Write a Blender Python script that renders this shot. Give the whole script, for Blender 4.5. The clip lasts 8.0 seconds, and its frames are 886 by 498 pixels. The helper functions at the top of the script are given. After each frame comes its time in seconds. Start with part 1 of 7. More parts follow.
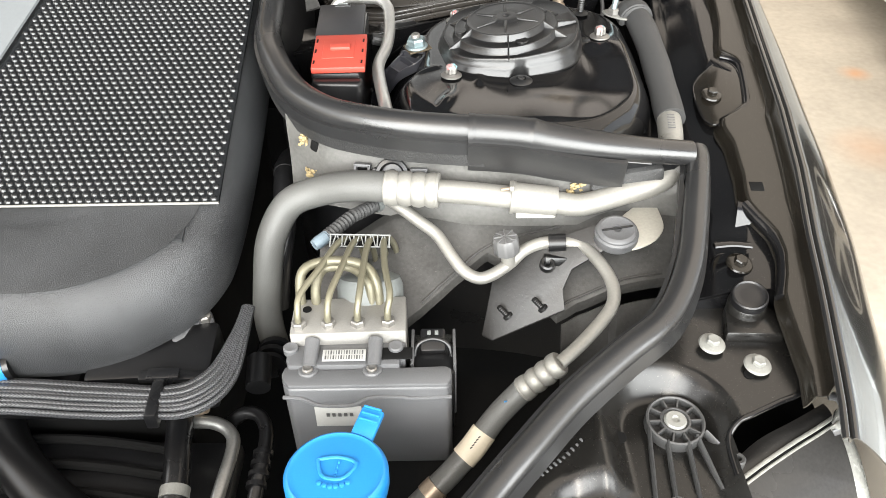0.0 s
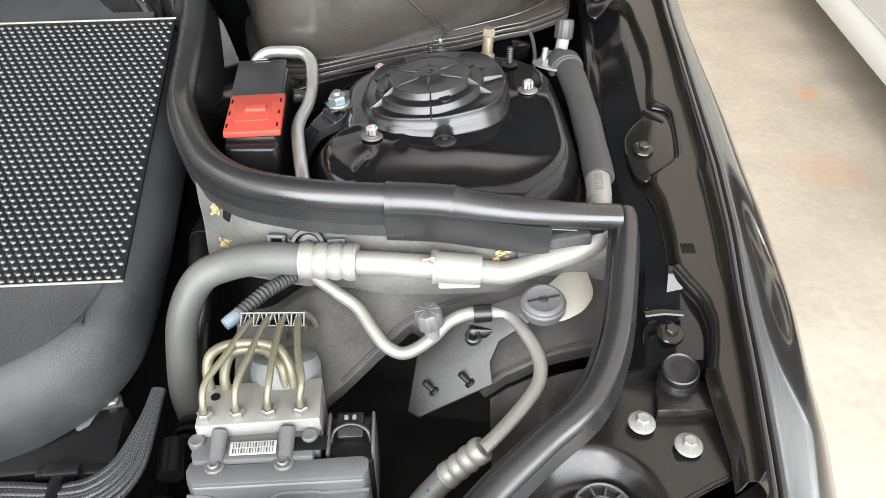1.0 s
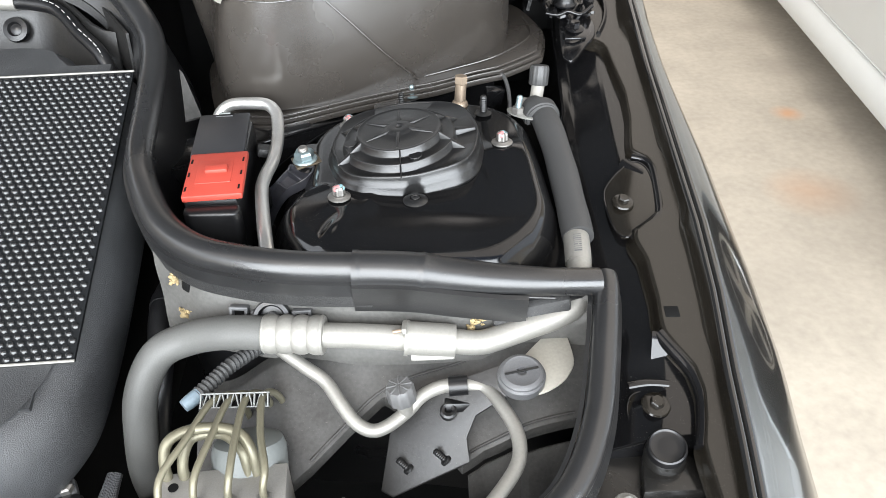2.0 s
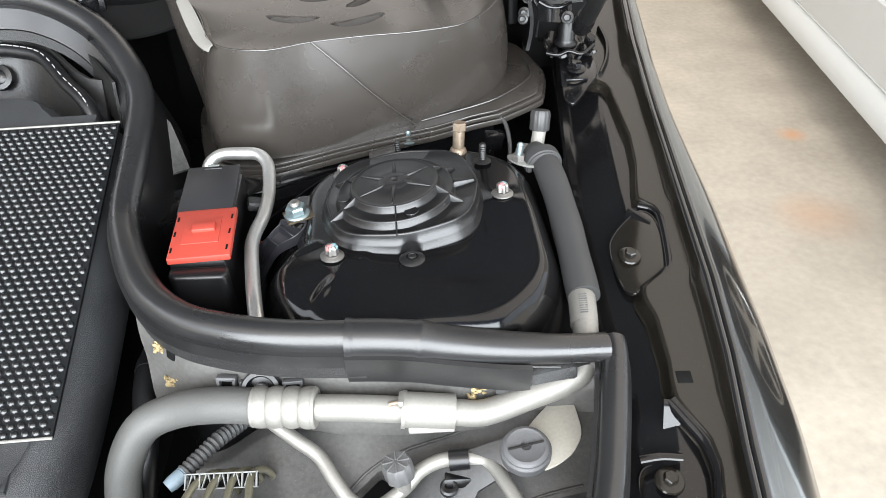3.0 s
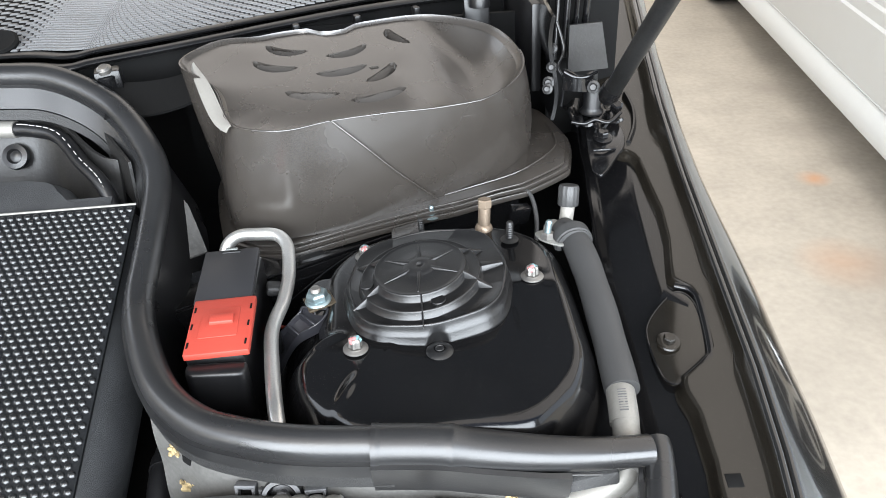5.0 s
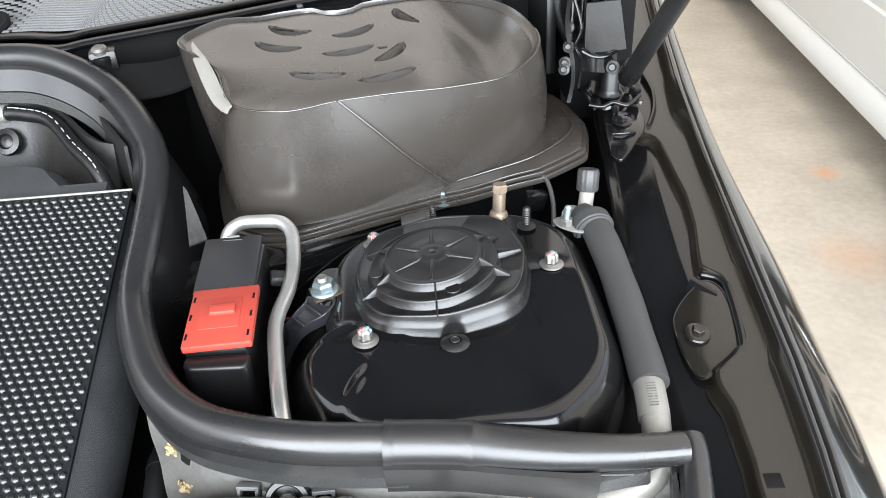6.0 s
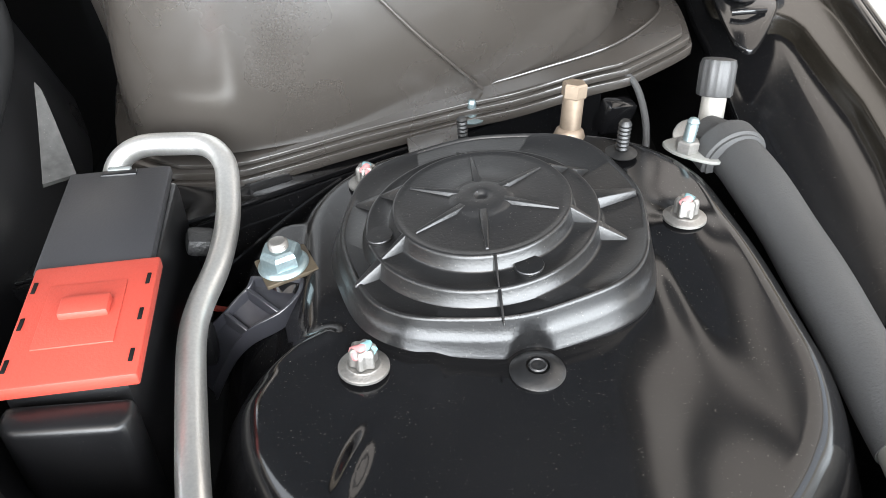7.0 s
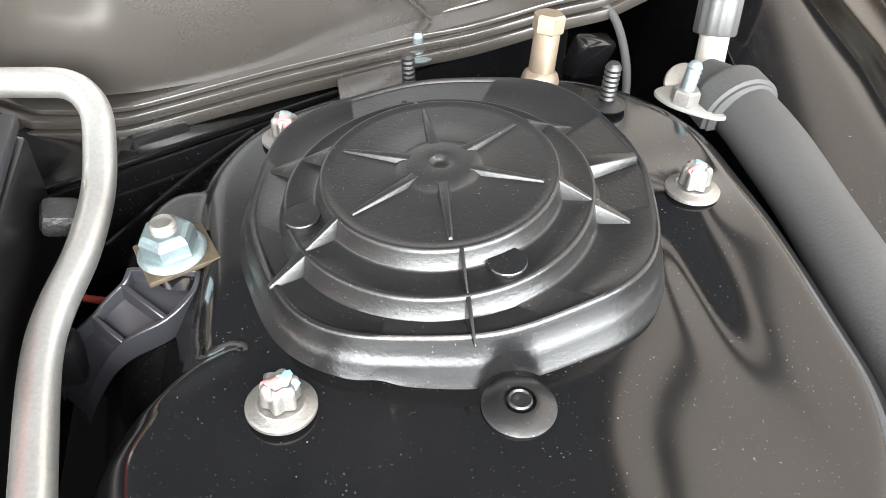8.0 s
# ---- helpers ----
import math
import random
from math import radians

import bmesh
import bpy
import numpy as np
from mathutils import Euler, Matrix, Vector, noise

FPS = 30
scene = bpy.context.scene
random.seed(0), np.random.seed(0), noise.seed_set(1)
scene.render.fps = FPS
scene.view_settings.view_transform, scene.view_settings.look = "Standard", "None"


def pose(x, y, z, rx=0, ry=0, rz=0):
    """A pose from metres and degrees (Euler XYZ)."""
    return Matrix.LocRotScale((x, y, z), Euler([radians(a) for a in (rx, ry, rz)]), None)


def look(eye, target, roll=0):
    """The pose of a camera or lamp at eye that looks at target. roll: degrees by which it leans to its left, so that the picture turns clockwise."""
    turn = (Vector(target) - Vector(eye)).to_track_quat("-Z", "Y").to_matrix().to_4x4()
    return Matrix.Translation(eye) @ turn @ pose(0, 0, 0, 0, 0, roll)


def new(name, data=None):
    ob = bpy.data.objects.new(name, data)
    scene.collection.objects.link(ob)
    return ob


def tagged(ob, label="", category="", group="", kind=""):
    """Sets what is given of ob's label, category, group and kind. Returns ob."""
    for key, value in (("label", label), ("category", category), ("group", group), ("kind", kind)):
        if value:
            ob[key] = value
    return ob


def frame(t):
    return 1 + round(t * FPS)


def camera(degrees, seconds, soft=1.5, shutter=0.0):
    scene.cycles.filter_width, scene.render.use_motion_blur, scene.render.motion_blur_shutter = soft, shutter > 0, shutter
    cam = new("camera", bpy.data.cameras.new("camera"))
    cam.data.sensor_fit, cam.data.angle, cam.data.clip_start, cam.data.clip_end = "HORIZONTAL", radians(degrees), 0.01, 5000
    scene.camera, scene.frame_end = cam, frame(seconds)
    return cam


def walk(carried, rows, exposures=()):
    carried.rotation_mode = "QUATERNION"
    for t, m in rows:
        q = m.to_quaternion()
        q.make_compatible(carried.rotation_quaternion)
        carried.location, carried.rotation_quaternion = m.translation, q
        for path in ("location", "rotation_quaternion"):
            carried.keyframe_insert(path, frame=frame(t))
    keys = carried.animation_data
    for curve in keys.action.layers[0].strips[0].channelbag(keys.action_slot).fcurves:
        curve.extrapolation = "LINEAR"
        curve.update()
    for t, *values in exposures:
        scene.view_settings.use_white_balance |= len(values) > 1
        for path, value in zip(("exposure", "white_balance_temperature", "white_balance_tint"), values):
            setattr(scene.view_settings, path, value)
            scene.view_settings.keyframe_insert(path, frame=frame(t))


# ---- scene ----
cam = camera(60.06, 8.0, soft=0.9)
PATH = [
    (0, 0.0039, 0.0006, 1.1329, 50.95, 0.76, -0.54),
    (0.5, 0.0311, 0.0281, 1.1419, 51.37, 1.02, -1.21),
    (1, 0.0492, 0.0534, 1.1489, 52.06, 0.73, -3.05),
    (1.5, 0.0563, 0.0792, 1.1557, 52.61, 0.82, -4.07),
    (1.7, 0.0600, 0.0887, 1.1589, 52.85, 0.90, -4.34),
    (2.8, 0.0705, 0.1437, 1.1719, 53.70, 1.35, -4.86),
    (3, 0.0721, 0.1503, 1.1738, 54.19, 1.71, -4.80),
    (3.5, 0.0695, 0.1671, 1.1815, 55.09, 2.20, -4.83),
    (4, 0.0634, 0.1771, 1.1888, 55.86, 2.37, -4.79),
    (4.5, 0.0643, 0.1853, 1.1907, 56.49, 2.51, -4.60),
    (4.7, 0.0664, 0.1899, 1.1920, 56.69, 2.70, -4.46),
    (5.8, 0.0618, 0.2193, 1.1756, 57.44, 3.09, -4.16),
    (6, 0.0566, 0.2244, 1.1631, 56.94, 3.05, -4.26),
    (6.5, 0.0451, 0.3017, 1.0827, 55.05, 3.12, -4.64),
    (6.7, 0.0367, 0.3661, 1.0568, 54.28, 2.96, -5.07),
    (7, 0.0242, 0.4531, 1.0174, 52.67, 1.39, -6.77),
    (7.5, 0.0269, 0.5211, 0.9833, 50.02, -1.22, -9.98),
    (8, 0.0267, 0.5272, 0.9803, 48.00, -2.08, -10.83),
]
walk(cam, [(t, pose(*p)) for t, *p in PATH], [
    (0, 0.32, 6980, 10), (0.5, 0.22, 6800, 10), (1.0, 0.13, 6700, 10), (1.5, 0.04, 6520, 10), (3.0, 0.04, 6480, 10), (4.5, 0.09, 6330, 10),
    (6.0, 0.21, 6380, 10), (6.5, 0.30, 6430, 10), (7.0, 0.52, 6480, 10), (7.5, 0.88, 6580, 10), (8.0, 1.04, 6750, 10)])

# ---- light ----
GX0, GX1, GY0, GY1, GH = -2.6, 4.4, -2.2, 5.8, 2.8
world = bpy.data.worlds.new("world")
scene.world = world
world.use_nodes = True
wt = world.node_tree
sky = wt.nodes.new("ShaderNodeTexSky")
sky.sky_type, sky.sun_disc = "NISHITA", False
sky.sun_elevation, sky.sun_rotation = radians(42), radians(200)
wt.links.new(sky.outputs[0], wt.nodes["Background"].inputs[0])
wt.nodes["Background"].inputs[1].default_value = 0.12
sun = new("sun", bpy.data.lights.new("sun", "SUN"))
sun.data.energy, sun.data.angle, sun.data.color = 0.8, radians(12), (1.0, 0.96, 0.9)
sun.matrix_basis = look((-1.0, -3.0, 3.0), (0, 0, 0))
# daylight in the wide open front, under the sky
door_light = new("door_light", bpy.data.lights.new("door_light", "AREA"))
door_light.data.shape, door_light.data.size, door_light.data.size_y = "RECTANGLE", 5.8, 2.3
door_light.data.energy, door_light.data.color = 560, (0.91, 0.96, 1.0)
door_light.matrix_basis = look((0.6, -1.90, 1.62), (0.6, 1.0, 0.95))
# unseen overhead lamp, added for the tan brightness that the paint mirrors
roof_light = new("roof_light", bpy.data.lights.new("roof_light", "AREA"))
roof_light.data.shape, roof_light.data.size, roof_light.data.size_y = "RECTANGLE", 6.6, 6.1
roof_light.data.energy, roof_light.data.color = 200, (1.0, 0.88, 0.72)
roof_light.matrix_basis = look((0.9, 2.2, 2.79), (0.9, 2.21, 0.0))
# high side fill lamps, added to brighten rims, fender and engine cover
for name, x, aim, power in (("left_window_light", GX0 + 0.02, 3.0, 50), ("right_window_light", GX1 - 0.02, -1.0, 22)):
    side_light = new(name, bpy.data.lights.new(name, "AREA"))
    side_light.data.shape, side_light.data.size, side_light.data.size_y = "RECTANGLE", 4.6, 1.1
    side_light.data.energy, side_light.data.color = power, (0.96, 0.98, 1.0)
    side_light.matrix_basis = look((x, 0.6, 2.1), (aim, 0.6, 1.5))
scene.view_settings.exposure = 0.0


# ---- materials ----
def material(name, base, rough=0.5, metal=0.0, vary=0.25, grain=400.0, bump=0.0, blotch=14.0, coat=0.0, dust=0.0, dust_colour=(0.30, 0.28, 0.25), spread=0.12, shine=0.5):
    """Base colour varied at two scales, gloss broken by the same noise, fine relief, and light dust specks."""
    m = bpy.data.materials.new(name)
    m.use_nodes = True
    t, b = m.node_tree, m.node_tree.nodes["Principled BSDF"]
    co = t.nodes.new("ShaderNodeTexCoord")

    def noise_tex(scale, detail=4.0):
        n = t.nodes.new("ShaderNodeTexNoise")
        n.inputs["Scale"].default_value, n.inputs["Detail"].default_value = scale, detail
        t.links.new(co.outputs["Object"], n.inputs["Vector"])
        return n

    def math_node(op, a, c):
        n = t.nodes.new("ShaderNodeMath")
        n.operation = op
        for k, v in enumerate((a, c)):
            if isinstance(v, (int, float)):
                n.inputs[k].default_value = v
            else:
                t.links.new(v, n.inputs[k])
        return n.outputs[0]

    big, fine = noise_tex(blotch, 6.0), noise_tex(grain, 3.0)
    mixed = math_node("ADD", math_node("MULTIPLY", big.outputs["Fac"], 0.6), math_node("MULTIPLY", fine.outputs["Fac"], 0.4))
    ramp = t.nodes.new("ShaderNodeMapRange")
    ramp.inputs["From Min"].default_value, ramp.inputs["From Max"].default_value = 0.3, 0.7
    ramp.inputs["To Min"].default_value, ramp.inputs["To Max"].default_value = 1 - vary, 1 + vary
    t.links.new(mixed, ramp.inputs["Value"])
    tone = t.nodes.new("ShaderNodeMix")
    tone.data_type, tone.blend_type = "RGBA", "MULTIPLY"
    tone.inputs["Factor"].default_value = 1.0
    tone.inputs["A"].default_value = (*base, 1)
    t.links.new(ramp.outputs[0], tone.inputs["B"])
    colour = tone.outputs["Result"]
    if dust:
        speck, cloud = noise_tex(1300.0, 1.0), noise_tex(9.0, 5.0)
        spots = math_node("GREATER_THAN", speck.outputs["Fac"], 0.750)
        haze = t.nodes.new("ShaderNodeMapRange")
        haze.inputs["From Min"].default_value, haze.inputs["From Max"].default_value = 0.45, 0.8
        t.links.new(cloud.outputs["Fac"], haze.inputs["Value"])
        amount = math_node("MULTIPLY", math_node("ADD", spots, math_node("MULTIPLY", haze.outputs[0], 0.025)), dust)
        over = t.nodes.new("ShaderNodeMix")
        over.data_type = "RGBA"
        over.inputs["B"].default_value = (*dust_colour, 1)
        t.links.new(amount, over.inputs["Factor"])
        t.links.new(colour, over.inputs["A"])
        colour = over.outputs["Result"]
    t.links.new(colour, b.inputs["Base Color"])
    b.inputs["Metallic"].default_value = metal
    b.inputs["Specular IOR Level"].default_value = shine
    gloss = t.nodes.new("ShaderNodeMapRange")
    gloss.inputs["From Min"].default_value, gloss.inputs["From Max"].default_value = 0.3, 0.7
    gloss.inputs["To Min"].default_value, gloss.inputs["To Max"].default_value = max(0.02, rough - spread * rough), min(1, rough + spread)
    t.links.new(big.outputs["Fac"], gloss.inputs["Value"])
    t.links.new(gloss.outputs[0], b.inputs["Roughness"])
    if coat:
        b.inputs["Coat Weight"].default_value, b.inputs["Coat Roughness"].default_value = coat, 0.04
    if bump:
        bn = t.nodes.new("ShaderNodeBump")
        bn.inputs["Strength"].default_value, bn.inputs["Distance"].default_value = bump, 0.0006
        t.links.new(fine.outputs["Fac"], bn.inputs["Height"])
        t.links.new(bn.outputs[0], b.inputs["Normal"])
    return m


PAINT = material("black_paint", (0.0042, 0.0042, 0.0046), 0.10, vary=0.2, dust=0.42, spread=0.05)
FLANGE = material("brown_black_paint", (0.010, 0.0086, 0.0066), 0.17, vary=0.25, coat=0.0, dust=0.3, spread=0.05)
BODY = material("dark_metallic_paint", (0.012, 0.0118, 0.0115), 0.12, metal=0.15, vary=0.1, coat=0.75, spread=0.03)
COVER = material("grained_black_plastic", (0.029, 0.030, 0.0315), 0.33, vary=0.5, grain=1500, bump=1.0, dust=0.08)
MESH_PLASTIC = material("dark_mesh_plastic", (0.0085, 0.009, 0.0095), 0.16, vary=0.2, shine=0.7)
SMOOTH = material("smooth_black_plastic", (0.0055, 0.0055, 0.006), 0.28, vary=0.25, dust=0.18)
CAP = material("dome_cap_plastic", (0.0070, 0.0070, 0.0073), 0.31, vary=0.3, grain=700, bump=0.15, dust=0.4, shine=0.65)
DUCT = material("brown_grey_plastic", (0.034, 0.0298, 0.0260), 0.26, vary=0.05, grain=900, bump=0.05, dust=0.03, shine=1.0, spread=0.05)
SEAL = material("seal_rubber", (0.014, 0.014, 0.0144), 0.27, vary=0.25, grain=600, bump=0.10, dust=0.15, shine=0.75)
GRIP = material("grained_grip_rubber", (0.020, 0.020, 0.020), 0.5, vary=0.4, grain=700, bump=0.9)
SLEEVE = material("foam_sleeve", (0.034, 0.034, 0.034), 0.62, vary=0.15, grain=900, bump=0.4)
HOSE = material("grey_hose_rubber", (0.076, 0.076, 0.072), 0.48, vary=0.15, grain=800, bump=0.3)
ALU = material("aluminium_tube", (0.27, 0.262, 0.24), 0.52, 0.6, vary=0.12, grain=500, bump=0.15)
CAST = material("machined_aluminium", (0.35, 0.34, 0.32), 0.5, 0.75, vary=0.12, grain=900, bump=0.25)
ZINC = material("zinc_steel", (0.27, 0.26, 0.245), 0.46, 0.9, vary=0.2, grain=900, bump=0.3)
BLUEZINC = material("blue_zinc", (0.30, 0.375, 0.39), 0.38, 0.9, vary=0.2, grain=900, bump=0.2)
BRASS = material("tan_plated_brass", (0.28, 0.22, 0.165), 0.42, 0.6, vary=0.2)
LINE = material("olive_coated_line", (0.145, 0.135, 0.095), 0.38, 0.45, vary=0.15)
RED = material("red_plastic", (0.36, 0.046, 0.030), 0.42, vary=0.10, grain=800, bump=0.15)
BLUE = material("blue_plastic", (0.010, 0.175, 0.46), 0.36, vary=0.06, grain=800, bump=0.1)
ECU = material("grey_moulded_plastic", (0.088, 0.089, 0.092), 0.42, vary=0.2, grain=900, bump=0.3)
PUMP = material("pale_motor_case", (0.125, 0.135, 0.132), 0.5, vary=0.1)
GREYWALL = material("scuffed_grey_panel", (0.085, 0.083, 0.078), 0.5, vary=0.35, blotch=22, grain=300, bump=0.2)
DIRTY = material("dusty_black_panel", (0.016, 0.0155, 0.015), 0.36, vary=0.45, blotch=18, grain=300, bump=0.3, dust=0.25)
PANEL = material("satin_black_paint", (0.0080, 0.0076, 0.0070), 0.20, vary=0.35, blotch=20, dust=0.4, spread=0.15)
LEDGE = material("dusty_grey_black_panel", (0.046, 0.045, 0.043), 0.40, vary=0.5, blotch=26, grain=300, bump=0.3, dust=0.3)
# near-black for voids, holes and deep parts, their shade put in the colour
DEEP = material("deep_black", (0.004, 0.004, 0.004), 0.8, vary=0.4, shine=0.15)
LABEL = material("white_label", (0.30, 0.30, 0.285), 0.5, vary=0.05)
TAN_LABEL = material("tan_label", (0.50, 0.44, 0.34), 0.5, vary=0.08)
INK = material("black_ink", (0.06, 0.06, 0.06), 0.5)
PINK = material("pink_mark", (0.44, 0.19, 0.19), 0.75, shine=0.2)
CYAN = material("cyan_mark", (0.21, 0.38, 0.41), 0.75, shine=0.2)
FOAM = material("black_foam", (0.028, 0.028, 0.028), 0.7, vary=0.98, grain=850, bump=1.0, dust=0.5, spread=0.4)
FELT = material("yellow_fibre", (0.27, 0.21, 0.11), 0.9, vary=0.4, grain=500, bump=0.8)
SILVER = material("silver_car_paint", (0.56, 0.595, 0.61), 0.35, 0.2, vary=0.02, coat=0.8, spread=0.03)
TYRE = material("tyre_rubber", (0.02, 0.02, 0.02), 0.75, vary=0.3)
RIM = material("alloy_rim", (0.6, 0.6, 0.58), 0.3, 0.9, vary=0.05)
WALL = material("garage_wall_paint", (0.52, 0.47, 0.40), 0.8, vary=0.08, blotch=2)
CEIL = material("garage_ceiling_paint", (0.24, 0.20, 0.165), 0.85, vary=0.06, blotch=2)
CONCRETE = material("beige_concrete", (0.39, 0.355, 0.30), 0.72, vary=0.18, blotch=5.0, grain=45, dust=0.25, dust_colour=(0.16, 0.14, 0.12))


def add_stains(m, spots):
    """Rust stains on the floor: soft irregular patches with a shape of their own."""
    t, b = m.node_tree, m.node_tree.nodes["Principled BSDF"]
    colour = b.inputs["Base Color"].links[0].from_socket
    co = t.nodes.new("ShaderNodeTexCoord")
    wobble = t.nodes.new("ShaderNodeTexNoise")
    wobble.inputs["Scale"].default_value, wobble.inputs["Detail"].default_value = 9.0, 5.0
    t.links.new(co.outputs["Object"], wobble.inputs["Vector"])
    for x, y, r, amount, tint in spots:
        d = t.nodes.new("ShaderNodeVectorMath")
        d.operation = "DISTANCE"
        d.inputs[1].default_value = (x, y, 0)
        t.links.new(co.outputs["Object"], d.inputs[0])
        near = t.nodes.new("ShaderNodeMapRange")
        near.inputs["From Min"].default_value, near.inputs["From Max"].default_value = r, r * 0.1
        near.inputs["To Max"].default_value = amount * 2
        t.links.new(d.outputs["Value"], near.inputs["Value"])
        mul = t.nodes.new("ShaderNodeMath")
        mul.operation = "MULTIPLY"
        t.links.new(near.outputs[0], mul.inputs[0])
        t.links.new(wobble.outputs["Fac"], mul.inputs[1])
        mix = t.nodes.new("ShaderNodeMix")
        mix.data_type = "RGBA"
        mix.inputs["B"].default_value = (*tint, 1)
        t.links.new(mul.outputs[0], mix.inputs["Factor"])
        t.links.new(colour, mix.inputs["A"])
        colour = mix.outputs["Result"]
    t.links.new(colour, b.inputs["Base Color"])


RUST, GREYSTAIN = (0.55, 0.27, 0.12), (0.30, 0.27, 0.23)
add_stains(CONCRETE, ((1.335, 2.262, 0.06, 0.6, RUST), (1.20, 1.80, 0.14, 0.35, RUST), (1.52, 3.0, 0.10, 0.5, GREYSTAIN), (1.30, 1.70, 0.30, 0.4, GREYSTAIN), (0.95, 1.45, 0.25, 0.25, GREYSTAIN), (1.45, 2.6, 0.12, 0.5, GREYSTAIN)))
LENS = material("smoked_lens", (0.030, 0.029, 0.028), 0.20, vary=0.2, shine=0.25)
DULLBLUE = material("dull_blue_plastic", (0.13, 0.17, 0.20), 0.5)
# cream of the valve neck, and the duct edge with caught light painted in
LIT_CREAM = material("lit_edge_cream_plastic", (0.22, 0.21, 0.19), 0.5, vary=0.1)
GREYCAP = material("grey_cap_plastic", (0.095, 0.095, 0.095), 0.4, vary=0.15)


# ---- mesh tools ----
def spline(pts, n=6, closed=False):
    """Points of a smooth curve through pts (Catmull-Rom)."""
    p = [Vector(q) for q in pts]
    k = len(p)
    out = []
    for i in range(k if closed else k - 1):
        if closed:
            a, b, c, d = p[i - 1], p[i], p[(i + 1) % k], p[(i + 2) % k]
        else:
            a, b, c, d = p[max(i - 1, 0)], p[i], p[i + 1], p[min(i + 2, k - 1)]
        for j in range(n):
            t = j / n
            out.append(0.5 * (2 * b + (c - a) * t + (2 * a - 5 * b + 4 * c - d) * t * t + (3 * b - a - 3 * c + d) * t ** 3))
    if not closed:
        out.append(p[-1])
    return out


def ramp(x, xs, ys):
    return float(np.interp(x, xs, ys))


def smooth01(x):
    x = min(1.0, max(0.0, x))
    return x * x * (3 - 2 * x)


def loft(rings, closed_ring=True, caps=True):
    bm = bmesh.new()
    rows = [[bm.verts.new(v) for v in r] for r in rings]
    k = len(rows[0])
    for a, b in zip(rows, rows[1:]):
        for i in range(k if closed_ring else k - 1):
            j = (i + 1) % k
            bm.faces.new((a[i], a[j], b[j], b[i]))
    if caps and closed_ring:
        bm.faces.new(list(reversed(rows[0])))
        bm.faces.new(rows[-1])
    bmesh.ops.recalc_face_normals(bm, faces=bm.faces)
    return bm


def tube(pts, r, seg=14, n=6, rf=None, oval=(1.0, 1.0), raw=False, up=(0, 0, 1)):
    """A round bar along a smooth curve; rf(u) scales the radius along it."""
    p = [Vector(q) for q in pts] if raw else spline(pts, n)
    length = [0.0]
    for a, b in zip(p, p[1:]):
        length.append(length[-1] + (b - a).length)
    rings, side = [], None
    for i, q in enumerate(p):
        d = (p[min(i + 1, len(p) - 1)] - p[max(i - 1, 0)]).normalized()
        if side is None:
            side = d.cross(Vector(up))
            if side.length < 0.1:
                side = d.cross(Vector((1, 0, 0)))
        side = (side - d * side.dot(d)).normalized()
        top = side.cross(d)
        rr = r * (rf(length[i] / length[-1]) if rf else 1.0)
        rings.append([q + (side * math.cos(a) * oval[0] + top * math.sin(a) * oval[1]) * rr for a in (2 * math.pi * k / seg for k in range(seg))])
    return loft(rings)


def straight(a, b, n):
    a, b = Vector(a), Vector(b)
    return [a.lerp(b, i / n) for i in range(n + 1)]


def lathe(profile, seg=32, lobes=0, lobe_depth=0.0, lobe_from=0.0):
    """A turned body: profile of (radius, height) from bottom to top."""
    rings = []
    for r, z in profile:
        ring = []
        for k in range(seg):
            a = 2 * math.pi * k / seg
            q = r * (1 + (lobe_depth * math.cos(lobes * a) if z >= lobe_from and lobes else 0))
            ring.append(Vector((q * math.cos(a), q * math.sin(a), z)))
        rings.append(ring)
    return loft(rings)


def bevelled(bm, width, segments=2, angle=30):
    if width:
        edges = [e for e in bm.edges if len(e.link_faces) == 2 and e.calc_face_angle(0) > radians(angle)]
        bmesh.ops.bevel(bm, geom=edges, offset=width, segments=segments, affect="EDGES", profile=0.5, clamp_overlap=True)
    return bm


def box(sx, sy, sz, bev=0.001, at=(0, 0, 0), turn=(0, 0, 0), segments=2):
    """A rounded block that stands on at."""
    bm = bmesh.new()
    bmesh.ops.create_cube(bm, size=1)
    for v in bm.verts:
        v.co = Vector((v.co.x * sx, v.co.y * sy, (v.co.z + 0.5) * sz))
    bevelled(bm, bev, segments)
    bm.transform(pose(*at, *turn))
    return bm


def prism(outline, z0, z1, bev=0.0, segments=2, f=None, at=None):
    bm = bmesh.new()
    lo = [bm.verts.new((q[0], q[1], z0)) for q in outline]
    hi = [bm.verts.new((q[0], q[1], z1)) for q in outline]
    bm.faces.new(list(reversed(lo)))
    bm.faces.new(hi)
    for i in range(len(lo)):
        j = (i + 1) % len(lo)
        bm.faces.new((lo[i], lo[j], hi[j], hi[i]))
    bmesh.ops.recalc_face_normals(bm, faces=bm.faces)
    bevelled(bm, bev, segments)
    if f:
        for v in bm.verts:
            v.co.z += f(v.co.x, v.co.y)
    if at:
        bm.transform(at)
    return bm


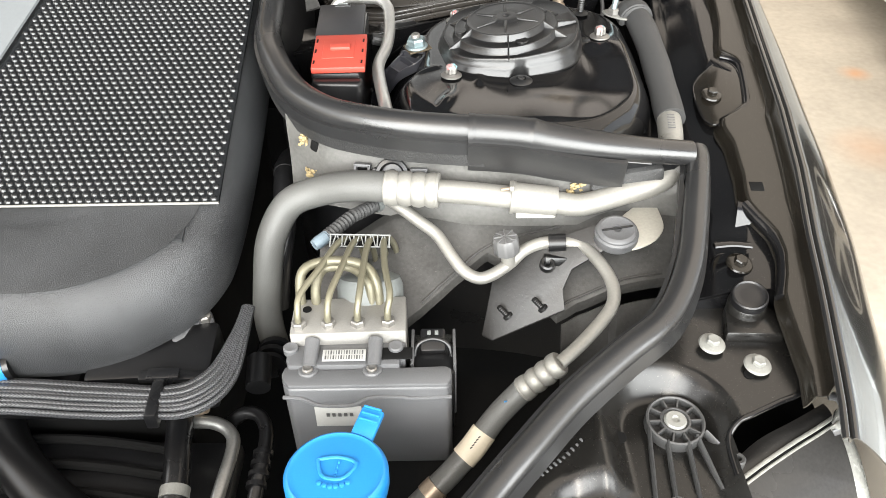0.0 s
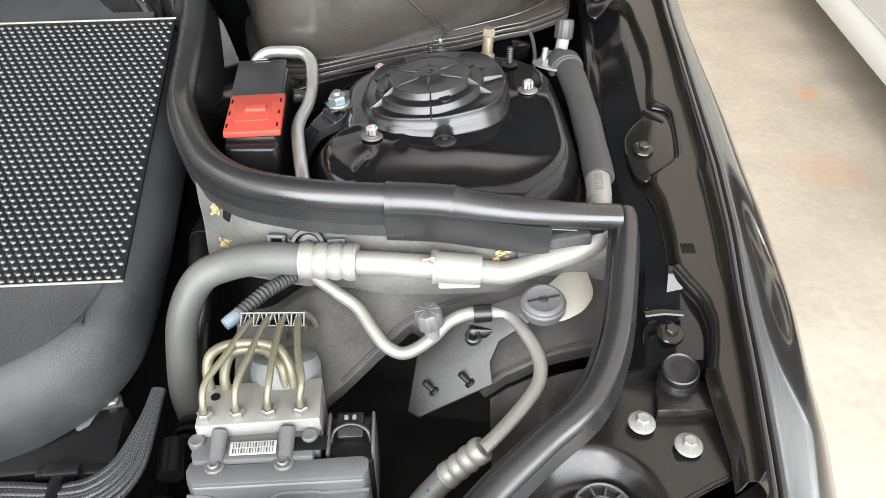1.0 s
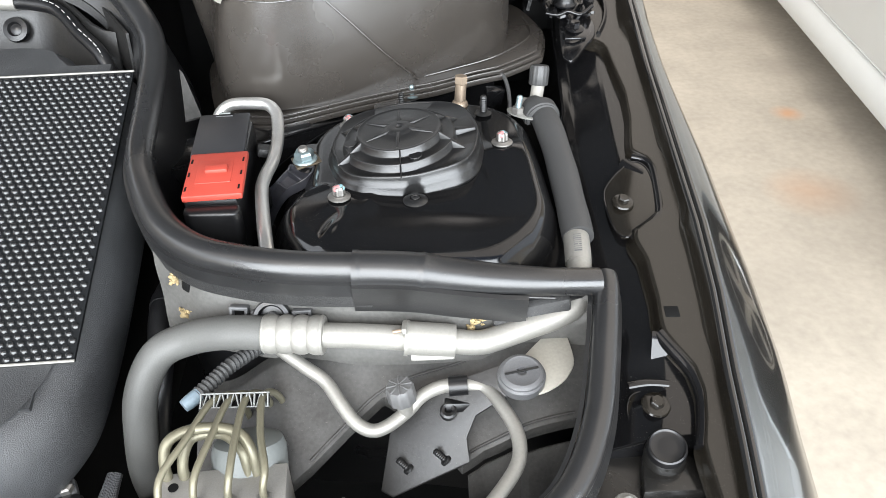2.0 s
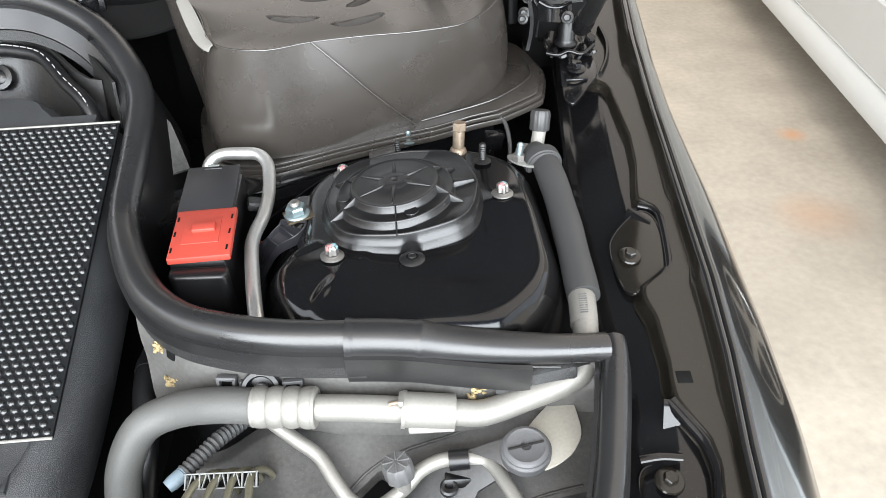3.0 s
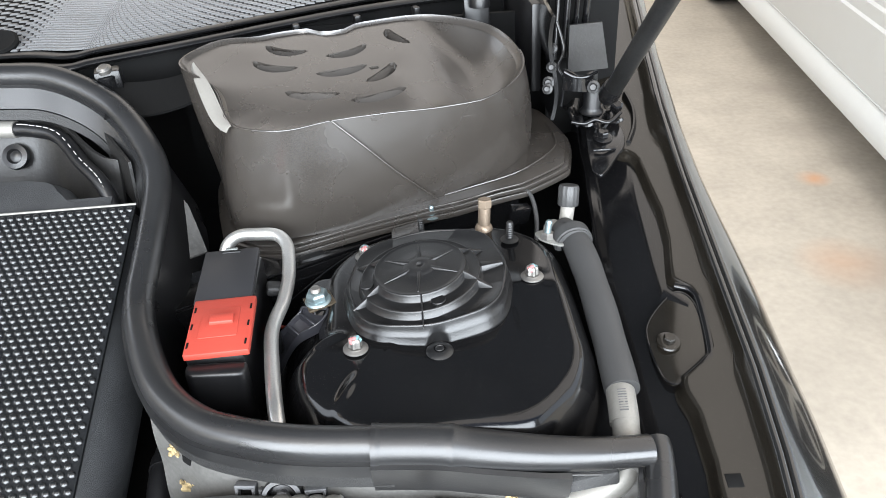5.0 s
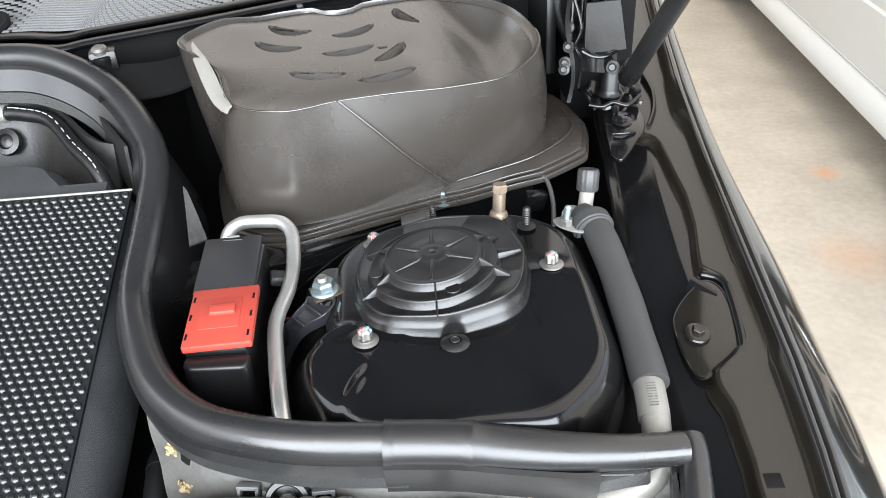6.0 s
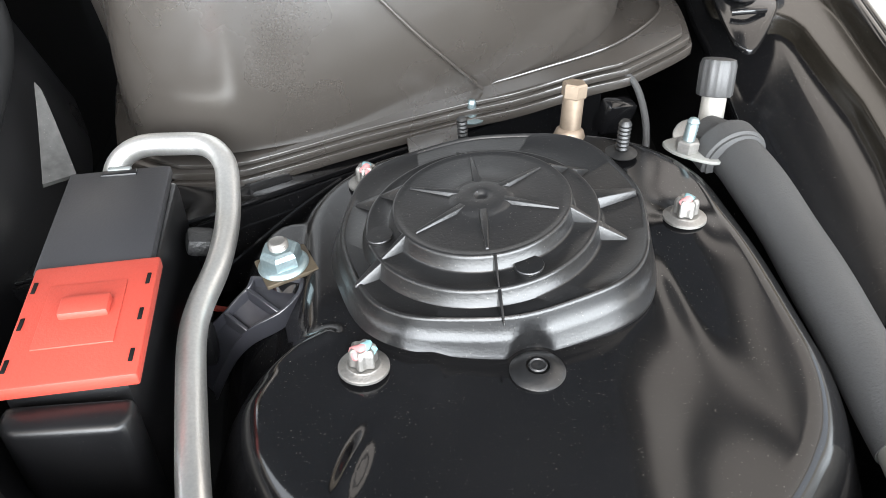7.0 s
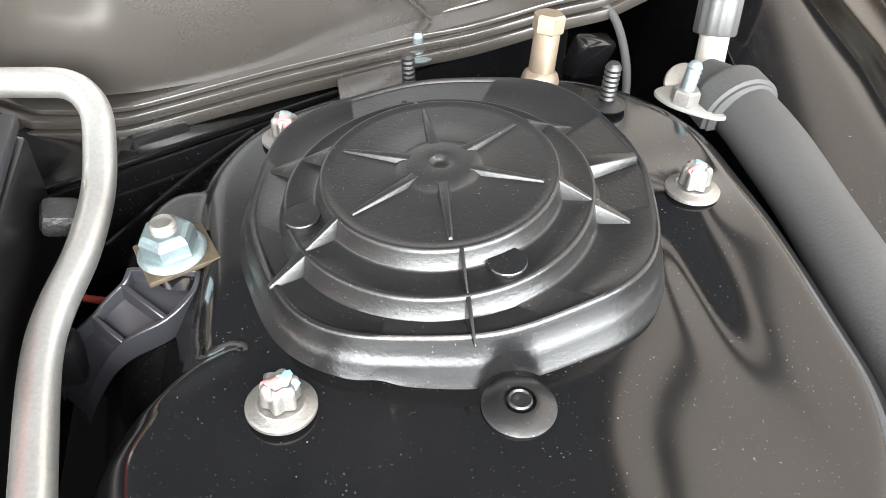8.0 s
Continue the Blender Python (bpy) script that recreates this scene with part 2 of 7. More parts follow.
def sheet(nu, nv, f, thick=0.003):
    """A pressed panel f(u, v) with real thickness."""
    top = [[Vector(f(i / nu, j / nv)) for j in range(nv + 1)] for i in range(nu + 1)]
    bm = bmesh.new()
    vt = [[bm.verts.new(c) for c in r] for r in top]
    for i in range(nu):
        for j in range(nv):
            bm.faces.new((vt[i][j], vt[i + 1][j], vt[i + 1][j + 1], vt[i][j + 1]))
    bm.normal_update()
    vb = [[bm.verts.new(vt[i][j].co - vt[i][j].normal * thick) for j in range(nv + 1)] for i in range(nu + 1)]
    for i in range(nu):
        for j in range(nv):
            bm.faces.new((vb[i][j], vb[i][j + 1], vb[i + 1][j + 1], vb[i + 1][j]))
    rim = [(i, 0) for i in range(nu)] + [(nu, j) for j in range(nv)] + [(i, nv) for i in range(nu, 0, -1)] + [(0, j) for j in range(nv, 0, -1)]
    for a, b in zip(rim, rim[1:] + rim[:1]):
        bm.faces.new((vt[b[0]][b[1]], vt[a[0]][a[1]], vb[a[0]][a[1]], vb[b[0]][b[1]]))
    return bm


def merge(*parts):
    out = bmesh.new()
    for b in parts:
        me = bpy.data.meshes.new("tmp")
        b.to_mesh(me)
        b.free()
        out.from_mesh(me)
        bpy.data.meshes.remove(me)
    return out


def moved(bm, m):
    bm.transform(m)
    return bm


def mesh_object(name, bm, mat, smooth=38):
    me = bpy.data.meshes.new(name)
    for fce in bm.faces:
        fce.smooth = smooth > 0
    bm.to_mesh(me)
    bm.free()
    me.materials.append(mat)
    if smooth:
        me.set_sharp_from_angle(angle=radians(smooth))
    return new(name, me)


def thing(name, base, label, category, group="", kind=""):
    """An Empty at the thing's base, that its parts hang on."""
    m = base if isinstance(base, Matrix) else Matrix.Translation(base)
    ob = new(name)
    ob.empty_display_size = 0.01
    ob.matrix_basis = m
    return tagged(ob, label, category, group, kind)


def part(name, bm, mat, parent, label="", local=False, smooth=38):
    """One mesh under a thing or under a part; its shape is given in the world unless local."""
    ob = mesh_object(name, bm, mat, smooth)
    ob.parent = parent
    if not local and parent.type == "EMPTY":
        ob.matrix_parent_inverse = parent.matrix_basis.inverted()
    return tagged(ob, label)


def single(name, bm, mat, label, category, group="", kind="", smooth=38):
    return tagged(mesh_object(name, bm, mat, smooth), label, category, group, kind)


def tilt_to(at, way, spin=0.0):
    """A pose at that place with its z along way."""
    return Matrix.Translation(at) @ Vector(way).to_track_quat("Z", "Y").to_matrix().to_4x4() @ pose(0, 0, 0, 0, 0, spin)


# ---- the garage ----
def slab(x0, x1, y0, y1, z0, z1):
    return box(x1 - x0, y1 - y0, z1 - z0, 0, ((x0 + x1) / 2, (y0 + y1) / 2, z0))


bm = bmesh.new()
bmesh.ops.create_grid(bm, x_segments=2, y_segments=2, size=60)
single("ground", bm, CONCRETE, "pale beige stained concrete floor", "floor", kind="structure")
# unseen side walls, with openings made only for the added fill lamps
wall_left = thing("wall_left", (GX0 - 0.15, 1.8, 0), "plain beige painted wall, unseen, open for an added fill lamp", "wall", kind="structure")
for y0, y1, z0, z1 in ((GY0, GY1, 0, 1.5), (GY0, GY1, 2.7, GH), (GY0, -1.75, 1.5, 2.7), (2.95, GY1, 1.5, 2.7)):
    part("wall_panel", slab(GX0 - 0.15, GX0, y0, y1, z0, z1), WALL, wall_left)
wall_right = thing("wall_right", (GX1, 1.8, 0), "plain beige painted wall, unseen, open for an added fill lamp", "wall", kind="structure")
for y0, y1, z0, z1 in ((GY0, GY1, 0, 1.5), (GY0, GY1, 2.7, GH), (GY0, -1.75, 1.5, 2.7), (2.95, GY1, 1.5, 2.7)):
    part("wall_panel", slab(GX1, GX1 + 0.15, y0, y1, z0, z1), WALL, wall_right)
# unseen ceiling, left open where the overhead lamp is added
ceiling = thing("ceiling", (0.9, 1.8, GH), "unseen brown painted ceiling, open around the added overhead lamp", "ceiling", kind="structure")
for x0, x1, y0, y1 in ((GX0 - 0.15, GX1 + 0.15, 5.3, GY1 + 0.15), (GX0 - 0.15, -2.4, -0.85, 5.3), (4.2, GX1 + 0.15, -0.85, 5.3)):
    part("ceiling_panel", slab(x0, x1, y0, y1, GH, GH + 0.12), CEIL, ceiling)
single("wall_back", slab(GX0, GX1, GY1, GY1 + 0.15, 0, GH), WALL, "plain beige painted back wall", "wall", kind="structure")


# ---- lines of the car body ----
def rail_z(y):
    return 0.756 + 0.2 * (y - 0.5425)


def ridge_x(y):
    return ramp(y, (0.2, 0.336, 0.42, 0.48, 0.545, 0.625, 0.72, 0.85, 0.96, 1.11, 1.29, 1.6), (0.235, 0.268, 0.283, 0.292, 0.304, 0.314, 0.321, 0.331, 0.342, 0.364, 0.392, 0.43))


# outer fender: beaded ridge, shut line, then the shoulder and the flank
def shoulder_curve(n=30):
    """The shoulder in units of its own width: quickly over to 40 degrees, then slowly on to 58."""
    pts, x, z = [(0.0, 0.0)], 0.0, 0.0
    for k in range(n):
        w = (k + 0.5) / n
        a = radians(ramp(w, (0, 0.05, 0.30, 0.93, 1.0), (22, 41, 47.5, 56, 63)))
        x, z = x + math.cos(a), z - math.sin(a)
        pts.append((x, z))
    return [(a / x, b / x) for a, b in pts]


SHOULDER = shoulder_curve()
EDGE = ((0.0, 0.0), (0.0008, 0.0012), (0.0022, 0.0016), (0.0036, 0.0008), (0.0044, -0.0030), (0.0058, -0.0034), (0.0064, -0.0006), (0.0076, 0.0004))


def fender_surface(u, v):
    y = 0.306 + 1.464 * u
    x0, z0 = ridge_x(y), rail_z(y) + 0.012
    w = ramp(y, (0.30, 0.42, 0.53, 0.60, 0.68, 0.76, 0.88, 1.1, 1.3), (0.055, 0.067, 0.063, 0.055, 0.047, 0.042, 0.018, 0.006, 0.005))
    k = round(v * 48)
    if k < 8:
        dx, dz = EDGE[k]
    elif k < 39:
        a, b = SHOULDER[k - 8]
        dx, dz = 0.0080 + w * a, 0.0004 + w * b
    else:
        a, b = SHOULDER[-1]
        t = (k - 38) / 10
        dx, dz = 0.0080 + w * a + 0.030 * math.sin(t * math.pi / 2), 0.0004 + w * b - 0.05 * t - 0.20 * t * t
    return (x0 + dx, y, z0 + dz)


fender = thing("fender", (0.36, 0.8, 0.45), "glossy dark metallic front fender of the open car", "fender")
part("outer_panel", sheet(60, 48, fender_surface, 0.0012), BODY, fender, smooth=75)


def flange_edge(y):
    return ramp(y, (0.36, 0.419, 0.432, 0.450, 0.473, 0.494, 0.515, 0.527, 0.540, 0.557, 0.60, 0.618, 0.629, 0.646, 0.657, 0.706, 0.722, 0.733, 0.749, 0.781, 0.822, 0.857, 0.898, 0.912, 0.922, 0.935, 1.0, 1.1, 1.3),
                (0.264, 0.264, 0.265, 0.272, 0.278, 0.277, 0.267, 0.262, 0.263, 0.266, 0.268, 0.264, 0.265, 0.291, 0.298, 0.305, 0.302, 0.289, 0.292, 0.300, 0.305, 0.304, 0.304, 0.299, 0.282, 0.266, 0.275, 0.30, 0.34))


def flange_surface(u, v):
    y = 0.345 + 1.205 * u
    e, r = flange_edge(y), ridge_x(y) + 0.0005
    e = min(e, r - 0.01)
    if v < 0.2:
        k = v / 0.2
        return (e - 0.006 + 0.006 * math.sin(k * math.pi / 2), y, rail_z(y) - 0.012 + 0.012 * smooth01(k))
    k = (v - 0.2) / 0.8
    x = e + (r - e) * k
    return (x, y, rail_z(y) + 0.012 * smooth01((k - 0.75) / 0.25) ** 2)


part("inner_flange", sheet(220, 24, flange_surface, 0.0012), FLANGE, fender, "satin brown-black painted flange", smooth=75)
part("pocket_wall", tube([(0.290, 0.730, rail_z(0.730) - 0.005), (0.302, 0.722, rail_z(0.722) - 0.004), (0.3045, 0.706, rail_z(0.706) - 0.003), (0.297, 0.657, rail_z(0.657) - 0.003), (0.289, 0.645, rail_z(0.645) - 0.003), (0.268, 0.631, rail_z(0.631) - 0.005)], 0.0052, 14, 8, oval=(1.0, 0.8)), PAINT, fender, "rolled glossy pocket wall")
part("pocket_wall", tube([(0.259, 0.527, rail_z(0.527) - 0.004), (0.266, 0.514, rail_z(0.514) - 0.005), (0.2755, 0.494, rail_z(0.494) - 0.006), (0.277, 0.473, rail_z(0.473) - 0.006), (0.271, 0.450, rail_z(0.450) - 0.006), (0.264, 0.432, rail_z(0.432) - 0.006)], 0.0060, 14, 8, oval=(1.0, 0.9)), PAINT, fender, "rolled glossy pocket wall")

# pressed ramps at the head of each pocket
def quad_ramp(a, b, c, d):
    """A curved ramp between the upper edge a-b and the lower edge d-c; heights are below the rail."""
    def f(u, v):
        top, low = Vector(a).lerp(Vector(b), u), Vector(d).lerp(Vector(c), u)
        q = top.lerp(low, v)
        return (q.x, q.y, rail_z(q.y) + top.z + (low.z - top.z) * smooth01(v))
    return sheet(14, 12, f, 0.0012)


part("pocket_ramp", quad_ramp((0.2530, 0.527, -0.001), (0.2750, 0.521, -0.001), (0.2720, 0.500, -0.022), (0.2490, 0.505, -0.022)), PAINT, fender, "rolled glossy pocket wall")
part("pocket_ramp", quad_ramp((0.2800, 0.7270, -0.004), (0.2950, 0.7060, -0.003), (0.2840, 0.6900, -0.008), (0.2640, 0.7030, -0.010)), PAINT, fender, "rolled glossy pocket wall")

# inner deck of the wing, below the flange
DECK_Y = (0.40, 0.44, 0.495, 0.56, 0.63, 0.76, 0.85, 1.0, 1.25)
DECK_X = (0.172, 0.192, 0.212, 0.227, 0.229, 0.235, 0.243, 0.262, 0.285)
def deck_surface(u, v):
    y = 0.449 + 0.801 * u
    x0 = ramp(y, DECK_Y, DECK_X)
    x = x0 + (ridge_x(y) - 0.004 - x0) * v
    g = smooth01((x - x0) / 0.014)
    return (x, y, rail_z(y) - 0.026 + 0.002 * g + 0.013 * min(1.0, (x - x0) / 0.045) - 0.004 * smooth01((0.525 - y) / 0.03))


wing = thing("inner_wing", (0.25, 0.8, 0.6), "glossy black painted inner wing panel with welded edge", "car panel")
part("deck", sheet(120, 30, deck_surface, 0.0015), PAINT, wing, smooth=75)
part("front_step", slab(0.19, 0.315, 0.395, 0.4505, 0.678, 0.686), PAINT, wing)
part("front_wall", sheet(30, 3, lambda u, v: (deck_surface(0, u)[0], 0.4502, deck_surface(0, u)[2] - 0.0006 - 0.06 * v), 0.002), PAINT, wing)
lip = []
for i in range(60):
    y = 0.56 + 0.7 * i / 59
    x0 = ramp(y, DECK_Y, DECK_X)
    lip.append((x0 + 0.0008 * math.sin(37 * y) + 0.0005 * math.sin(91 * y), y, rail_z(y) - 0.023))
part("welded_lip", tube(lip, 0.0022, 8, raw=True, oval=(0.7, 2.2)), PAINT, wing)
def wing_wall(u, v):
    y = 0.56 + 0.7 * u
    x0 = ramp(y, DECK_Y, DECK_X)
    return (x0 - 0.01 * v, y, rail_z(y) - 0.027 - 0.2 * v)
part("side_wall", sheet(24, 4, wing_wall, 0.002), PAINT, wing)
# panels added in near-black, so that gaps in the bay look shaded
bay = thing("bay_shell", (-0.4, 0.7, 0.3), "inner shell added to the engine bay, black for its shade", "car body", kind="structure")
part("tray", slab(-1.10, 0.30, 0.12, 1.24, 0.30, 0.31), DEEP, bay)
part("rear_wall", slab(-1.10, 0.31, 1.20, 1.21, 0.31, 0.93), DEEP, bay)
# near-black plate added as shade below the gap beside the headlamp
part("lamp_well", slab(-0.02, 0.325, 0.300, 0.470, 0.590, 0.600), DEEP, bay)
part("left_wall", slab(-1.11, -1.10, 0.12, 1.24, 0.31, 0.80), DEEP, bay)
# unseen wall, added to keep low front light out of the bay
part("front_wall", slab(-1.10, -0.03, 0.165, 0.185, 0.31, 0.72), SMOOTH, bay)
hood = thing("raised_hood", (-0.4, 1.13, 0.96), "raised dark car hood held open by the gas strut", "hood")
HOOD_RISE = radians(36)


def hood_point(u, v, inset, below):
    """The open hood leans forward from its hinges over the bay; its sides follow the fender ridge."""
    run = 0.15 + inset + (0.87 - 2 * inset) * v
    right = ridge_x(1.20 - 0.9 * run) - 0.004 - inset
    left = -0.74 - right
    x = left + (right - left) * u
    crown = 0.035 * math.sin(math.pi * u) - below
    return (x, 1.20 - run * math.cos(HOOD_RISE) + crown * math.sin(HOOD_RISE), 0.985 + run * math.sin(HOOD_RISE) + crown * math.cos(HOOD_RISE))


part("hood_skin", sheet(24, 24, lambda u, v: hood_point(u, v, 0.0, 0.0), 0.004), BODY, hood)
part("hood_liner", sheet(24, 24, lambda u, v: hood_point(u, v, 0.045, 0.022), 0.006), material("hood_felt", (0.048, 0.053, 0.061), 0.9, vary=0.3, grain=500, bump=0.6), hood)
for x in (0.262, -0.99):
    part("hinge_arm", tube([(x, 1.035, 0.925), (x, 1.085, 0.965), (x, 1.085, 1.045), (x, 1.040, 1.085), (x, 0.930, 1.160)], 0.009, 10, 5, oval=(0.35, 1.3)), PAINT, hood, "black hinge arm")

# ---- strut tower ----


def rounded_distance(x, y, cx, cy, hx, hy, r):
    qx, qy = abs(x - cx) - hx + r, abs(y - cy) - hy + r
    return math.hypot(max(qx, 0), max(qy, 0)) + min(max(qx, qy), 0) - r


def tower_z(x, y):
    xs = x + 0.018 * smooth01((0.69 - y) / 0.04) * smooth01((0.06 - x) / 0.06)
    d = rounded_distance(xs, y, 0.0880, 0.703, 0.105, 0.128, 0.078)
    w = 0.013 - 0.007 * smooth01((0.63 - y) / 0.03) * smooth01((0.170 - x) / 0.04) * smooth01((x + 0.005) / 0.03)
    t = max(0.0, d + w)
    z = 0.8055 + 0.060 * max(0.0, x - 0.07) - min(58.0 * t * t, 0.0293 + 2.6 * max(0.0, t - 0.0225))
    # lug under the nut
    e = max(0.0, math.hypot(x + 0.016, (y - 0.744) * 0.7) - 0.015)
    z = max(z, 0.8020 - 40.0 * e * e - 1.2 * e)
    # raised seats under the bolts, grooves beside the outer bolt and before the cap
    z += 0.0012 * math.exp(-(((x - 0.014) / 0.020) ** 2 + ((y - 0.656) / 0.020) ** 2))
    z += 0.003 * math.exp(-(((x - 0.161) / 0.016) ** 2 + ((y - 0.723) / 0.016) ** 2))
    z -= 0.0016 * math.exp(-(((x - 0.148) / 0.008) ** 2 + ((y - 0.690) / 0.030) ** 2))
    z -= 0.0006 * math.exp(-(((x - 0.105) / 0.050) ** 2 + ((y - 0.628) / 0.016) ** 2))
    z -= 0.008 * smooth01((0.72 - y) / 0.10) * smooth01((x - 0.08) / 0.08)
    # slanted crease down the front left, and the stamped rib at the front
    ax, ay, bx, by = 0.000, 0.680, -0.034, 0.662
    k = min(1.0, max(0.0, ((x - ax) * (bx - ax) + (y - ay) * (by - ay)) / ((bx - ax) ** 2 + (by - ay) ** 2)))
    r = math.hypot(x - ax - k * (bx - ax), y - ay - k * (by - ay))
    z += 0.0024 * math.exp(-(r / 0.0030) ** 2) * (1 - 0.5 * k)
    k = ((x - 0.009) * 0.9 - (y - 0.617) * 0.32)
    z += 0.0036 * math.exp(-((k / 0.0042) ** 2 + ((y - 0.614) / 0.016) ** 2))
    z += 0.0018 * math.exp(-(((x - 0.040) / 0.0045) ** 2 + ((y - 0.655) / 0.012) ** 2))
    return z


tower = thing("strut_tower", (0.083, 0.72, 0.6), "glossy black painted suspension strut tower with dust specks", "strut tower")
part("tower_pressing", sheet(180, 180, lambda u, v: (-0.085 + 0.315 * u, 0.568 + 0.324 * v, tower_z(-0.085 + 0.315 * u, 0.568 + 0.324 * v)), 0.002), PAINT, tower, smooth=80)
part("rear_seam", tube([(-0.055, 0.775, 0.772), (-0.020, 0.800, 0.786), (0.005, 0.822, 0.790)], 0.0014, 8, 6), PAINT, tower, "welded seam")

# ---- domed strut cap ----
CAP_X, CAP_Y = 0.0680, 0.7215
RIM_X, RIM_Y = 0.0735, 0.7290


def cap_lean(x, y, z):
    """The cap leans up towards the wing; its foot follows the tower."""
    w = min(1.0, max(0.0, (z - 0.8050) / 0.0176))
    return w * (0.09 * (x - CAP_X) + 0.02 * (y - CAP_Y)) + (1 - w) * 0.06 * max(0.0, x - 0.07)


def leaned(bm):
    for v in bm.verts:
        v.co.z += cap_lean(v.co.x, v.co.y, v.co.z)
    return bm


def square_radius(a, r, k):
    return r * (1 - k * math.cos(4 * a) + 0.010 * k / 0.03 * math.cos(8 * a))


def cap_ring(r, z, k, off):
    """One ring of the shell; the rim is notched round the push pin."""
    ring = []
    cx, cy = CAP_X + (RIM_X - CAP_X) * off, CAP_Y + (RIM_Y - CAP_Y) * off
    for i in range(240):
        a = 2 * math.pi * i / 240
        q = square_radius(a, r, k)
        x, y = cx + q * math.cos(a), cy + q * math.sin(a)
        away = math.hypot(x - 0.0780, y - 0.6490)
        if away < 0.0125 and z < 0.8225:
            y += math.sqrt(max(0.0, 0.0125 ** 2 - (x - 0.0780) ** 2)) - (y - 0.6490)
        ring.append(Vector((x, y, z)))
    return ring


cap = thing("dome_cover", (RIM_X, RIM_Y, 0.806), "round black plastic strut cover with stepped rings and ribs", "cover")
profile = ((0.0728, 0.8025, 0.036, 1), (0.0740, 0.8040, 0.036, 1), (0.0740, 0.8056, 0.036, 1), (0.0735, 0.8064, 0.036, 1), (0.0720, 0.8120, 0.036, 1), (0.0712, 0.8142, 0.034, 1), (0.0706, 0.8150, 0.034, 1), (0.0690, 0.8206, 0.036, 1), (0.0689, 0.8220, 0.036, 1), (0.0685, 0.8230, 0.036, 1), (0.0678, 0.8234, 0.036, 1), (0.0670, 0.8231, 0.035, 1), (0.0663, 0.8223, 0.033, 1),
           (0.0528, 0.8226, 0.002, 0.1), (0.0520, 0.8228, 0, 0), (0.0515, 0.8233, 0, 0), (0.0504, 0.8286, 0, 0), (0.0502, 0.8292, 0, 0), (0.0497, 0.8298, 0, 0), (0.0489, 0.8300, 0, 0), (0.0481, 0.8296, 0, 0),
           (0.0406, 0.8298, 0, 0), (0.0399, 0.8300, 0, 0), (0.0394, 0.8306, 0, 0), (0.0384, 0.8354, 0, 0), (0.0382, 0.8361, 0, 0), (0.0377, 0.8367, 0, 0), (0.0370, 0.8368, 0, 0), (0.0361, 0.8364, 0, 0), (0.0340, 0.8363, 0, 0),
           (0.0250, 0.8366, 0, 0), (0.0142, 0.8368, 0, 0), (0.0132, 0.8374, 0, 0), (0.0120, 0.8381, 0, 0), (0.0096, 0.8388, 0, 0), (0.0052, 0.8390, 0, 0), (0.0034, 0.8388, 0, 0), (0.0026, 0.8376, 0, 0), (0.0016, 0.8370, 0, 0))
part("cap_shell", leaned(loft([cap_ring(*p) for p in profile])), CAP, cap, smooth=50)


def fin(length, height, width, tip=0.25):
    """A tapered moulded rib that lies along x."""
    bm = bmesh.new()
    pts = [(0, -width, 0), (0, width, 0), (length, width * 0.35, 0), (length, -width * 0.35, 0), (0, -width * 0.6, height), (0, width * 0.6, height), (length * 0.97, width * 0.2, height * tip), (length * 0.97, -width * 0.2, height * tip)]
    v = [bm.verts.new(p) for p in pts]
    for q in ((0, 1, 2, 3), (4, 5, 6, 7), (0, 1, 5, 4), (1, 2, 6, 5), (2, 3, 7, 6), (3, 0, 4, 7)):
        bm.faces.new([v[i] for i in q])
    bmesh.ops.recalc_face_normals(bm, faces=bm.faces)
    return bevelled(bm, 0.00035, 2)


def on_cap(r, deg, z):
    a = radians(deg)
    return pose(CAP_X + r * math.cos(a), CAP_Y + r * math.sin(a), z, 0, 0, deg)


for deg in (-95, -26, 30, 89, 150, -152):
    part("top_rib", leaned(moved(fin(0.0240, 0.0026, 0.0025, 0.35), on_cap(0.0098, deg, 0.8362))), CAP, cap)
for deg in (-91, -155, -23, 28, 92, 150):
    slim = deg in (-91, 92)
    part("step_rib", leaned(moved(fin(0.0115, 0.0076, 0.0011 if slim else 0.0021, 0.12), on_cap(0.0378, deg, 0.8293))), CAP, cap)
    part("ring_rib", leaned(moved(fin(0.0125, 0.0074, 0.0012 if slim else 0.0032, 0.12), on_cap(0.0498, deg, 0.8222))), CAP, cap)
part("wide_rib", leaned(moved(fin(0.0190, 0.0046, 0.0056, 0.6), on_cap(0.0510, 4, 0.8226))), CAP, cap)
for deg, r in ((-73, 0.0425), (-172, 0.0448)):
    part("boss", leaned(moved(lathe(((0.0058, 0), (0.0059, 0.0014), (0.0056, 0.0018), (0.0030, 0.0019), (0.0010, 0.0018)), 28), on_cap(r, deg, 0.8296))), CAP, cap)
pin = thing("push_pin", (0.0780, 0.6490, 0.8055), "round black plastic push pin on the painted tower", "clip")
part("flange", lathe(((0.0104, 0), (0.0107, 0.0008), (0.0098, 0.0016), (0.0060, 0.0034), (0.0046, 0.0034), (0.0044, 0.0010), (0.0038, 0.0010)), 40), CAP, pin, local=True)
part("pin_head", lathe(((0.0035, 0.0008), (0.0036, 0.0036), (0.0031, 0.0041), (0.0026, 0.0036), (0.0014, 0.0037), (0.0008, 0.0034)), 28), CAP, pin, local=True)


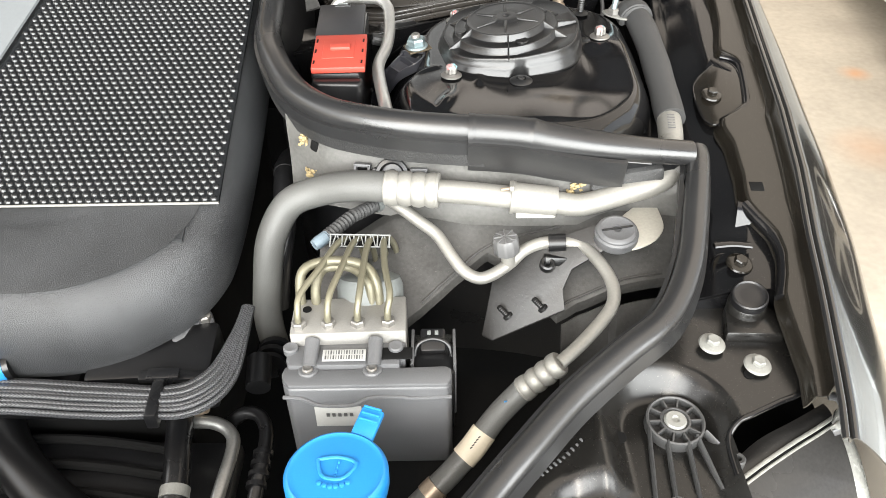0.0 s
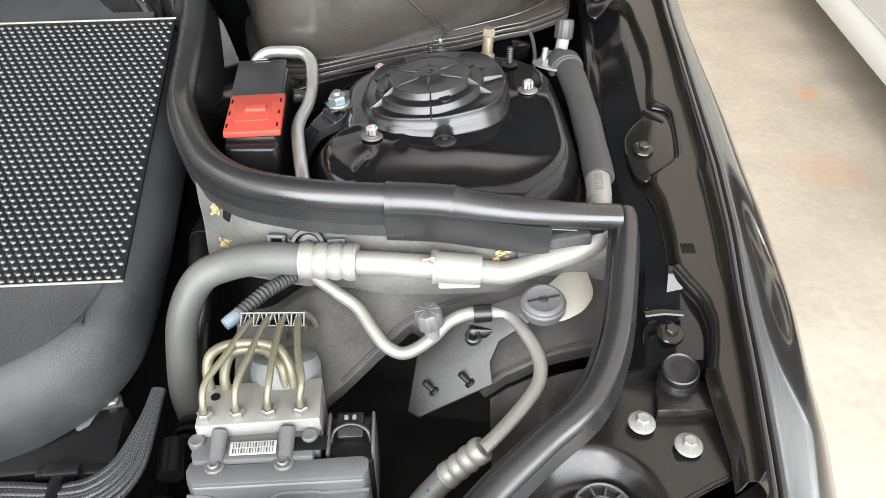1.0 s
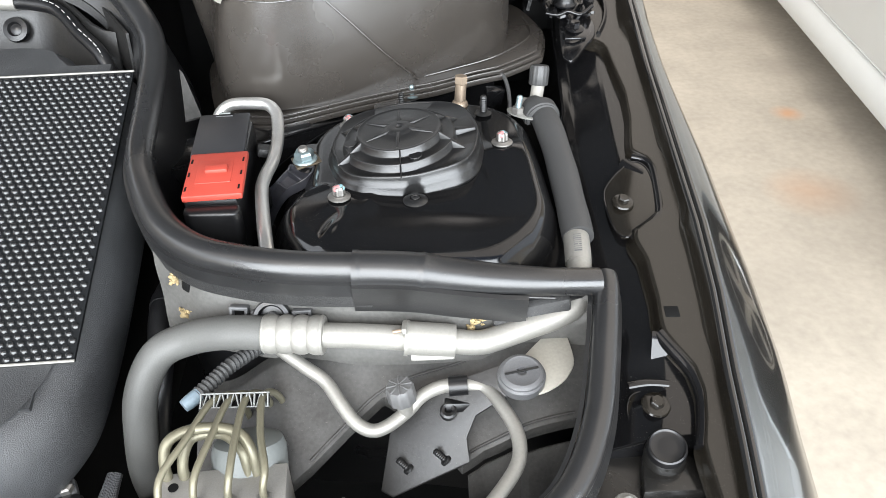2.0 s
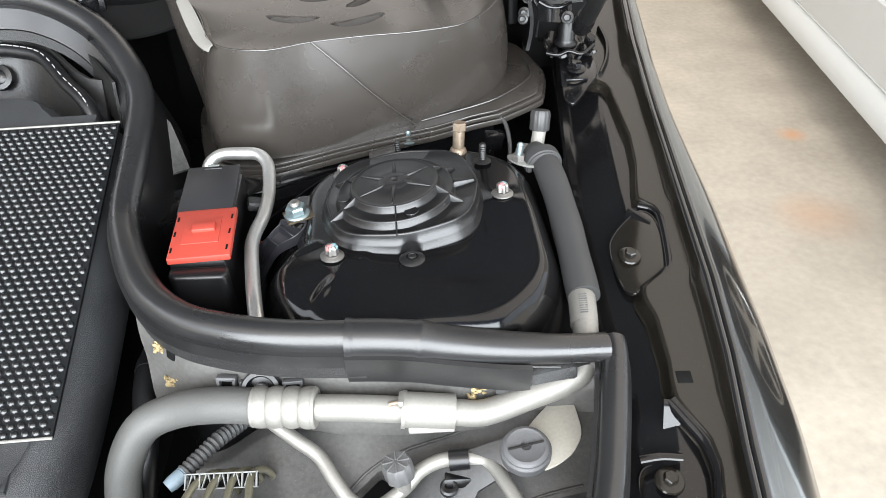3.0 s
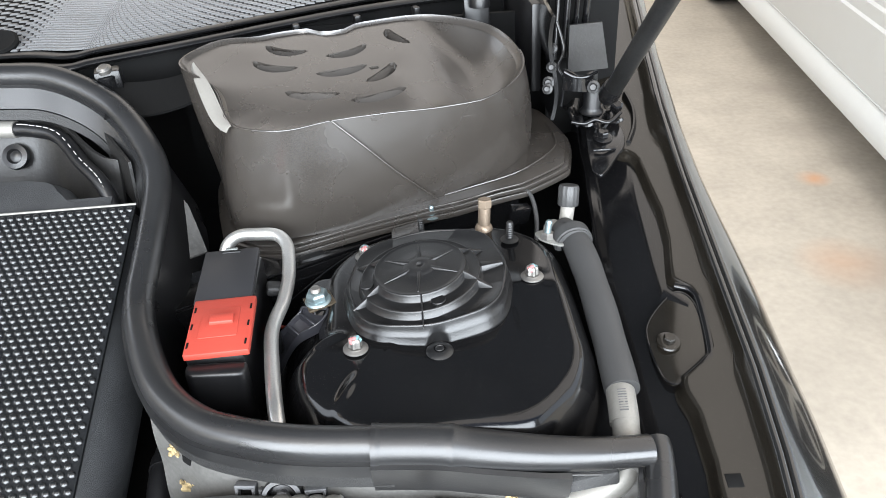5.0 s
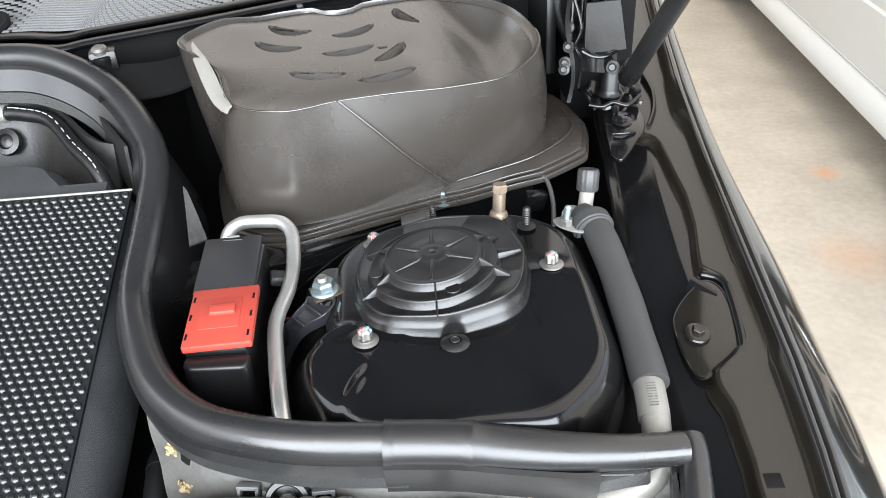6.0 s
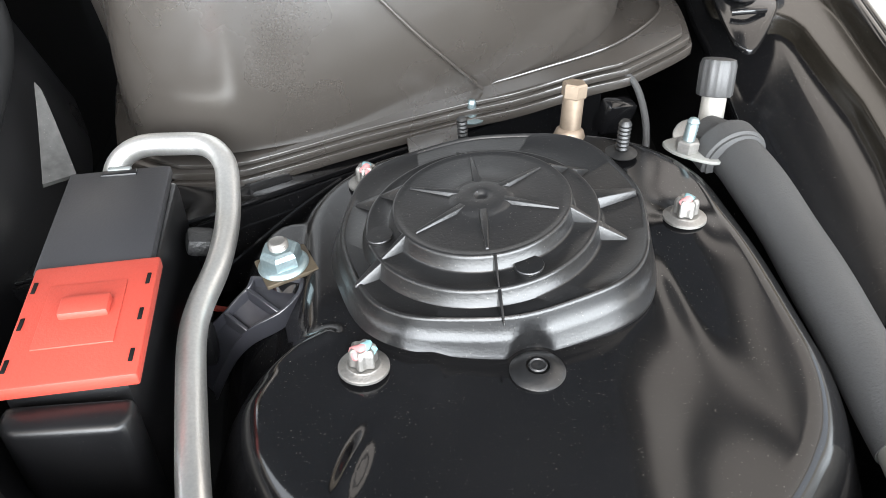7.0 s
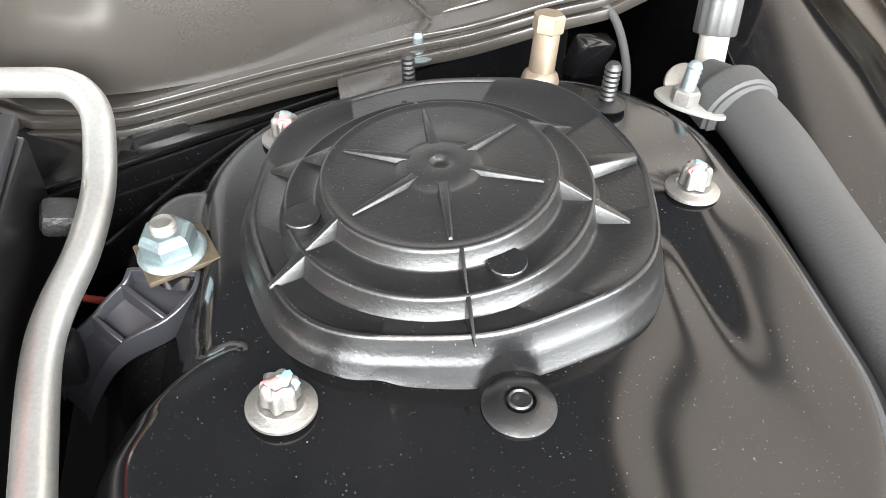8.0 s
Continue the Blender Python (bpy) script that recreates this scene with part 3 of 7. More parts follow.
# ---- bolts ----
def torx_bolt(at, spin):
    b = thing("flange_bolt", pose(*at, -2, 2, spin), "bare zinc flange bolt with pink and blue paint marks", "bolt", "bolts of the strut mount")
    part("flange", lathe(((0.0092, 0), (0.0098, 0.0004), (0.0098, 0.0015), (0.0092, 0.0020), (0.0070, 0.0024), (0.0064, 0.0030)), 40), ZINC, b, local=True)
    part("head", lathe(((0.0050, 0.0034), (0.0049, 0.0080), (0.0046, 0.0100), (0.0036, 0.0110), (0.0015, 0.0106)), 48, 6, 0.13, 0.0), ZINC, b, local=True)
    part("paint_mark", moved(lathe(((0.0034, -0.0012), (0.0031, 0.0006), (0.0020, 0.0012), (0.0004, 0.0013)), 13, 3, 0.2), pose(-0.0021, -0.0010, 0.0099, 10, -24, 12)), PINK, b, "pink paint dab", local=True)
    part("paint_mark", moved(lathe(((0.0033, -0.0012), (0.0030, 0.0006), (0.0019, 0.0012), (0.0004, 0.0013)), 13, 4, 0.18), pose(0.0021, -0.0004, 0.0100, 8, 22, -18)), CYAN, b, "pale blue paint dab", local=True)
    return b


torx_bolt((0.0135, 0.6580, 0.8075), 15)
torx_bolt((0.1625, 0.7255, 0.8135), 40)
torx_bolt((0.0200, 0.7890, 0.8062), 70)

nut = thing("stud_nut", pose(-0.0200, 0.7290, 0.8040, 0, -4, 20), "blue zinc flange nut on a threaded stud", "nut")
part("plate", moved(box(0.024, 0.021, 0.0022, 0.0006), pose(0.001, 0, -0.0010)), material("bronze_washer", (0.075, 0.058, 0.038), 0.5, 0.4, vary=0.4, blotch=90), nut, "brown stained square washer", local=True)
part("flange", lathe(((0.0110, 0.0012), (0.0115, 0.0020), (0.0105, 0.0034), (0.0088, 0.0042)), 36), BLUEZINC, nut, local=True)
part("hex", lathe(((0.0094, 0.0036), (0.0093, 0.0090), (0.0084, 0.0108), (0.0068, 0.0117), (0.0050, 0.0118)), 6), BLUEZINC, nut, local=True, smooth=20)
part("stud", lathe(tuple((0.0042 + 0.0004 * (i % 2), 0.0110 + 0.0006 * i) for i in range(7)) + ((0.0034, 0.0152), (0.0024, 0.0146),), 20), ZINC, nut, local=True)


def threaded_stud(at, way, length, r, label, mat, base=True):
    b = thing("threaded_stud", tilt_to(at, way), label, "stud", "studs")
    k = int(length / 0.0011)
    part("thread", lathe(tuple((r * (1.0 if i % 2 else 0.86), length * i / k) for i in range(k + 1)) + ((r * 0.6, length + 0.0012),), 16), mat, b, local=True)
    if base:
        part("collar", lathe(((r * 2.3, 0), (r * 2.4, 0.0008), (r * 1.6, 0.0020), (r, 0.0024)), 24), mat, b, local=True)
    return b


DARKSTEEL = material("dark_phosphate_steel", (0.05, 0.05, 0.05), 0.4, 0.8, vary=0.3)
threaded_stud((0.0740, 0.8160, 0.797), (-0.05, 0.0, 1), 0.028, 0.0030, "dark threaded stud behind the strut cap", DARKSTEEL)
threaded_stud((0.1525, 0.7885, 0.8125), (0.02, 0.0, 1), 0.018, 0.0035, "dark threaded stud on the strut tower", DARKSTEEL)
threaded_stud((0.085, 0.862, 0.799), (0.0, 0.1, 1), 0.012, 0.0030, "blue zinc stud under the air duct", BLUEZINC)

brass = thing("hex_standoff", tilt_to((0.1320, 0.8160, 0.8070), (0.06, 0.10, 1)), "tan plated hexagon standoff on the tower", "standoff")
part("foot", lathe(((0.0082, 0), (0.0086, 0.003), (0.0076, 0.006), (0.0060, 0.0075)), 28), BRASS, brass, local=True)
part("shaft", lathe(((0.0058, 0.006), (0.0057, 0.026)), 24), BRASS, brass, local=True)
part("hex_head", lathe(((0.0060, 0.0245), (0.0069, 0.0255), (0.0069, 0.0320), (0.0060, 0.0330), (0.003, 0.0328)), 6), BRASS, brass, local=True, smooth=20)

# plastic bracket arm beside the nut
CHARCOAL = material("charcoal_plastic", (0.020, 0.020, 0.024), 0.32, vary=0.2, grain=900, bump=0.1, shine=0.8)
arm = thing("cable_bracket", (-0.045, 0.69, 0.78), "black ribbed plastic bracket arm bolted to the tower", "bracket")
def ribbon(pts, height, thick, n=5):
    """A thin upright wall below a smooth line."""
    p = spline(pts, n)
    rings = []
    for i, q in enumerate(p):
        d = p[min(i + 1, len(p) - 1)] - p[max(i - 1, 0)]
        o = Vector((-d.y, d.x, 0)).normalized() * thick / 2
        rings.append([q - o - Vector((0, 0, height)), q + o - Vector((0, 0, height)), q + o, q - o])
    return bevelled(loft(rings), 0.0003, 1)


ARM_R = [(-0.012, 0.7215, 0.8030), (-0.0135, 0.713, 0.8022), (-0.022, 0.7060, 0.7980), (-0.037, 0.7060, 0.7895), (-0.049, 0.7105, 0.772), (-0.061, 0.7145, 0.748)]
ARM_L = [(-0.034, 0.7260, 0.8030), (-0.036, 0.7215, 0.8010), (-0.042, 0.7200, 0.7960), (-0.048, 0.7190, 0.7900), (-0.060, 0.7215, 0.776), (-0.070, 0.7230, 0.752)]
part("web", sheet(20, 4, lambda u, v: spline(ARM_L, 4)[round(u * 20)].lerp(spline(ARM_R, 4)[round(u * 20)], v) - Vector((0, 0, 0.0050)), 0.0018), CHARCOAL, arm)
part("side_rib", ribbon(ARM_R, 0.0095, 0.0018), CHARCOAL, arm)
part("side_rib", ribbon(ARM_L, 0.0095, 0.0018), CHARCOAL, arm)
for a, b in (((-0.034, 0.7255, 0.8030), (-0.012, 0.7215, 0.8030)), ((-0.0365, 0.7210, 0.8005), (-0.0220, 0.7065, 0.7975)), ((-0.048, 0.7185, 0.7900), (-0.0370, 0.7065, 0.7890))):
    part("cross_rib", ribbon([a, b], 0.0080, 0.0018, 2), CHARCOAL, arm)

# ---- hood seal ----
R_SEAL = 0.0125
SEAL_PATH = [(-0.62, 1.000, 0.938), (-0.45, 0.997, 0.937), (-0.343, 0.989, 0.935), (-0.284, 0.980, 0.930), (-0.227, 0.955, 0.906), (-0.188, 0.905, 0.880), (-0.174, 0.866, 0.860), (-0.170, 0.793, 0.836), (-0.167, 0.728, 0.819), (-0.150, 0.673, 0.814),
             (-0.126, 0.625, 0.811), (-0.095, 0.592, 0.810), (-0.058, 0.574, 0.810), (-0.015, 0.563, 0.809), (0.040, 0.558, 0.807)]
SLEEVE_PATH = [(0.026, 0.5585, 0.807), (0.050, 0.557, 0.806), (0.075, 0.555, 0.804), (0.102, 0.552, 0.800), (0.138, 0.548, 0.796), (0.176, 0.547, 0.792), (0.213, 0.551, 0.786)]
SIDE_PATH = [(0.221, 0.562, 0.782), (0.219, 0.545, 0.780), (0.206, 0.495, 0.770), (0.188, 0.438, 0.759), (0.163, 0.395, 0.748), (0.127, 0.368, 0.738), (0.089, 0.338, 0.727), (0.056, 0.305, 0.716), (0.026, 0.274, 0.705), (-0.02, 0.22, 0.695)]
seal = thing("hood_seal", (-0.05, 0.58, 0.76), "thick black rubber hood seal with a bulb and skirt", "rubber seal")
part("bulb", tube(SEAL_PATH, R_SEAL, 20, 8), SEAL, seal)
part("joint_sleeve", tube(SLEEVE_PATH, R_SEAL + 0.0016, 20, 16, rf=lambda u: 1.0 + (0.035 if u < 0.03 else 0.0) + 0.05 * math.exp(-((u - 0.28) / 0.012) ** 2) - 0.05 * smooth01((u - 0.29) / 0.05) - 0.20 * smooth01((u - 0.32) / 0.60), oval=(1.05, 1.0)), SEAL, seal, "smooth moulded corner joint")


def skirt(path, drop, out, thick, n=8, top=0.004):
    p = spline(path, n)
    def f(u, v):
        q = u * (len(p) - 1)
        i = min(int(q), len(p) - 2)
        c = p[i].lerp(p[i + 1], q - i)
        d = (p[i + 1] - p[i]).normalized()
        o = Vector((d.y, -d.x, 0)).normalized()
        return c + o * (out[0] + (out[1] - out[0]) * v) + Vector((0, 0, -top - drop * v))
    return sheet(len(p) - 1, 8, f, thick)


part("skirt", skirt(SEAL_PATH, 0.012, (0.0112, 0.0100), 0.004, top=0.004), SEAL, seal)
part("grip_strip", skirt(SEAL_PATH, 0.012, (0.0095, 0.0075), 0.0045, top=0.0155), GRIP, seal, "grained grip strip")
part("inner_band", skirt(SEAL_PATH[:8], 0.022, (0.0108, 0.0200), 0.003, top=0.006), SEAL, seal, "concave inner flank of the seal")
part("inner_grip", skirt(SEAL_PATH[:8], 0.010, (0.0205, 0.0225), 0.003, top=0.0285), GRIP, seal, "grained grip strip")
part("joint_skirt", skirt(SLEEVE_PATH[:5] + [(0.156, 0.5475, 0.794)], 0.029, (0.0138, 0.0060), 0.004, top=0.003), SEAL, seal)
part("skirt_line", tube([q + Vector((0, -0.0142, -0.0042)) for q in spline(SLEEVE_PATH[:6], 6)], 0.0008, 8, raw=True), SEAL, seal, "raised fold line")
jp = spline(SLEEVE_PATH, 8)
for k in range(46):
    q = jp[14 + int(19 * k / 46)].lerp(jp[15 + int(19 * k / 46)], 19 * k / 46 % 1)
    part("grip_tooth", box(0.0008, 0.0014, 0.0058, 0.0002, (q.x, q.y - 0.0128, q.z - 0.0135)), SEAL, seal)
side_seal = thing("side_hood_seal", (0.15, 0.40, 0.72), "black rubber lip seal along the wing edge", "rubber seal")
part("bulb", tube(SIDE_PATH, 0.0095, 16, 8, oval=(1.05, 0.85)), SEAL, side_seal)
part("inner_lip", skirt(SIDE_PATH, 0.020, (0.011, 0.010), 0.003, top=0.002), SEAL, side_seal)
part("outer_lip", skirt(SIDE_PATH, 0.012, (-0.009, -0.013), 0.003, top=0.002), SEAL, side_seal)

# partition under the seal, black behind and grey in front
bulkhead = thing("bulkhead", (-0.05, 0.58, 0.6), "black partition wall under the hood seal", "partition")
part("wall", skirt(SEAL_PATH + SLEEVE_PATH[2:], 0.26, (-0.006, -0.010), 0.006, top=0.006), SMOOTH, bulkhead)
part("inner_face", skirt(SEAL_PATH[5:12], 0.070, (-0.009, -0.032), 0.003, top=0.004), SMOOTH, bulkhead, "sloped glossy inner face")


def front_panel(u, v):
    x = -0.135 + 0.345 * u
    y = ramp(x, (-0.135, -0.10, -0.05, 0.03, 0.10, 0.21), (0.618, 0.592, 0.574, 0.560, 0.556, 0.555)) + 0.002
    z = 0.793 - 0.075 * v
    return (x, y - 0.012 * v - 0.002 * math.sin(9 * v) * math.sin(30 * x), z)


def gusset(u, v):
    top = Vector((-0.147, 0.846, 0.848)).lerp(Vector((-0.143, 0.842, 0.846)), u)
    low = Vector((-0.138, 0.792, 0.818)).lerp(Vector((-0.124, 0.800, 0.818)), u)
    return top.lerp(low, v)


part("side_gusset", sheet(4, 8, gusset, 0.003), LEDGE, bulkhead, "pale grey side gusset")
part("front_panel", sheet(50, 14, front_panel, 0.004), GREYWALL, bulkhead, "scuffed grey front face")


# ---- inner front wing below the pipes ----
def ledge_edge(x):
    return ramp(x, (-0.06, -0.016, 0.014, 0.042, 0.060, 0.100, 0.118, 0.150, 0.190), (0.450, 0.480, 0.505, 0.523, 0.512, 0.474, 0.482, 0.487, 0.492))


def ledge_z(x, y):
    z = 0.722 - 0.62 * max(0.0, 0.552 - y)
    z += 0.012 * smooth01((x - 0.10) / 0.06) * smooth01((y - 0.46) / 0.03)
    z -= 0.03 * smooth01((-0.03 - x) / 0.06)
    return z + 0.0015 * math.sin(60 * x + 20 * y)


def ledge_point(u, v):
    x = -0.11 + 0.33 * u
    y0 = ledge_edge(x)
    y = y0 + (0.565 - y0) * max(0.0, (v - 0.06) / 0.94)
    return (x, y, ledge_z(x, y) - 0.010 * max(0.0, 1 - v / 0.06))


ledge = thing("front_wing_ledge", (0.08, 0.5, 0.6), "dusty grey-black painted ledge below the coolant pipes", "car panel")
part("ledge_pressing", sheet(110, 60, ledge_point, 0.002), LEDGE, ledge)
def house_wall(u, v):
    x = 0.104 + 0.100 * u
    y = ledge_edge(x)
    dent = 0.008 * smooth01((u - 0.42) / 0.05)
    return (x, y - 0.003 - dent - 0.055 * v, ledge_z(x, y) - 0.011 - 0.12 * v)


part("wheel_house_wall", sheet(40, 12, house_wall, 0.002), LEDGE, ledge, "dirty black wheel house wall")
part("side_wall", skirt(SIDE_PATH, 0.22, (0.006, 0.002), 0.003, top=0.028), LEDGE, ledge)
for line in (((0.106, 0.482), (0.118, 0.486), (0.150, 0.491), (0.190, 0.496)), ((-0.016, 0.484), (0.014, 0.509), (0.042, 0.527), (0.090, 0.540), (0.140, 0.550))):
    part("weld_seam", tube([(x, y, ledge_z(x, y) + 0.0006) for x, y in (q[:2] for q in spline([(x, y, 0) for x, y in line], 6))], 0.0013, 8, raw=True), LEDGE, ledge, "folded seam")


# ---- pressed tabs and bolts along the wing ----
def tab_plate(name, outline, lift, label):
    t = thing(name, (outline[0][0], outline[0][1], rail_z(outline[0][1]) - 0.01), label, "bracket", "wing tabs")
    ring = [(q.x, q.y) for q in spline([(x, y, 0) for a, b in zip(outline, outline[1:] + outline[:1]) for x, y in ((a[0] * 0.75 + b[0] * 0.25, a[1] * 0.75 + b[1] * 0.25), (a[0] * 0.25 + b[0] * 0.75, a[1] * 0.25 + b[1] * 0.75))], 3, True)]
    part("plate", prism(ring, -0.004, 0.0, 0.0012, 2, lambda x, y: rail_z(y) + lift + 0.12 * (x - 0.28)), FLANGE, t)
    rim = [(x, y, rail_z(y) + lift + 0.12 * (x - 0.28) - 0.0005) for x, y in ring]
    part("rolled_rim", tube(rim + rim[:1], 0.0010, 8, raw=True), PAINT, t)
    return t


tab_plate("wing_tab", ((0.251, 0.684), (0.250, 0.655), (0.2535, 0.633), (0.267, 0.630), (0.288, 0.645), (0.295, 0.660), (0.299, 0.690), (0.298, 0.712), (0.288, 0.722), (0.273, 0.712), (0.258, 0.697)), -0.004, "black painted fender tab with rolled edge and bolt")
tab_plate("wing_tab", ((0.228, 0.489), (0.222, 0.472), (0.226, 0.455), (0.238, 0.446), (0.256, 0.450), (0.262, 0.470), (0.257, 0.487), (0.243, 0.490)), -0.014, "black painted fender tab with pale edge glint")


tab_edge = thing("tab_fold", (0.24, 0.486, 0.735), "folded glossy edge of the small fender tab", "bracket")
part("fold", tube([(0.225, 0.4865, 0.7375), (0.240, 0.4870, 0.7385), (0.255, 0.4850, 0.7380)], 0.0030, 10, 5, oval=(1.1, 0.7)), PAINT, tab_edge)


def hex_bolt(at, r, mat, label, group, lean=(0, 0)):
    b = thing("hex_bolt", pose(*at, lean[0], lean[1], 17), label, "bolt", group)
    part("washer", lathe(((r * 1.00, 0), (r * 1.03, 0.0008), (r * 0.95, 0.0020), (r * 0.62, 0.0030)), 32), mat, b, local=True)
    part("hex_head", lathe(((r * 0.52, 0.0020), (r * 0.52, 0.0062), (r * 0.44, 0.0072), (r * 0.28, 0.0070)), 6), mat, b, local=True, smooth=20)
    return b


ZINCPALE = material("pale_zinc", (0.21, 0.21, 0.195), 0.55, 0.3, vary=0.2, grain=900, bump=0.2)
hex_bolt((0.265, 0.668, 0.7775), 0.0098, FLANGE, "black painted hex flange bolt on the fender tab", "wing bolts", (11, 0))
hex_bolt((0.243, 0.473, 0.7290), 0.0105, FLANGE, "black painted hex flange bolt on the fender tab", "wing bolts", (11, 0))
hex_bolt((0.206, 0.405, 0.7075), 0.0098, ZINCPALE, "pale zinc hex flange bolt on the lamp panel", "panel bolts", (6, 0))
hex_bolt((0.234, 0.384, 0.7065), 0.0098, ZINCPALE, "pale zinc hex flange bolt on the lamp panel", "panel bolts", (6, 0))

# square hole in the flange; its dark recess is drawn as a black block
single("square_plug", box(0.0115, 0.0105, 0.0022, 0.0006, (0.273, 0.5425, rail_z(0.5425) - 0.0004), (11, 0, -4)), DEEP, "small square hole in the fender flange, drawn as a black block", "plug")

stop = thing("bump_stop", (0.2405, 0.437, 0.714), "black rubber hood bump stop in a painted bracket", "bump stop")
part("foot", moved(lathe(((0.0150, 0), (0.0150, 0.008), (0.0135, 0.0105)), 32), Matrix.Translation((0.2405, 0.437, 0.712))), PANEL, stop)
part("rubber_cap", moved(lathe(((0.0118, -0.002), (0.0136, 0.001), (0.0141, 0.0040), (0.0141, 0.0078), (0.0137, 0.0098), (0.0126, 0.0106), (0.0117, 0.0098), (0.0110, 0.0094), (0.006, 0.0096)), 40), tilt_to((0.2405, 0.437, 0.7205), (-0.10, -0.22, 1))), SMOOTH, stop)
part("bracket", prism(((0.218, 0.411), (0.262, 0.409), (0.270, 0.420), (0.268, 0.434), (0.255, 0.442), (0.226, 0.444)), 0.700, 0.7135, 0.003), PANEL, stop)


# ---- lamp panel at the front ----
def lamp_panel_z(x, y):
    """A U-shaped well round the spoked eye, with a raised shoulder and a lower left field."""
    d = math.hypot(x - 0.158, max(0.0, y - 0.343))
    up = 0.682 + 0.0215 * smooth01((d - 0.026) / 0.026)
    left = 0.690 + 0.05 * max(0, y - 0.33)
    z = left + (up - left) * smooth01((x - 0.082) / 0.036)
    return z - 0.012 * smooth01((0.045 - math.hypot(x - 0.098, y - 0.262)) / 0.02)


lamp_panel = thing("lamp_panel", (0.15, 0.34, 0.66), "glossy black lamp carrier panel with a round pressing", "car panel")


def panel_point(u, v):
    x, y = -0.020 + 0.292 * u, 0.215 + 0.240 * v
    return (x, y, lamp_panel_z(x, y))


def in_panel(x, y):
    """Inside the panel's outline: the side seal bounds it above, the lamp below."""
    low = ramp(x, (0.196, 0.201, 0.235, 0.259, 0.267, 0.272), (0.2, 0.334, 0.350, 0.361, 0.372, 0.395))
    high = ramp(x, (-0.03, 0.022, 0.085, 0.150, 0.182, 0.19), (0.204, 0.274, 0.338, 0.395, 0.43, 0.455))
    return low < y < high


pressing = sheet(234, 192, panel_point, 0.002)
outside = [f for f in pressing.faces if not in_panel(*f.calc_center_median().xy)]
bmesh.ops.delete(pressing, geom=outside, context="FACES")
part("pressing", pressing, PANEL, lamp_panel, smooth=80)
part("rolled_lip", tube([(x, y, lamp_panel_z(x, y) - 0.0012) for x, y in ((0.197, 0.300), (0.1985, 0.326), (0.206, 0.3365), (0.218, 0.342), (0.240, 0.3525), (0.258, 0.3605), (0.267, 0.372), (0.2715, 0.392), (0.272, 0.42))], 0.0022, 10, 6), PAINT, lamp_panel, "rolled lower edge")


# black discs on the surface give the drilled holes their shade
for x, y, r in ((0.2265, 0.3775, 0.0038), (0.1265, 0.3375, 0.0050), (0.093, 0.2870, 0.0110)):
    z = lamp_panel_z(x, y) + 0.0003
    part("hole", moved(lathe(((r, 0), (r, 0.0006), (r * 0.5, 0.0006)), 24), Matrix.Translation((x, y, z))), DEEP, lamp_panel, "drilled hole drawn as a black disc")
# pressed letters that cannot be read
for k in range(11):
    a, b = Vector((0.064, 0.302)), Vector((0.097, 0.328))
    q = a.lerp(b, k / 10)
    part("stamp_bar", box(0.0018, 0.0034 if k % 3 else 0.0024, 0.0006, 0.0002, (q.x, q.y, lamp_panel_z(q.x, q.y) - 0.0001), (0, 0, 38)), ECU, lamp_panel, "pressed mark")

SPOKED = material("dusty_bracket_plastic", (0.040, 0.040, 0.040), 0.42, vary=0.3, grain=800, bump=0.2)
spoked = thing("spoked_bracket", (0.167, 0.347, 0.683), "black ribbed plastic bracket with a spoked round eye", "bracket")
C = Vector((0.167, 0.347, 0.6835))
tiltm = pose(*C, 4, 0, 0)
part("outer_ring", moved(lathe(((0.0185, 0), (0.0210, 0), (0.0208, 0.0090), (0.0196, 0.0096), (0.0186, 0.0088), (0.0186, 0.001)), 48), tiltm), SPOKED, spoked)
part("inner_ring", moved(lathe(((0.0085, 0), (0.0110, 0), (0.0108, 0.0090), (0.0095, 0.0094), (0.0086, 0.0080)), 36), tiltm), SPOKED, spoked)
part("web", moved(lathe(((0.0195, 0.0005), (0.0195, 0.0020), (0.0095, 0.0020)), 36), tiltm), SPOKED, spoked)
for k in range(10):
    a = 2 * math.pi * k / 10
    part("spoke", moved(box(0.0095, 0.0014, 0.0078, 0.0003, (0.0148, 0, 0.0010)), tiltm @ pose(0, 0, 0, 0, 0, math.degrees(a))), SPOKED, spoked)
part("bolt", moved(lathe(((0.0080, 0.002), (0.0082, 0.0085), (0.0070, 0.0100), (0.0030, 0.0100), (0.0022, 0.0085), (0.001, 0.0085)), 24), tiltm), ZINCPALE, spoked, "pale zinc bolt head")
for a, b in (((0.1475, 0.341), (0.139, 0.268)), ((0.158, 0.330), (0.153, 0.268)), ((0.172, 0.329), (0.171, 0.285)), ((0.186, 0.338), (0.203, 0.318)), ((0.1795, 0.3345), (0.188, 0.296))):
    part("leg", tube([(*a, 0.6885), (*b, 0.681)], 0.0016, 8, 2, oval=(0.9, 2.8)), SPOKED, spoked)
for x, y in ((0.204, 0.3175), (0.155, 0.284)):
    part("leg_eye", moved(lathe(((0.0055, 0), (0.0055, 0.010), (0.0045, 0.0108), (0.0026, 0.0104), (0.0022, 0.004)), 24), Matrix.Translation((x, y, 0.676))), SPOKED, spoked)

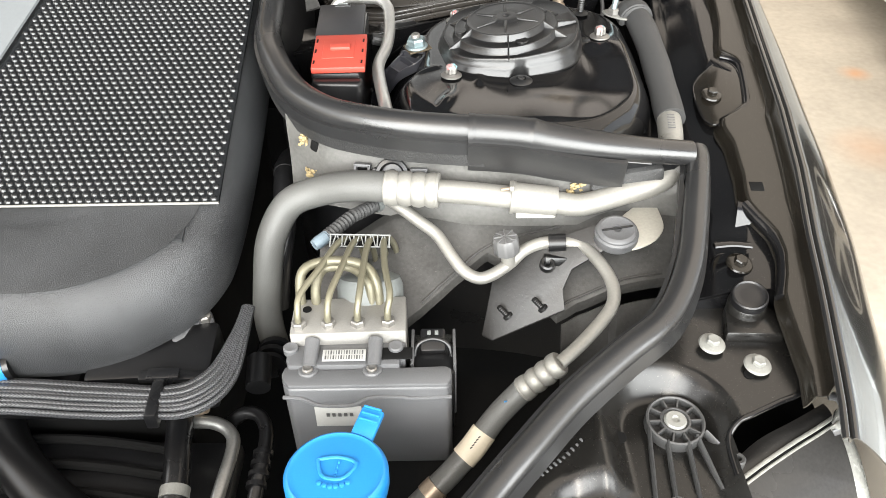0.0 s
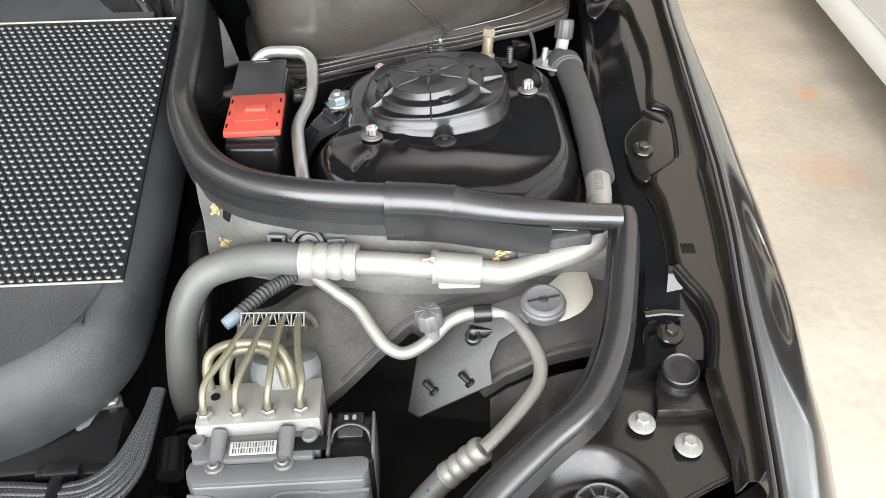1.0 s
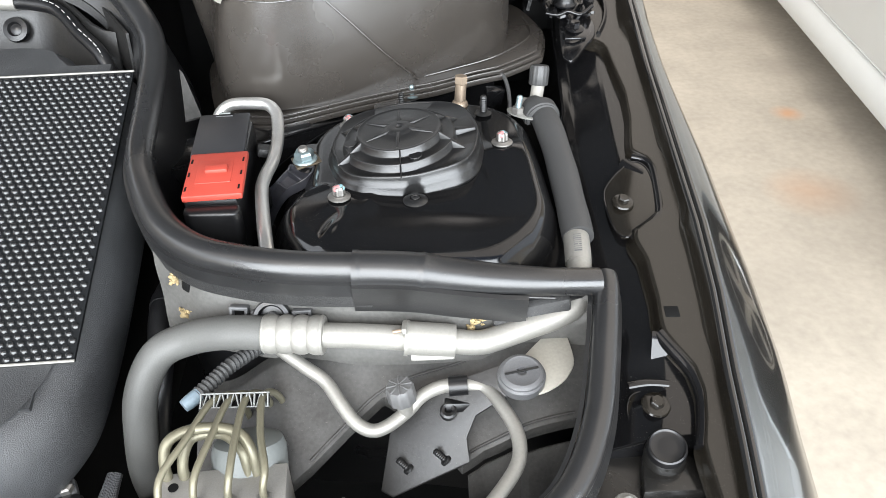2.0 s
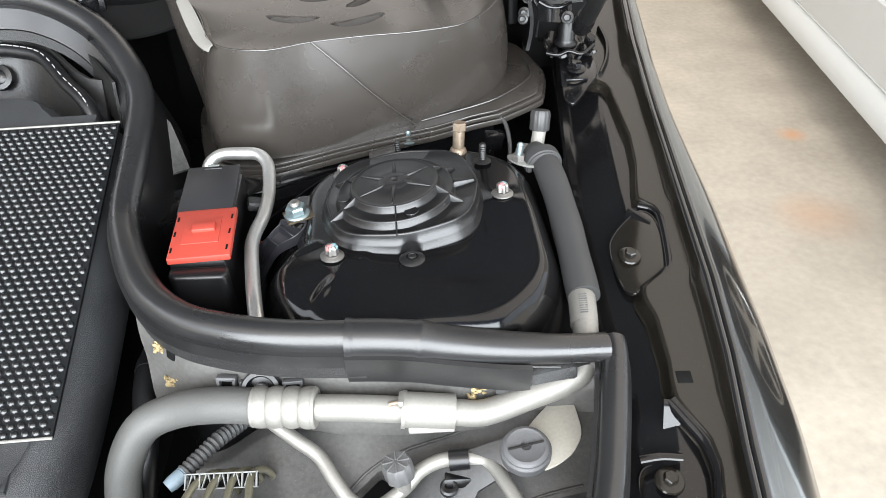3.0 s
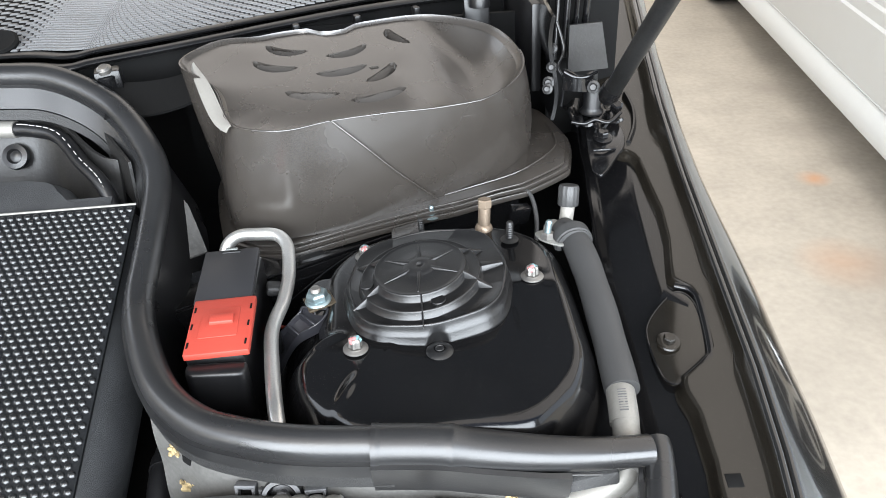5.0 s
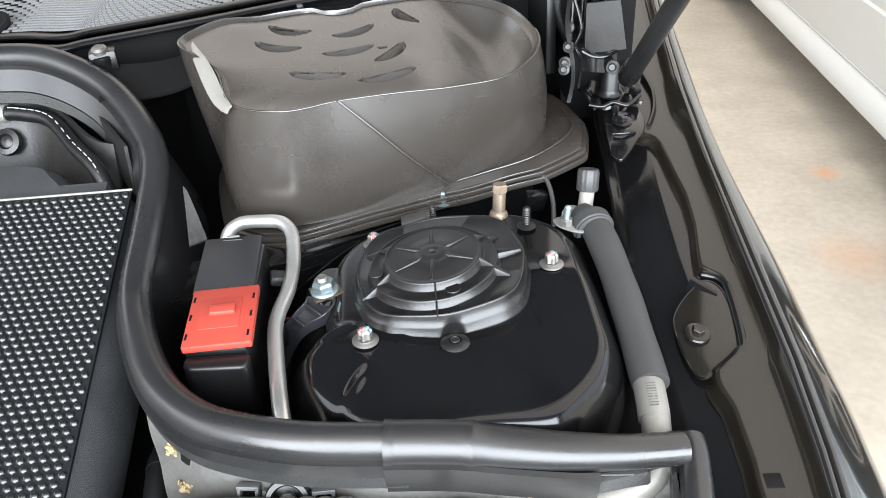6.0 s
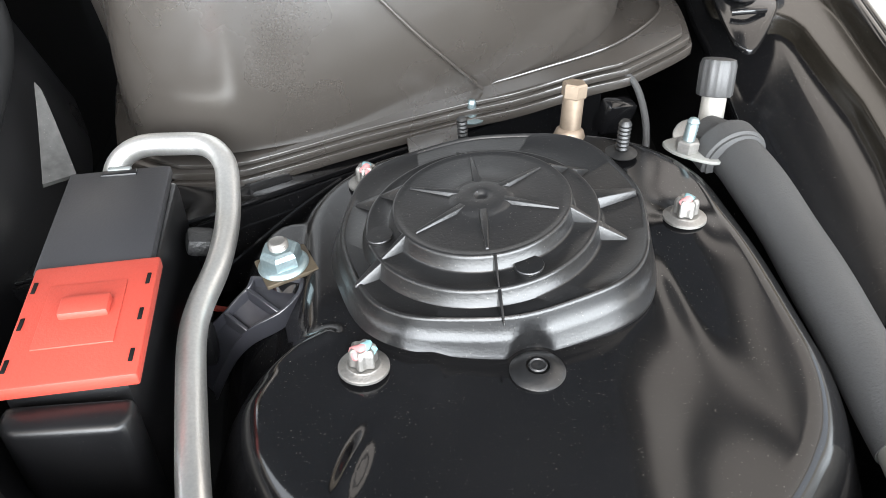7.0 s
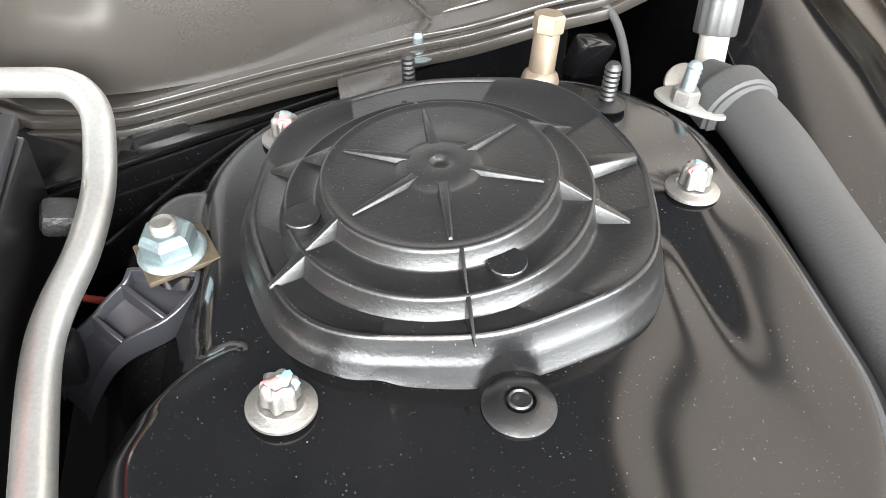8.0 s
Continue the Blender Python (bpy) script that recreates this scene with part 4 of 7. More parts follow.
LENS_EDGE = material("frosted_lens_edge", (0.20, 0.20, 0.185), 0.22, vary=0.3, blotch=60, coat=0.5)
headlamp = thing("headlamp", (0.26, 0.33, 0.60), "dark headlamp unit with smoked lens and bright cut edge", "headlamp")
STRIP = [(0.150, 0.270, 0.676), (0.181, 0.291, 0.677), (0.199, 0.302, 0.678), (0.223, 0.318, 0.678), (0.249, 0.334, 0.678), (0.270, 0.346, 0.678), (0.288, 0.357, 0.678)]
RIMLINE = [(0.135, 0.277, 0.672), (0.166, 0.300, 0.674), (0.183, 0.313, 0.675), (0.207, 0.326, 0.675), (0.230, 0.343, 0.675), (0.258, 0.357, 0.676), (0.286, 0.372, 0.677)]
strip, rim_line = spline(STRIP, 5), spline(RIMLINE, 5)


def along(p, u):
    q = u * (len(p) - 1)
    i = min(int(q), len(p) - 2)
    return p[i].lerp(p[i + 1], q - i)


def housing_point(u, v):
    """Flat shoulder between the lens strip and the rear rim, then the wall that drops from it."""
    if v < 0.6:
        k = v / 0.6
        return along(strip, u).lerp(along(rim_line, u), k) + Vector((0, 0, 0.0018 * math.sin(math.pi * k)))
    k = (v - 0.6) / 0.4
    return along(rim_line, u) + Vector((-0.002, 0.003, 0)) * smooth01(3 * k) + Vector((0, 0, -0.055 * k))


def lens_point(u, v):
    c = along(strip, u)
    return c + Vector((0.004 * v + 0.010 * u * u * v, -0.004 - 0.085 * v, -0.003 - 0.030 * v - 0.060 * v * v))


part("housing", sheet(36, 16, housing_point, 0.0018), DIRTY, headlamp, "dark grey moulded housing shoulder")
part("gasket", tube([q + Vector((0, 0, 0.0012)) for q in strip], 0.0016, 10, raw=True, oval=(1.0, 0.7)), LENS_EDGE, headlamp, "bright cut edge of the lens")
part("gasket", tube([q + Vector((0.0012, -0.0040, -0.0002)) for q in strip], 0.0011, 8, raw=True), LENS_EDGE, headlamp, "bright cut edge of the lens")
part("groove", tube([q + Vector((0.0005, -0.0022, -0.0010)) for q in strip], 0.0016, 8, raw=True), DEEP, headlamp, "dark groove beside the lens")
part("lens", sheet(36, 16, lens_point, 0.0025), LENS, headlamp, "smoked plastic lens")
part("lens_flank", sheet(12, 12, lambda u, v: Vector(lens_point(1.0, u)) + Vector((0.002 + 0.026 * math.sin(v * math.pi / 2), 0.002 * v, -0.070 * (1 - math.cos(v * math.pi / 2)))), 0.0025), LENS_EDGE, headlamp, "pale side of the lens")
part("corner_clip", box(0.0065, 0.013, 0.010, 0.0015, (0.287, 0.352, 0.682), (0, 8, -30)), LENS_EDGE, headlamp, "clear moulded clip")
part("corner_clip", box(0.005, 0.010, 0.008, 0.0012, (0.282, 0.344, 0.684), (0, 20, -55)), LENS_EDGE, headlamp, "clear moulded clip")
part("fender_strap", tube([(0.277, 0.358, 0.702), (0.284, 0.356, 0.701), (0.287, 0.346, 0.694), (0.285, 0.340, 0.688), (0.279, 0.339, 0.684)], 0.0042, 12, 6, oval=(1.0, 0.35)), ECU, headlamp, "grey mounting strap")

# ---- coolant hose and pipe ----
ac = thing("suction_line", (0.05, 0.54, 0.70), "thick refrigerant line of grey hose and bare aluminium", "pipe")
part("rubber_hose", tube([(-0.165, 0.535, 0.575), (-0.166, 0.534, 0.62), (-0.160, 0.537, 0.665), (-0.152, 0.546, 0.705), (-0.134, 0.557, 0.735), (-0.108, 0.561, 0.746), (-0.075, 0.553, 0.757), (-0.043, 0.546, 0.760)], 0.0135, 20, 8), HOSE, ac, "grey rubber hose with faint seams")
A, B = Vector((-0.0455, 0.546, 0.7595)), Vector((0.001, 0.540, 0.7595))
part("crimp_sleeve", tube(straight(A, B, 48), 0.0152, 28, raw=True, rf=lambda u: 0.90 + 0.12 * abs(math.sin(math.pi * 4 * u)) ** 0.7 + (0.05 if u > 0.95 or u < 0.03 else 0)), ALU, ac, "ribbed crimped aluminium sleeve")
part("pipe", tube([(0.000, 0.5400, 0.7595), (0.030, 0.5385, 0.7570), (0.060, 0.5365, 0.7540), (0.098, 0.5335, 0.7500), (0.118, 0.5325, 0.7475), (0.134, 0.5345, 0.7490), (0.160, 0.5405, 0.7535), (0.184, 0.5460, 0.7575), (0.198, 0.5535, 0.7620), (0.204, 0.5700, 0.7720), (0.207, 0.590, 0.781), (0.2105, 0.620, 0.784)], 0.0098, 20, 8), ALU, ac)
A, B = Vector((0.0625, 0.5365, 0.7540)), Vector((0.1005, 0.5330, 0.7505))
part("clamp_block", tube(straight(A, B, 12), 0.0128, 28, raw=True, oval=(1.0, 1.04)), ALU, ac, "smooth aluminium coupling")
part("clamp_tongue", box(0.034, 0.012, 0.006, 0.0015, (0.083, 0.5275, 0.7385), (-30, -4, -6)), ALU, ac)
part("clamp_screw", box(0.0042, 0.0150, 0.0050, 0.0012, (0.0625, 0.534, 0.7645), (-12, -5, -5)), ALU, ac, "folded clamp lug")
part("clamp_edge", tube(straight((0.0620, 0.5366, 0.7540), (0.0650, 0.5363, 0.7537), 2), 0.0140, 28, raw=True), ALU, ac, "raised clamp edge")
part("lug_pin", tube([(0.053, 0.532, 0.7650), (0.064, 0.533, 0.7660)], 0.0016, 10, 2), BRASS, ac)
part("foam_sleeve", tube([(0.2115, 0.612, 0.7835), (0.213, 0.650, 0.790), (0.2145, 0.700, 0.798), (0.214, 0.750, 0.806), (0.211, 0.785, 0.810), (0.205, 0.803, 0.808)], 0.0133, 24, 8, rf=lambda u: 1.0 + 0.02 * math.sin(19 * u)), SLEEVE, ac, "dark grey foam insulation sleeve")
part("barcode_label", tube([(0.2058, 0.584, 0.7782), (0.2072, 0.594, 0.7813), (0.2095, 0.611, 0.7836)], 0.0108, 24, 5), ALU, ac, "silver bar code label")
for k in range(9):
    c = Vector((0.2062, 0.587, 0.7797)).lerp(Vector((0.2086, 0.6045, 0.7828)), k / 8)
    part("code_bar", box(0.0062, 0.0005 + 0.0005 * (k % 3 == 0), 0.0003, 0, (c.x - 0.0010, c.y - 0.001, c.z + 0.0107), (10, -6, -8)), ECU, ac)
part("valve_neck", tube([(0.207, 0.806, 0.800), (0.2095, 0.811, 0.814), (0.2130, 0.8190, 0.828)], 0.0066, 20, 5), LIT_CREAM, ac, "cream valve neck")
m = tilt_to((0.2125, 0.8185, 0.826), (0.10, 0.30, 1))
part("service_cap", moved(lathe(((0.0088, 0), (0.0095, 0.001), (0.0095, 0.0165), (0.0086, 0.0195), (0.0070, 0.0200), (0.004, 0.0198)), 48, 12, 0.035), m), SPOKED, ac, "grey fluted service cap")
clamp = thing("pipe_clamp", (0.192, 0.79, 0.803), "pale metal pipe clamp with rubber lining and stud", "clamp")
ear = [(0.178, 0.797), (0.190, 0.800), (0.202, 0.790), (0.206, 0.778), (0.199, 0.772), (0.190, 0.776), (0.180, 0.786)]
part("ear_plate", prism([(q.x, q.y) for q in spline([(x, y, 0) for x, y in ear], 4, True)], 0.8105, 0.8125, 0.0005), ZINCPALE, clamp)
axis = Vector((-0.12, 0.985, 0.10)).normalized()
across = axis.cross(Vector((0, 0, 1))).normalized()
upward = across.cross(axis)
for name, r0, r1, half, label in (("rubber_lining", 0.0132, 0.0166, 0.0085, "grey rubber lining"), ("strap", 0.0166, 0.0180, 0.0062, "dull metal strap")):
    rings = []
    for k in range(25):
        a = radians(-40 + 235 * k / 24)
        d = across * math.cos(a) + upward * math.sin(a)
        c = Vector((0.2100, 0.7850, 0.8085))
        rings.append([c + d * r0 - axis * half, c + d * r1 - axis * (half - 0.001), c + d * r1 + axis * (half - 0.001), c + d * r0 + axis * half])
    part(name, loft(rings), SLEEVE, clamp, label)
part("back_plate", moved(lathe(((0.0095, 0), (0.0095, 0.002), (0.0085, 0.0025)), 28), tilt_to((0.197, 0.806, 0.8085), (-0.15, -0.75, 0.8))), ZINC, clamp)
part("nut", moved(lathe(((0.0062, 0), (0.0062, 0.0052), (0.0052, 0.0060), (0.003, 0.006)), 6), tilt_to((0.1870, 0.7865, 0.8125), (0.05, 0.05, 1))), ZINC, clamp, smooth=20)
part("stud", moved(lathe(tuple((0.0033 * (1 if i % 2 else 0.90), 0.0010 * i) for i in range(14)) + ((0.0022, 0.0150), (0.0010, 0.0155)), 14), tilt_to((0.1870, 0.7865, 0.815), (0.14, 0.12, 1))), BLUEZINC, clamp)

thin = thing("liquid_line", (0.08, 0.48, 0.66), "slim bent aluminium refrigerant pipe with service port", "pipe")
TH = [(-0.045, 0.560, 0.738), (-0.034, 0.548, 0.737), (-0.018, 0.537, 0.730), (-0.002, 0.527, 0.722), (0.010, 0.510, 0.713), (0.020, 0.498, 0.706), (0.032, 0.492, 0.702), (0.044, 0.494, 0.703), (0.060, 0.503, 0.708), (0.073, 0.511, 0.716), (0.090, 0.514, 0.7215), (0.112, 0.511, 0.7235), (0.123, 0.505, 0.7235), (0.132, 0.486, 0.7235), (0.1385, 0.468, 0.7205), (0.1395, 0.453, 0.717), (0.1345, 0.439, 0.713), (0.119, 0.421, 0.708), (0.102, 0.405, 0.703), (0.090, 0.3955, 0.6995)]
part("pipe", tube(TH, 0.0054, 16, 6), ALU, thin)
A, B = Vector((0.091, 0.3965, 0.6998)), Vector((0.063, 0.3935, 0.6715))
part("crimp_sleeve", tube(straight(A, B, 48), 0.0102, 22, raw=True, rf=lambda u: 0.84 + 0.16 * abs(math.sin(math.pi * 4 * u)) ** 0.6 + (0.08 if u > 0.95 else 0)), ALU, thin, "ribbed crimped end sleeve")
part("rubber_hose", tube([(0.0640, 0.3937, 0.6725), (0.044, 0.383, 0.655), (0.025, 0.3670, 0.638), (0.008, 0.3535, 0.625), (-0.012, 0.340, 0.612), (-0.05, 0.31, 0.595)], 0.0095, 18, 8), HOSE, thin, "grey rubber hose with blue chalk mark")
part("tan_label", tube([(0.033, 0.3745, 0.6455), (0.025, 0.3670, 0.6380), (0.0165, 0.3603, 0.6315)], 0.0104, 18, 4), TAN_LABEL, thin, "tan paper label with unreadable print")
for k in range(5):
    part("print_bar", box(0.0035, 0.0009, 0.0004, 0, (0.0290 - 0.0016 * k, 0.3655 - 0.0014 * k, 0.6510 - 0.0014 * k), (30, 15, 40)), INK, thin)
part("chalk_mark", box(0.006, 0.0012, 0.0006, 0.0002, (0.050, 0.3835, 0.6705), (20, 30, 40)), BLUE, thin, "blue chalk mark")
part("band_clip", tube([(-0.004, 0.3455, 0.6172), (-0.012, 0.3400, 0.6120)], 0.0104, 18, 3), BRASS, thin, "brass-tinted band")
m = tilt_to((0.0595, 0.503, 0.7085), (-0.15, 0.02, 1))
part("port_neck", moved(lathe(((0.0062, 0), (0.0062, 0.010), (0.0075, 0.0105), (0.0075, 0.0145)), 24), m), ALU, thin)
part("port_cap", moved(lathe(((0.0100, 0.013), (0.0108, 0.014), (0.0106, 0.0265), (0.0095, 0.0285), (0.0020, 0.0292), (0.001, 0.0292)), 40, 10, 0.04, 0.0), m), GREYCAP, thin, "grey fluted service cap")
for k in range(8):
    part("cap_fin", moved(box(0.0085, 0.0011, 0.0016, 0.0003, (0.0056, 0, 0.0284)), m @ pose(0, 0, 0, 0, 0, 45 * k + 10)), GREYCAP, thin)
clip = thing("pipe_clip", (0.100, 0.512, 0.712), "dark plastic pipe clip on a push foot", "clip")
part("band", tube([(0.0935, 0.5125, 0.7225), (0.108, 0.5115, 0.7235)], 0.0078, 20, 4), SMOOTH, clip)
part("foot", box(0.020, 0.012, 0.008, 0.0015, (0.099, 0.502, 0.7075), (-20, 5, 0)), SMOOTH, clip)
part("foot_eye", moved(lathe(((0.0065, 0), (0.0065, 0.006), (0.005, 0.007), (0.003, 0.006), (0.0025, 0.002)), 20), tilt_to((0.0915, 0.498, 0.7085), (0, -0.4, 1))), SMOOTH, clip)

grommet = thing("rubber_grommet", (0.148, 0.503, 0.734), "round black rubber grommet in a pale bracket", "grommet")
m = pose(0.1475, 0.5015, 0.7385, 8, -2, 0)
part("body", moved(lathe(((0.0165, -0.006), (0.0180, -0.004), (0.0182, 0.003), (0.0168, 0.0045), (0.0168, 0.0062), (0.0155, 0.0078), (0.0135, 0.0084), (0.0125, 0.0078), (0.0040, 0.0078), (0.0030, 0.0050), (0.0015, 0.005)), 44), m), ECU, grommet)
part("cross_bar", moved(box(0.026, 0.0016, 0.0014, 0.0004, (0, 0, 0.0076)), m @ pose(0, 0, 0, 0, 0, 8)), CAP, grommet)
pl = [(0.148, 0.492), (0.150, 0.520), (0.166, 0.541), (0.183, 0.555), (0.190, 0.555), (0.192, 0.548), (0.192, 0.520), (0.185, 0.505), (0.176, 0.496), (0.160, 0.488)]
part("bracket_plate", prism([(q.x, q.y) for q in spline([(x, y, 0) for x, y in pl], 5, True)], 0.7325, 0.7345, 0.0006), material("pale_painted_steel", (0.42, 0.40, 0.35), 0.5, 0.2, vary=0.15), grommet, "pale steel bracket plate")

plate = thing("bracket_plate", (0.07, 0.48, 0.64), "dusty dark steel bracket plate with two studs", "bracket")


def bracket_z(x, y):
    return 0.655 + 0.55 * (x - 0.04) + 0.95 * (y - 0.475)


out = [(0.036, 0.474), (0.045, 0.468), (0.105, 0.4690), (0.104, 0.482), (0.112, 0.492), (0.145, 0.496), (0.142, 0.512), (0.062, 0.518), (0.046, 0.505)]
part("plate", prism(out, -0.002, 0.0, 0.0006, 2, bracket_z), DIRTY, plate)
for x, y in ((0.0585, 0.479), (0.0875, 0.475)):
    m = tilt_to((x, y, bracket_z(x, y)), (-0.6, 0.25, 0.6))
    part("stud", moved(lathe(tuple((0.0026 * (1 if i % 2 else 0.82), 0.0009 * i) for i in range(14)) + ((0.0012, 0.0125),), 14), m), DARKSTEEL, plate)
    part("stud_collar", moved(lathe(((0.0045, -0.001), (0.0045, 0.0012), (0.003, 0.002)), 18), m), DARKSTEEL, plate)

# push pin, clips, fibre and foam on the grey partition
ppin = thing("partition_plug", (-0.041, 0.570, 0.765), "round black rubber plug between clips on the grey partition", "plug")
m = tilt_to((-0.0400, 0.5590, 0.7640), (0, -0.85, 0.5))
part("disc", moved(lathe(((0.0145, -0.008), (0.0150, 0.002), (0.0140, 0.0050), (0.0110, 0.0056), (0.0098, 0.0040), (0.0092, -0.002), (0.003, -0.0015)), 36), m), SMOOTH, ppin)
part("hub", moved(lathe(((0.0050, -0.002), (0.0048, 0.0040), (0.0036, 0.0050), (0.001, 0.0048)), 24), m), ECU, ppin)
for x, dy in ((-0.0665, 0.006), (-0.0165, -0.003)):
    q = pose(x, 0.5590 + dy, 0.757, -18, 0, -8 if x < -0.05 else 0)
    for sx, sz, w, h in ((-0.0060, 0.0, 0.0024, 0.0130), (0.0060, 0.0, 0.0024, 0.0130), (0.0, 0.0, 0.0120, 0.0024), (0.0, 0.0106, 0.0150, 0.0028)):
        part("side_clip", moved(box(w, 0.0070, h, 0.0005, (sx, 0, sz)), q), ECU, ppin)
    # black inset, the shade inside the clip's slot
    part("clip_back", moved(box(0.0100, 0.0030, 0.0100, 0, (0, 0.0030, 0.001)), q), DEEP, ppin)
    part("clip_tooth", moved(box(0.0040, 0.0060, 0.0060, 0.0006, (0.0115 if x < -0.05 else -0.0115, 0, 0.004)), q), ECU, ppin)
rng = random.Random(4)
for at, n in (((-0.119, 0.600, 0.775), 26), ((-0.116, 0.594, 0.744), 16), ((0.117, 0.546, 0.757), 20)):
    tuft = bmesh.new()
    for k in range(n):
        c = Vector(at) + Vector((rng.gauss(0, 0.0030), rng.gauss(0, 0.0012), rng.gauss(0, 0.0034)))
        made = bmesh.ops.create_icosphere(tuft, subdivisions=2, radius=rng.uniform(0.0012, 0.0026), matrix=Matrix.Translation(c) @ pose(0, 0, 0, rng.uniform(0, 90), rng.uniform(0, 90), 0) @ Matrix.Diagonal((1, 0.6, 1.5, 1)))
        for v in made["verts"]:
            v.co += noise.noise_vector(v.co * 900) * 0.0006
    single("fibre_tuft", tuft, FELT, "frayed yellow insulation fibre at the partition edge", "insulation", "frayed fibre")
single("foam_block", box(0.062, 0.014, 0.022, 0.003, (0.163, 0.5475, 0.752), (0, -8, 2)), FOAM, "open-cell black foam strip under the seal", "foam")
# shade inside the torn hole, drawn as a black block
single("partition_hole", box(0.0085, 0.004, 0.0120, 0.002, (-0.1115, 0.5945, 0.768), (0, 15, -34)), DEEP, "torn hole in the grey partition, drawn as a black block", "hole")

# ---- brake hydraulic unit ----
abs_unit = thing("brake_hydraulic_unit", (-0.07, 0.44, 0.60), "cast aluminium brake valve block with grey control box", "brake unit")
part("valve_block", box(0.090, 0.040, 0.062, 0.0012, (-0.072, 0.4405, 0.6485), (0, 0, 1.5)), CAST, abs_unit, "machined aluminium block")
# bore drawn as a black disc on the block, for its shade
part("block_hole", moved(lathe(((0.0036, 0), (0.0036, 0.0006), (0.001, 0.0006)), 18), Matrix.Translation((-0.106, 0.447, 0.7105))), DEEP, abs_unit)
part("pump_motor", moved(lathe(((0.026, -0.045), (0.0275, -0.040), (0.0275, 0.012), (0.025, 0.019), (0.017, 0.0225), (0.004, 0.0230)), 40), tilt_to((-0.058, 0.474, 0.696), (0, 0.35, 0.6))), PUMP, abs_unit, "pale round pump motor")
for k, x in enumerate((-0.110, -0.087, -0.064, -0.0405)):
    part("union_nut", moved(lathe(((0.0055, 0), (0.0058, 0.001), (0.0058, 0.0045), (0.0048, 0.0055)), 6), pose(x, 0.4285 + 0.0006 * k, 0.7105, 0, 0, 12 * k)), ZINC, abs_unit, smooth=20)
    y0 = 0.4285 + 0.0006 * k
    xt = -0.083 + 0.0125 * k
    back = -0.072 + 0.010 * k
    part("brake_line", tube([(x, y0, 0.706), (x, y0 + 0.001, 0.722), (x + 0.002, 0.441, 0.733), (x + (xt - x) * 0.55, 0.466, 0.738), (xt, 0.498, 0.7385), (back, 0.514, 0.729), (back + 0.004, 0.526, 0.706), (back + 0.006, 0.530, 0.670)], 0.0027, 12, 6), LINE, abs_unit, "olive coated brake line")
for k in range(2):
    o = 0.006 * k
    part("return_line", tube([(-0.110 + 2 * o, 0.455, 0.690), (-0.112 + 2 * o, 0.457, 0.715), (-0.110 + 2 * o, 0.466, 0.733 - o), (-0.098 + o, 0.4745, 0.7365 - o), (-0.075, 0.476, 0.7365 - o), (-0.058 - o, 0.470, 0.7345 - o), (-0.050 - o, 0.460, 0.724), (-0.049 - o, 0.452, 0.700)], 0.0040, 12, 6), LINE, abs_unit, "thick olive return line")
comb = thing("line_comb", (-0.066, 0.498, 0.730), "grey plastic comb clip holding the brake lines", "clip")
COMB = material("pale_clip_plastic", (0.17, 0.175, 0.17), 0.5, vary=0.1)
cm = pose(-0.0655, 0.5000, 0.7375, 38, 0, -3)
part("rail", moved(box(0.051, 0.0010, 0.0030, 0.0003, (0, -0.0050, 0)), cm), COMB, comb)
part("back_rail", moved(box(0.051, 0.0010, 0.0030, 0.0003, (0, 0.0050, 0)), cm), COMB, comb)
part("cell_floor", moved(box(0.049, 0.0090, 0.0010, 0, (0, 0, -0.0050)), cm), DEEP, comb, "dark inside of the clip")
for k in range(6):
    part("tooth", moved(box(0.0010, 0.0100, 0.0034, 0.0003, (-0.0245 + 0.0098 * k, 0, 0)), cm), COMB, comb)
for k in range(5):
    for lean in (-16, 16):
        part("tooth", moved(box(0.0009, 0.0092, 0.0028, 0.0003, (-0.0196 + 0.0098 * k + (0.0020 if lean > 0 else -0.0020), 0, -0.0005), (0, 0, lean)), cm), COMB, comb)

part("side_bracket", box(0.092, 0.020, 0.024, 0.002, (-0.073, 0.414, 0.674), (0, 0, 1)), ECU, abs_unit, "grey lower flange")
for x in (-0.100, -0.051):
    part("post", tube(straight((x + 0.001, 0.4190, 0.7045), (x, 0.3985, 0.6965), 3), 0.0058, 16, raw=True), ECU, abs_unit, "round moulded post")
ecu_outline = [(-0.121, 0.3925), (-0.119, 0.4000), (-0.098, 0.4010), (-0.090, 0.3965), (-0.066, 0.3965), (-0.060, 0.4005), (-0.040, 0.4005), (-0.034, 0.3975), (0.004, 0.3985), (0.0085, 0.3955), (0.0085, 0.386), (0.005, 0.380), (-0.114, 0.380), (-0.119, 0.386)]
part("control_box", prism(ecu_outline, 0.600, 0.692, 0.0025, 3), ECU, abs_unit, "dark grey control box")
part("control_lid", prism([(x * 1.0, y + 0.0012) for x, y in ecu_outline], 0.6885, 0.6945, 0.0015, 2), ECU, abs_unit, "stepped lid edge")
part("front_ridge", tube([(-0.119, 0.3800, 0.6835), (-0.106, 0.3792, 0.6830), (-0.098, 0.3790, 0.6780), (-0.090, 0.3790, 0.6745), (-0.068, 0.3790, 0.6745), (-0.060, 0.3790, 0.6785), (-0.052, 0.3792, 0.6830), (-0.030, 0.3792, 0.6830), (-0.022, 0.3792, 0.6815), (0.008, 0.3800, 0.6815)], 0.0016, 8, 5), ECU, abs_unit, "wavy moulded ridge")
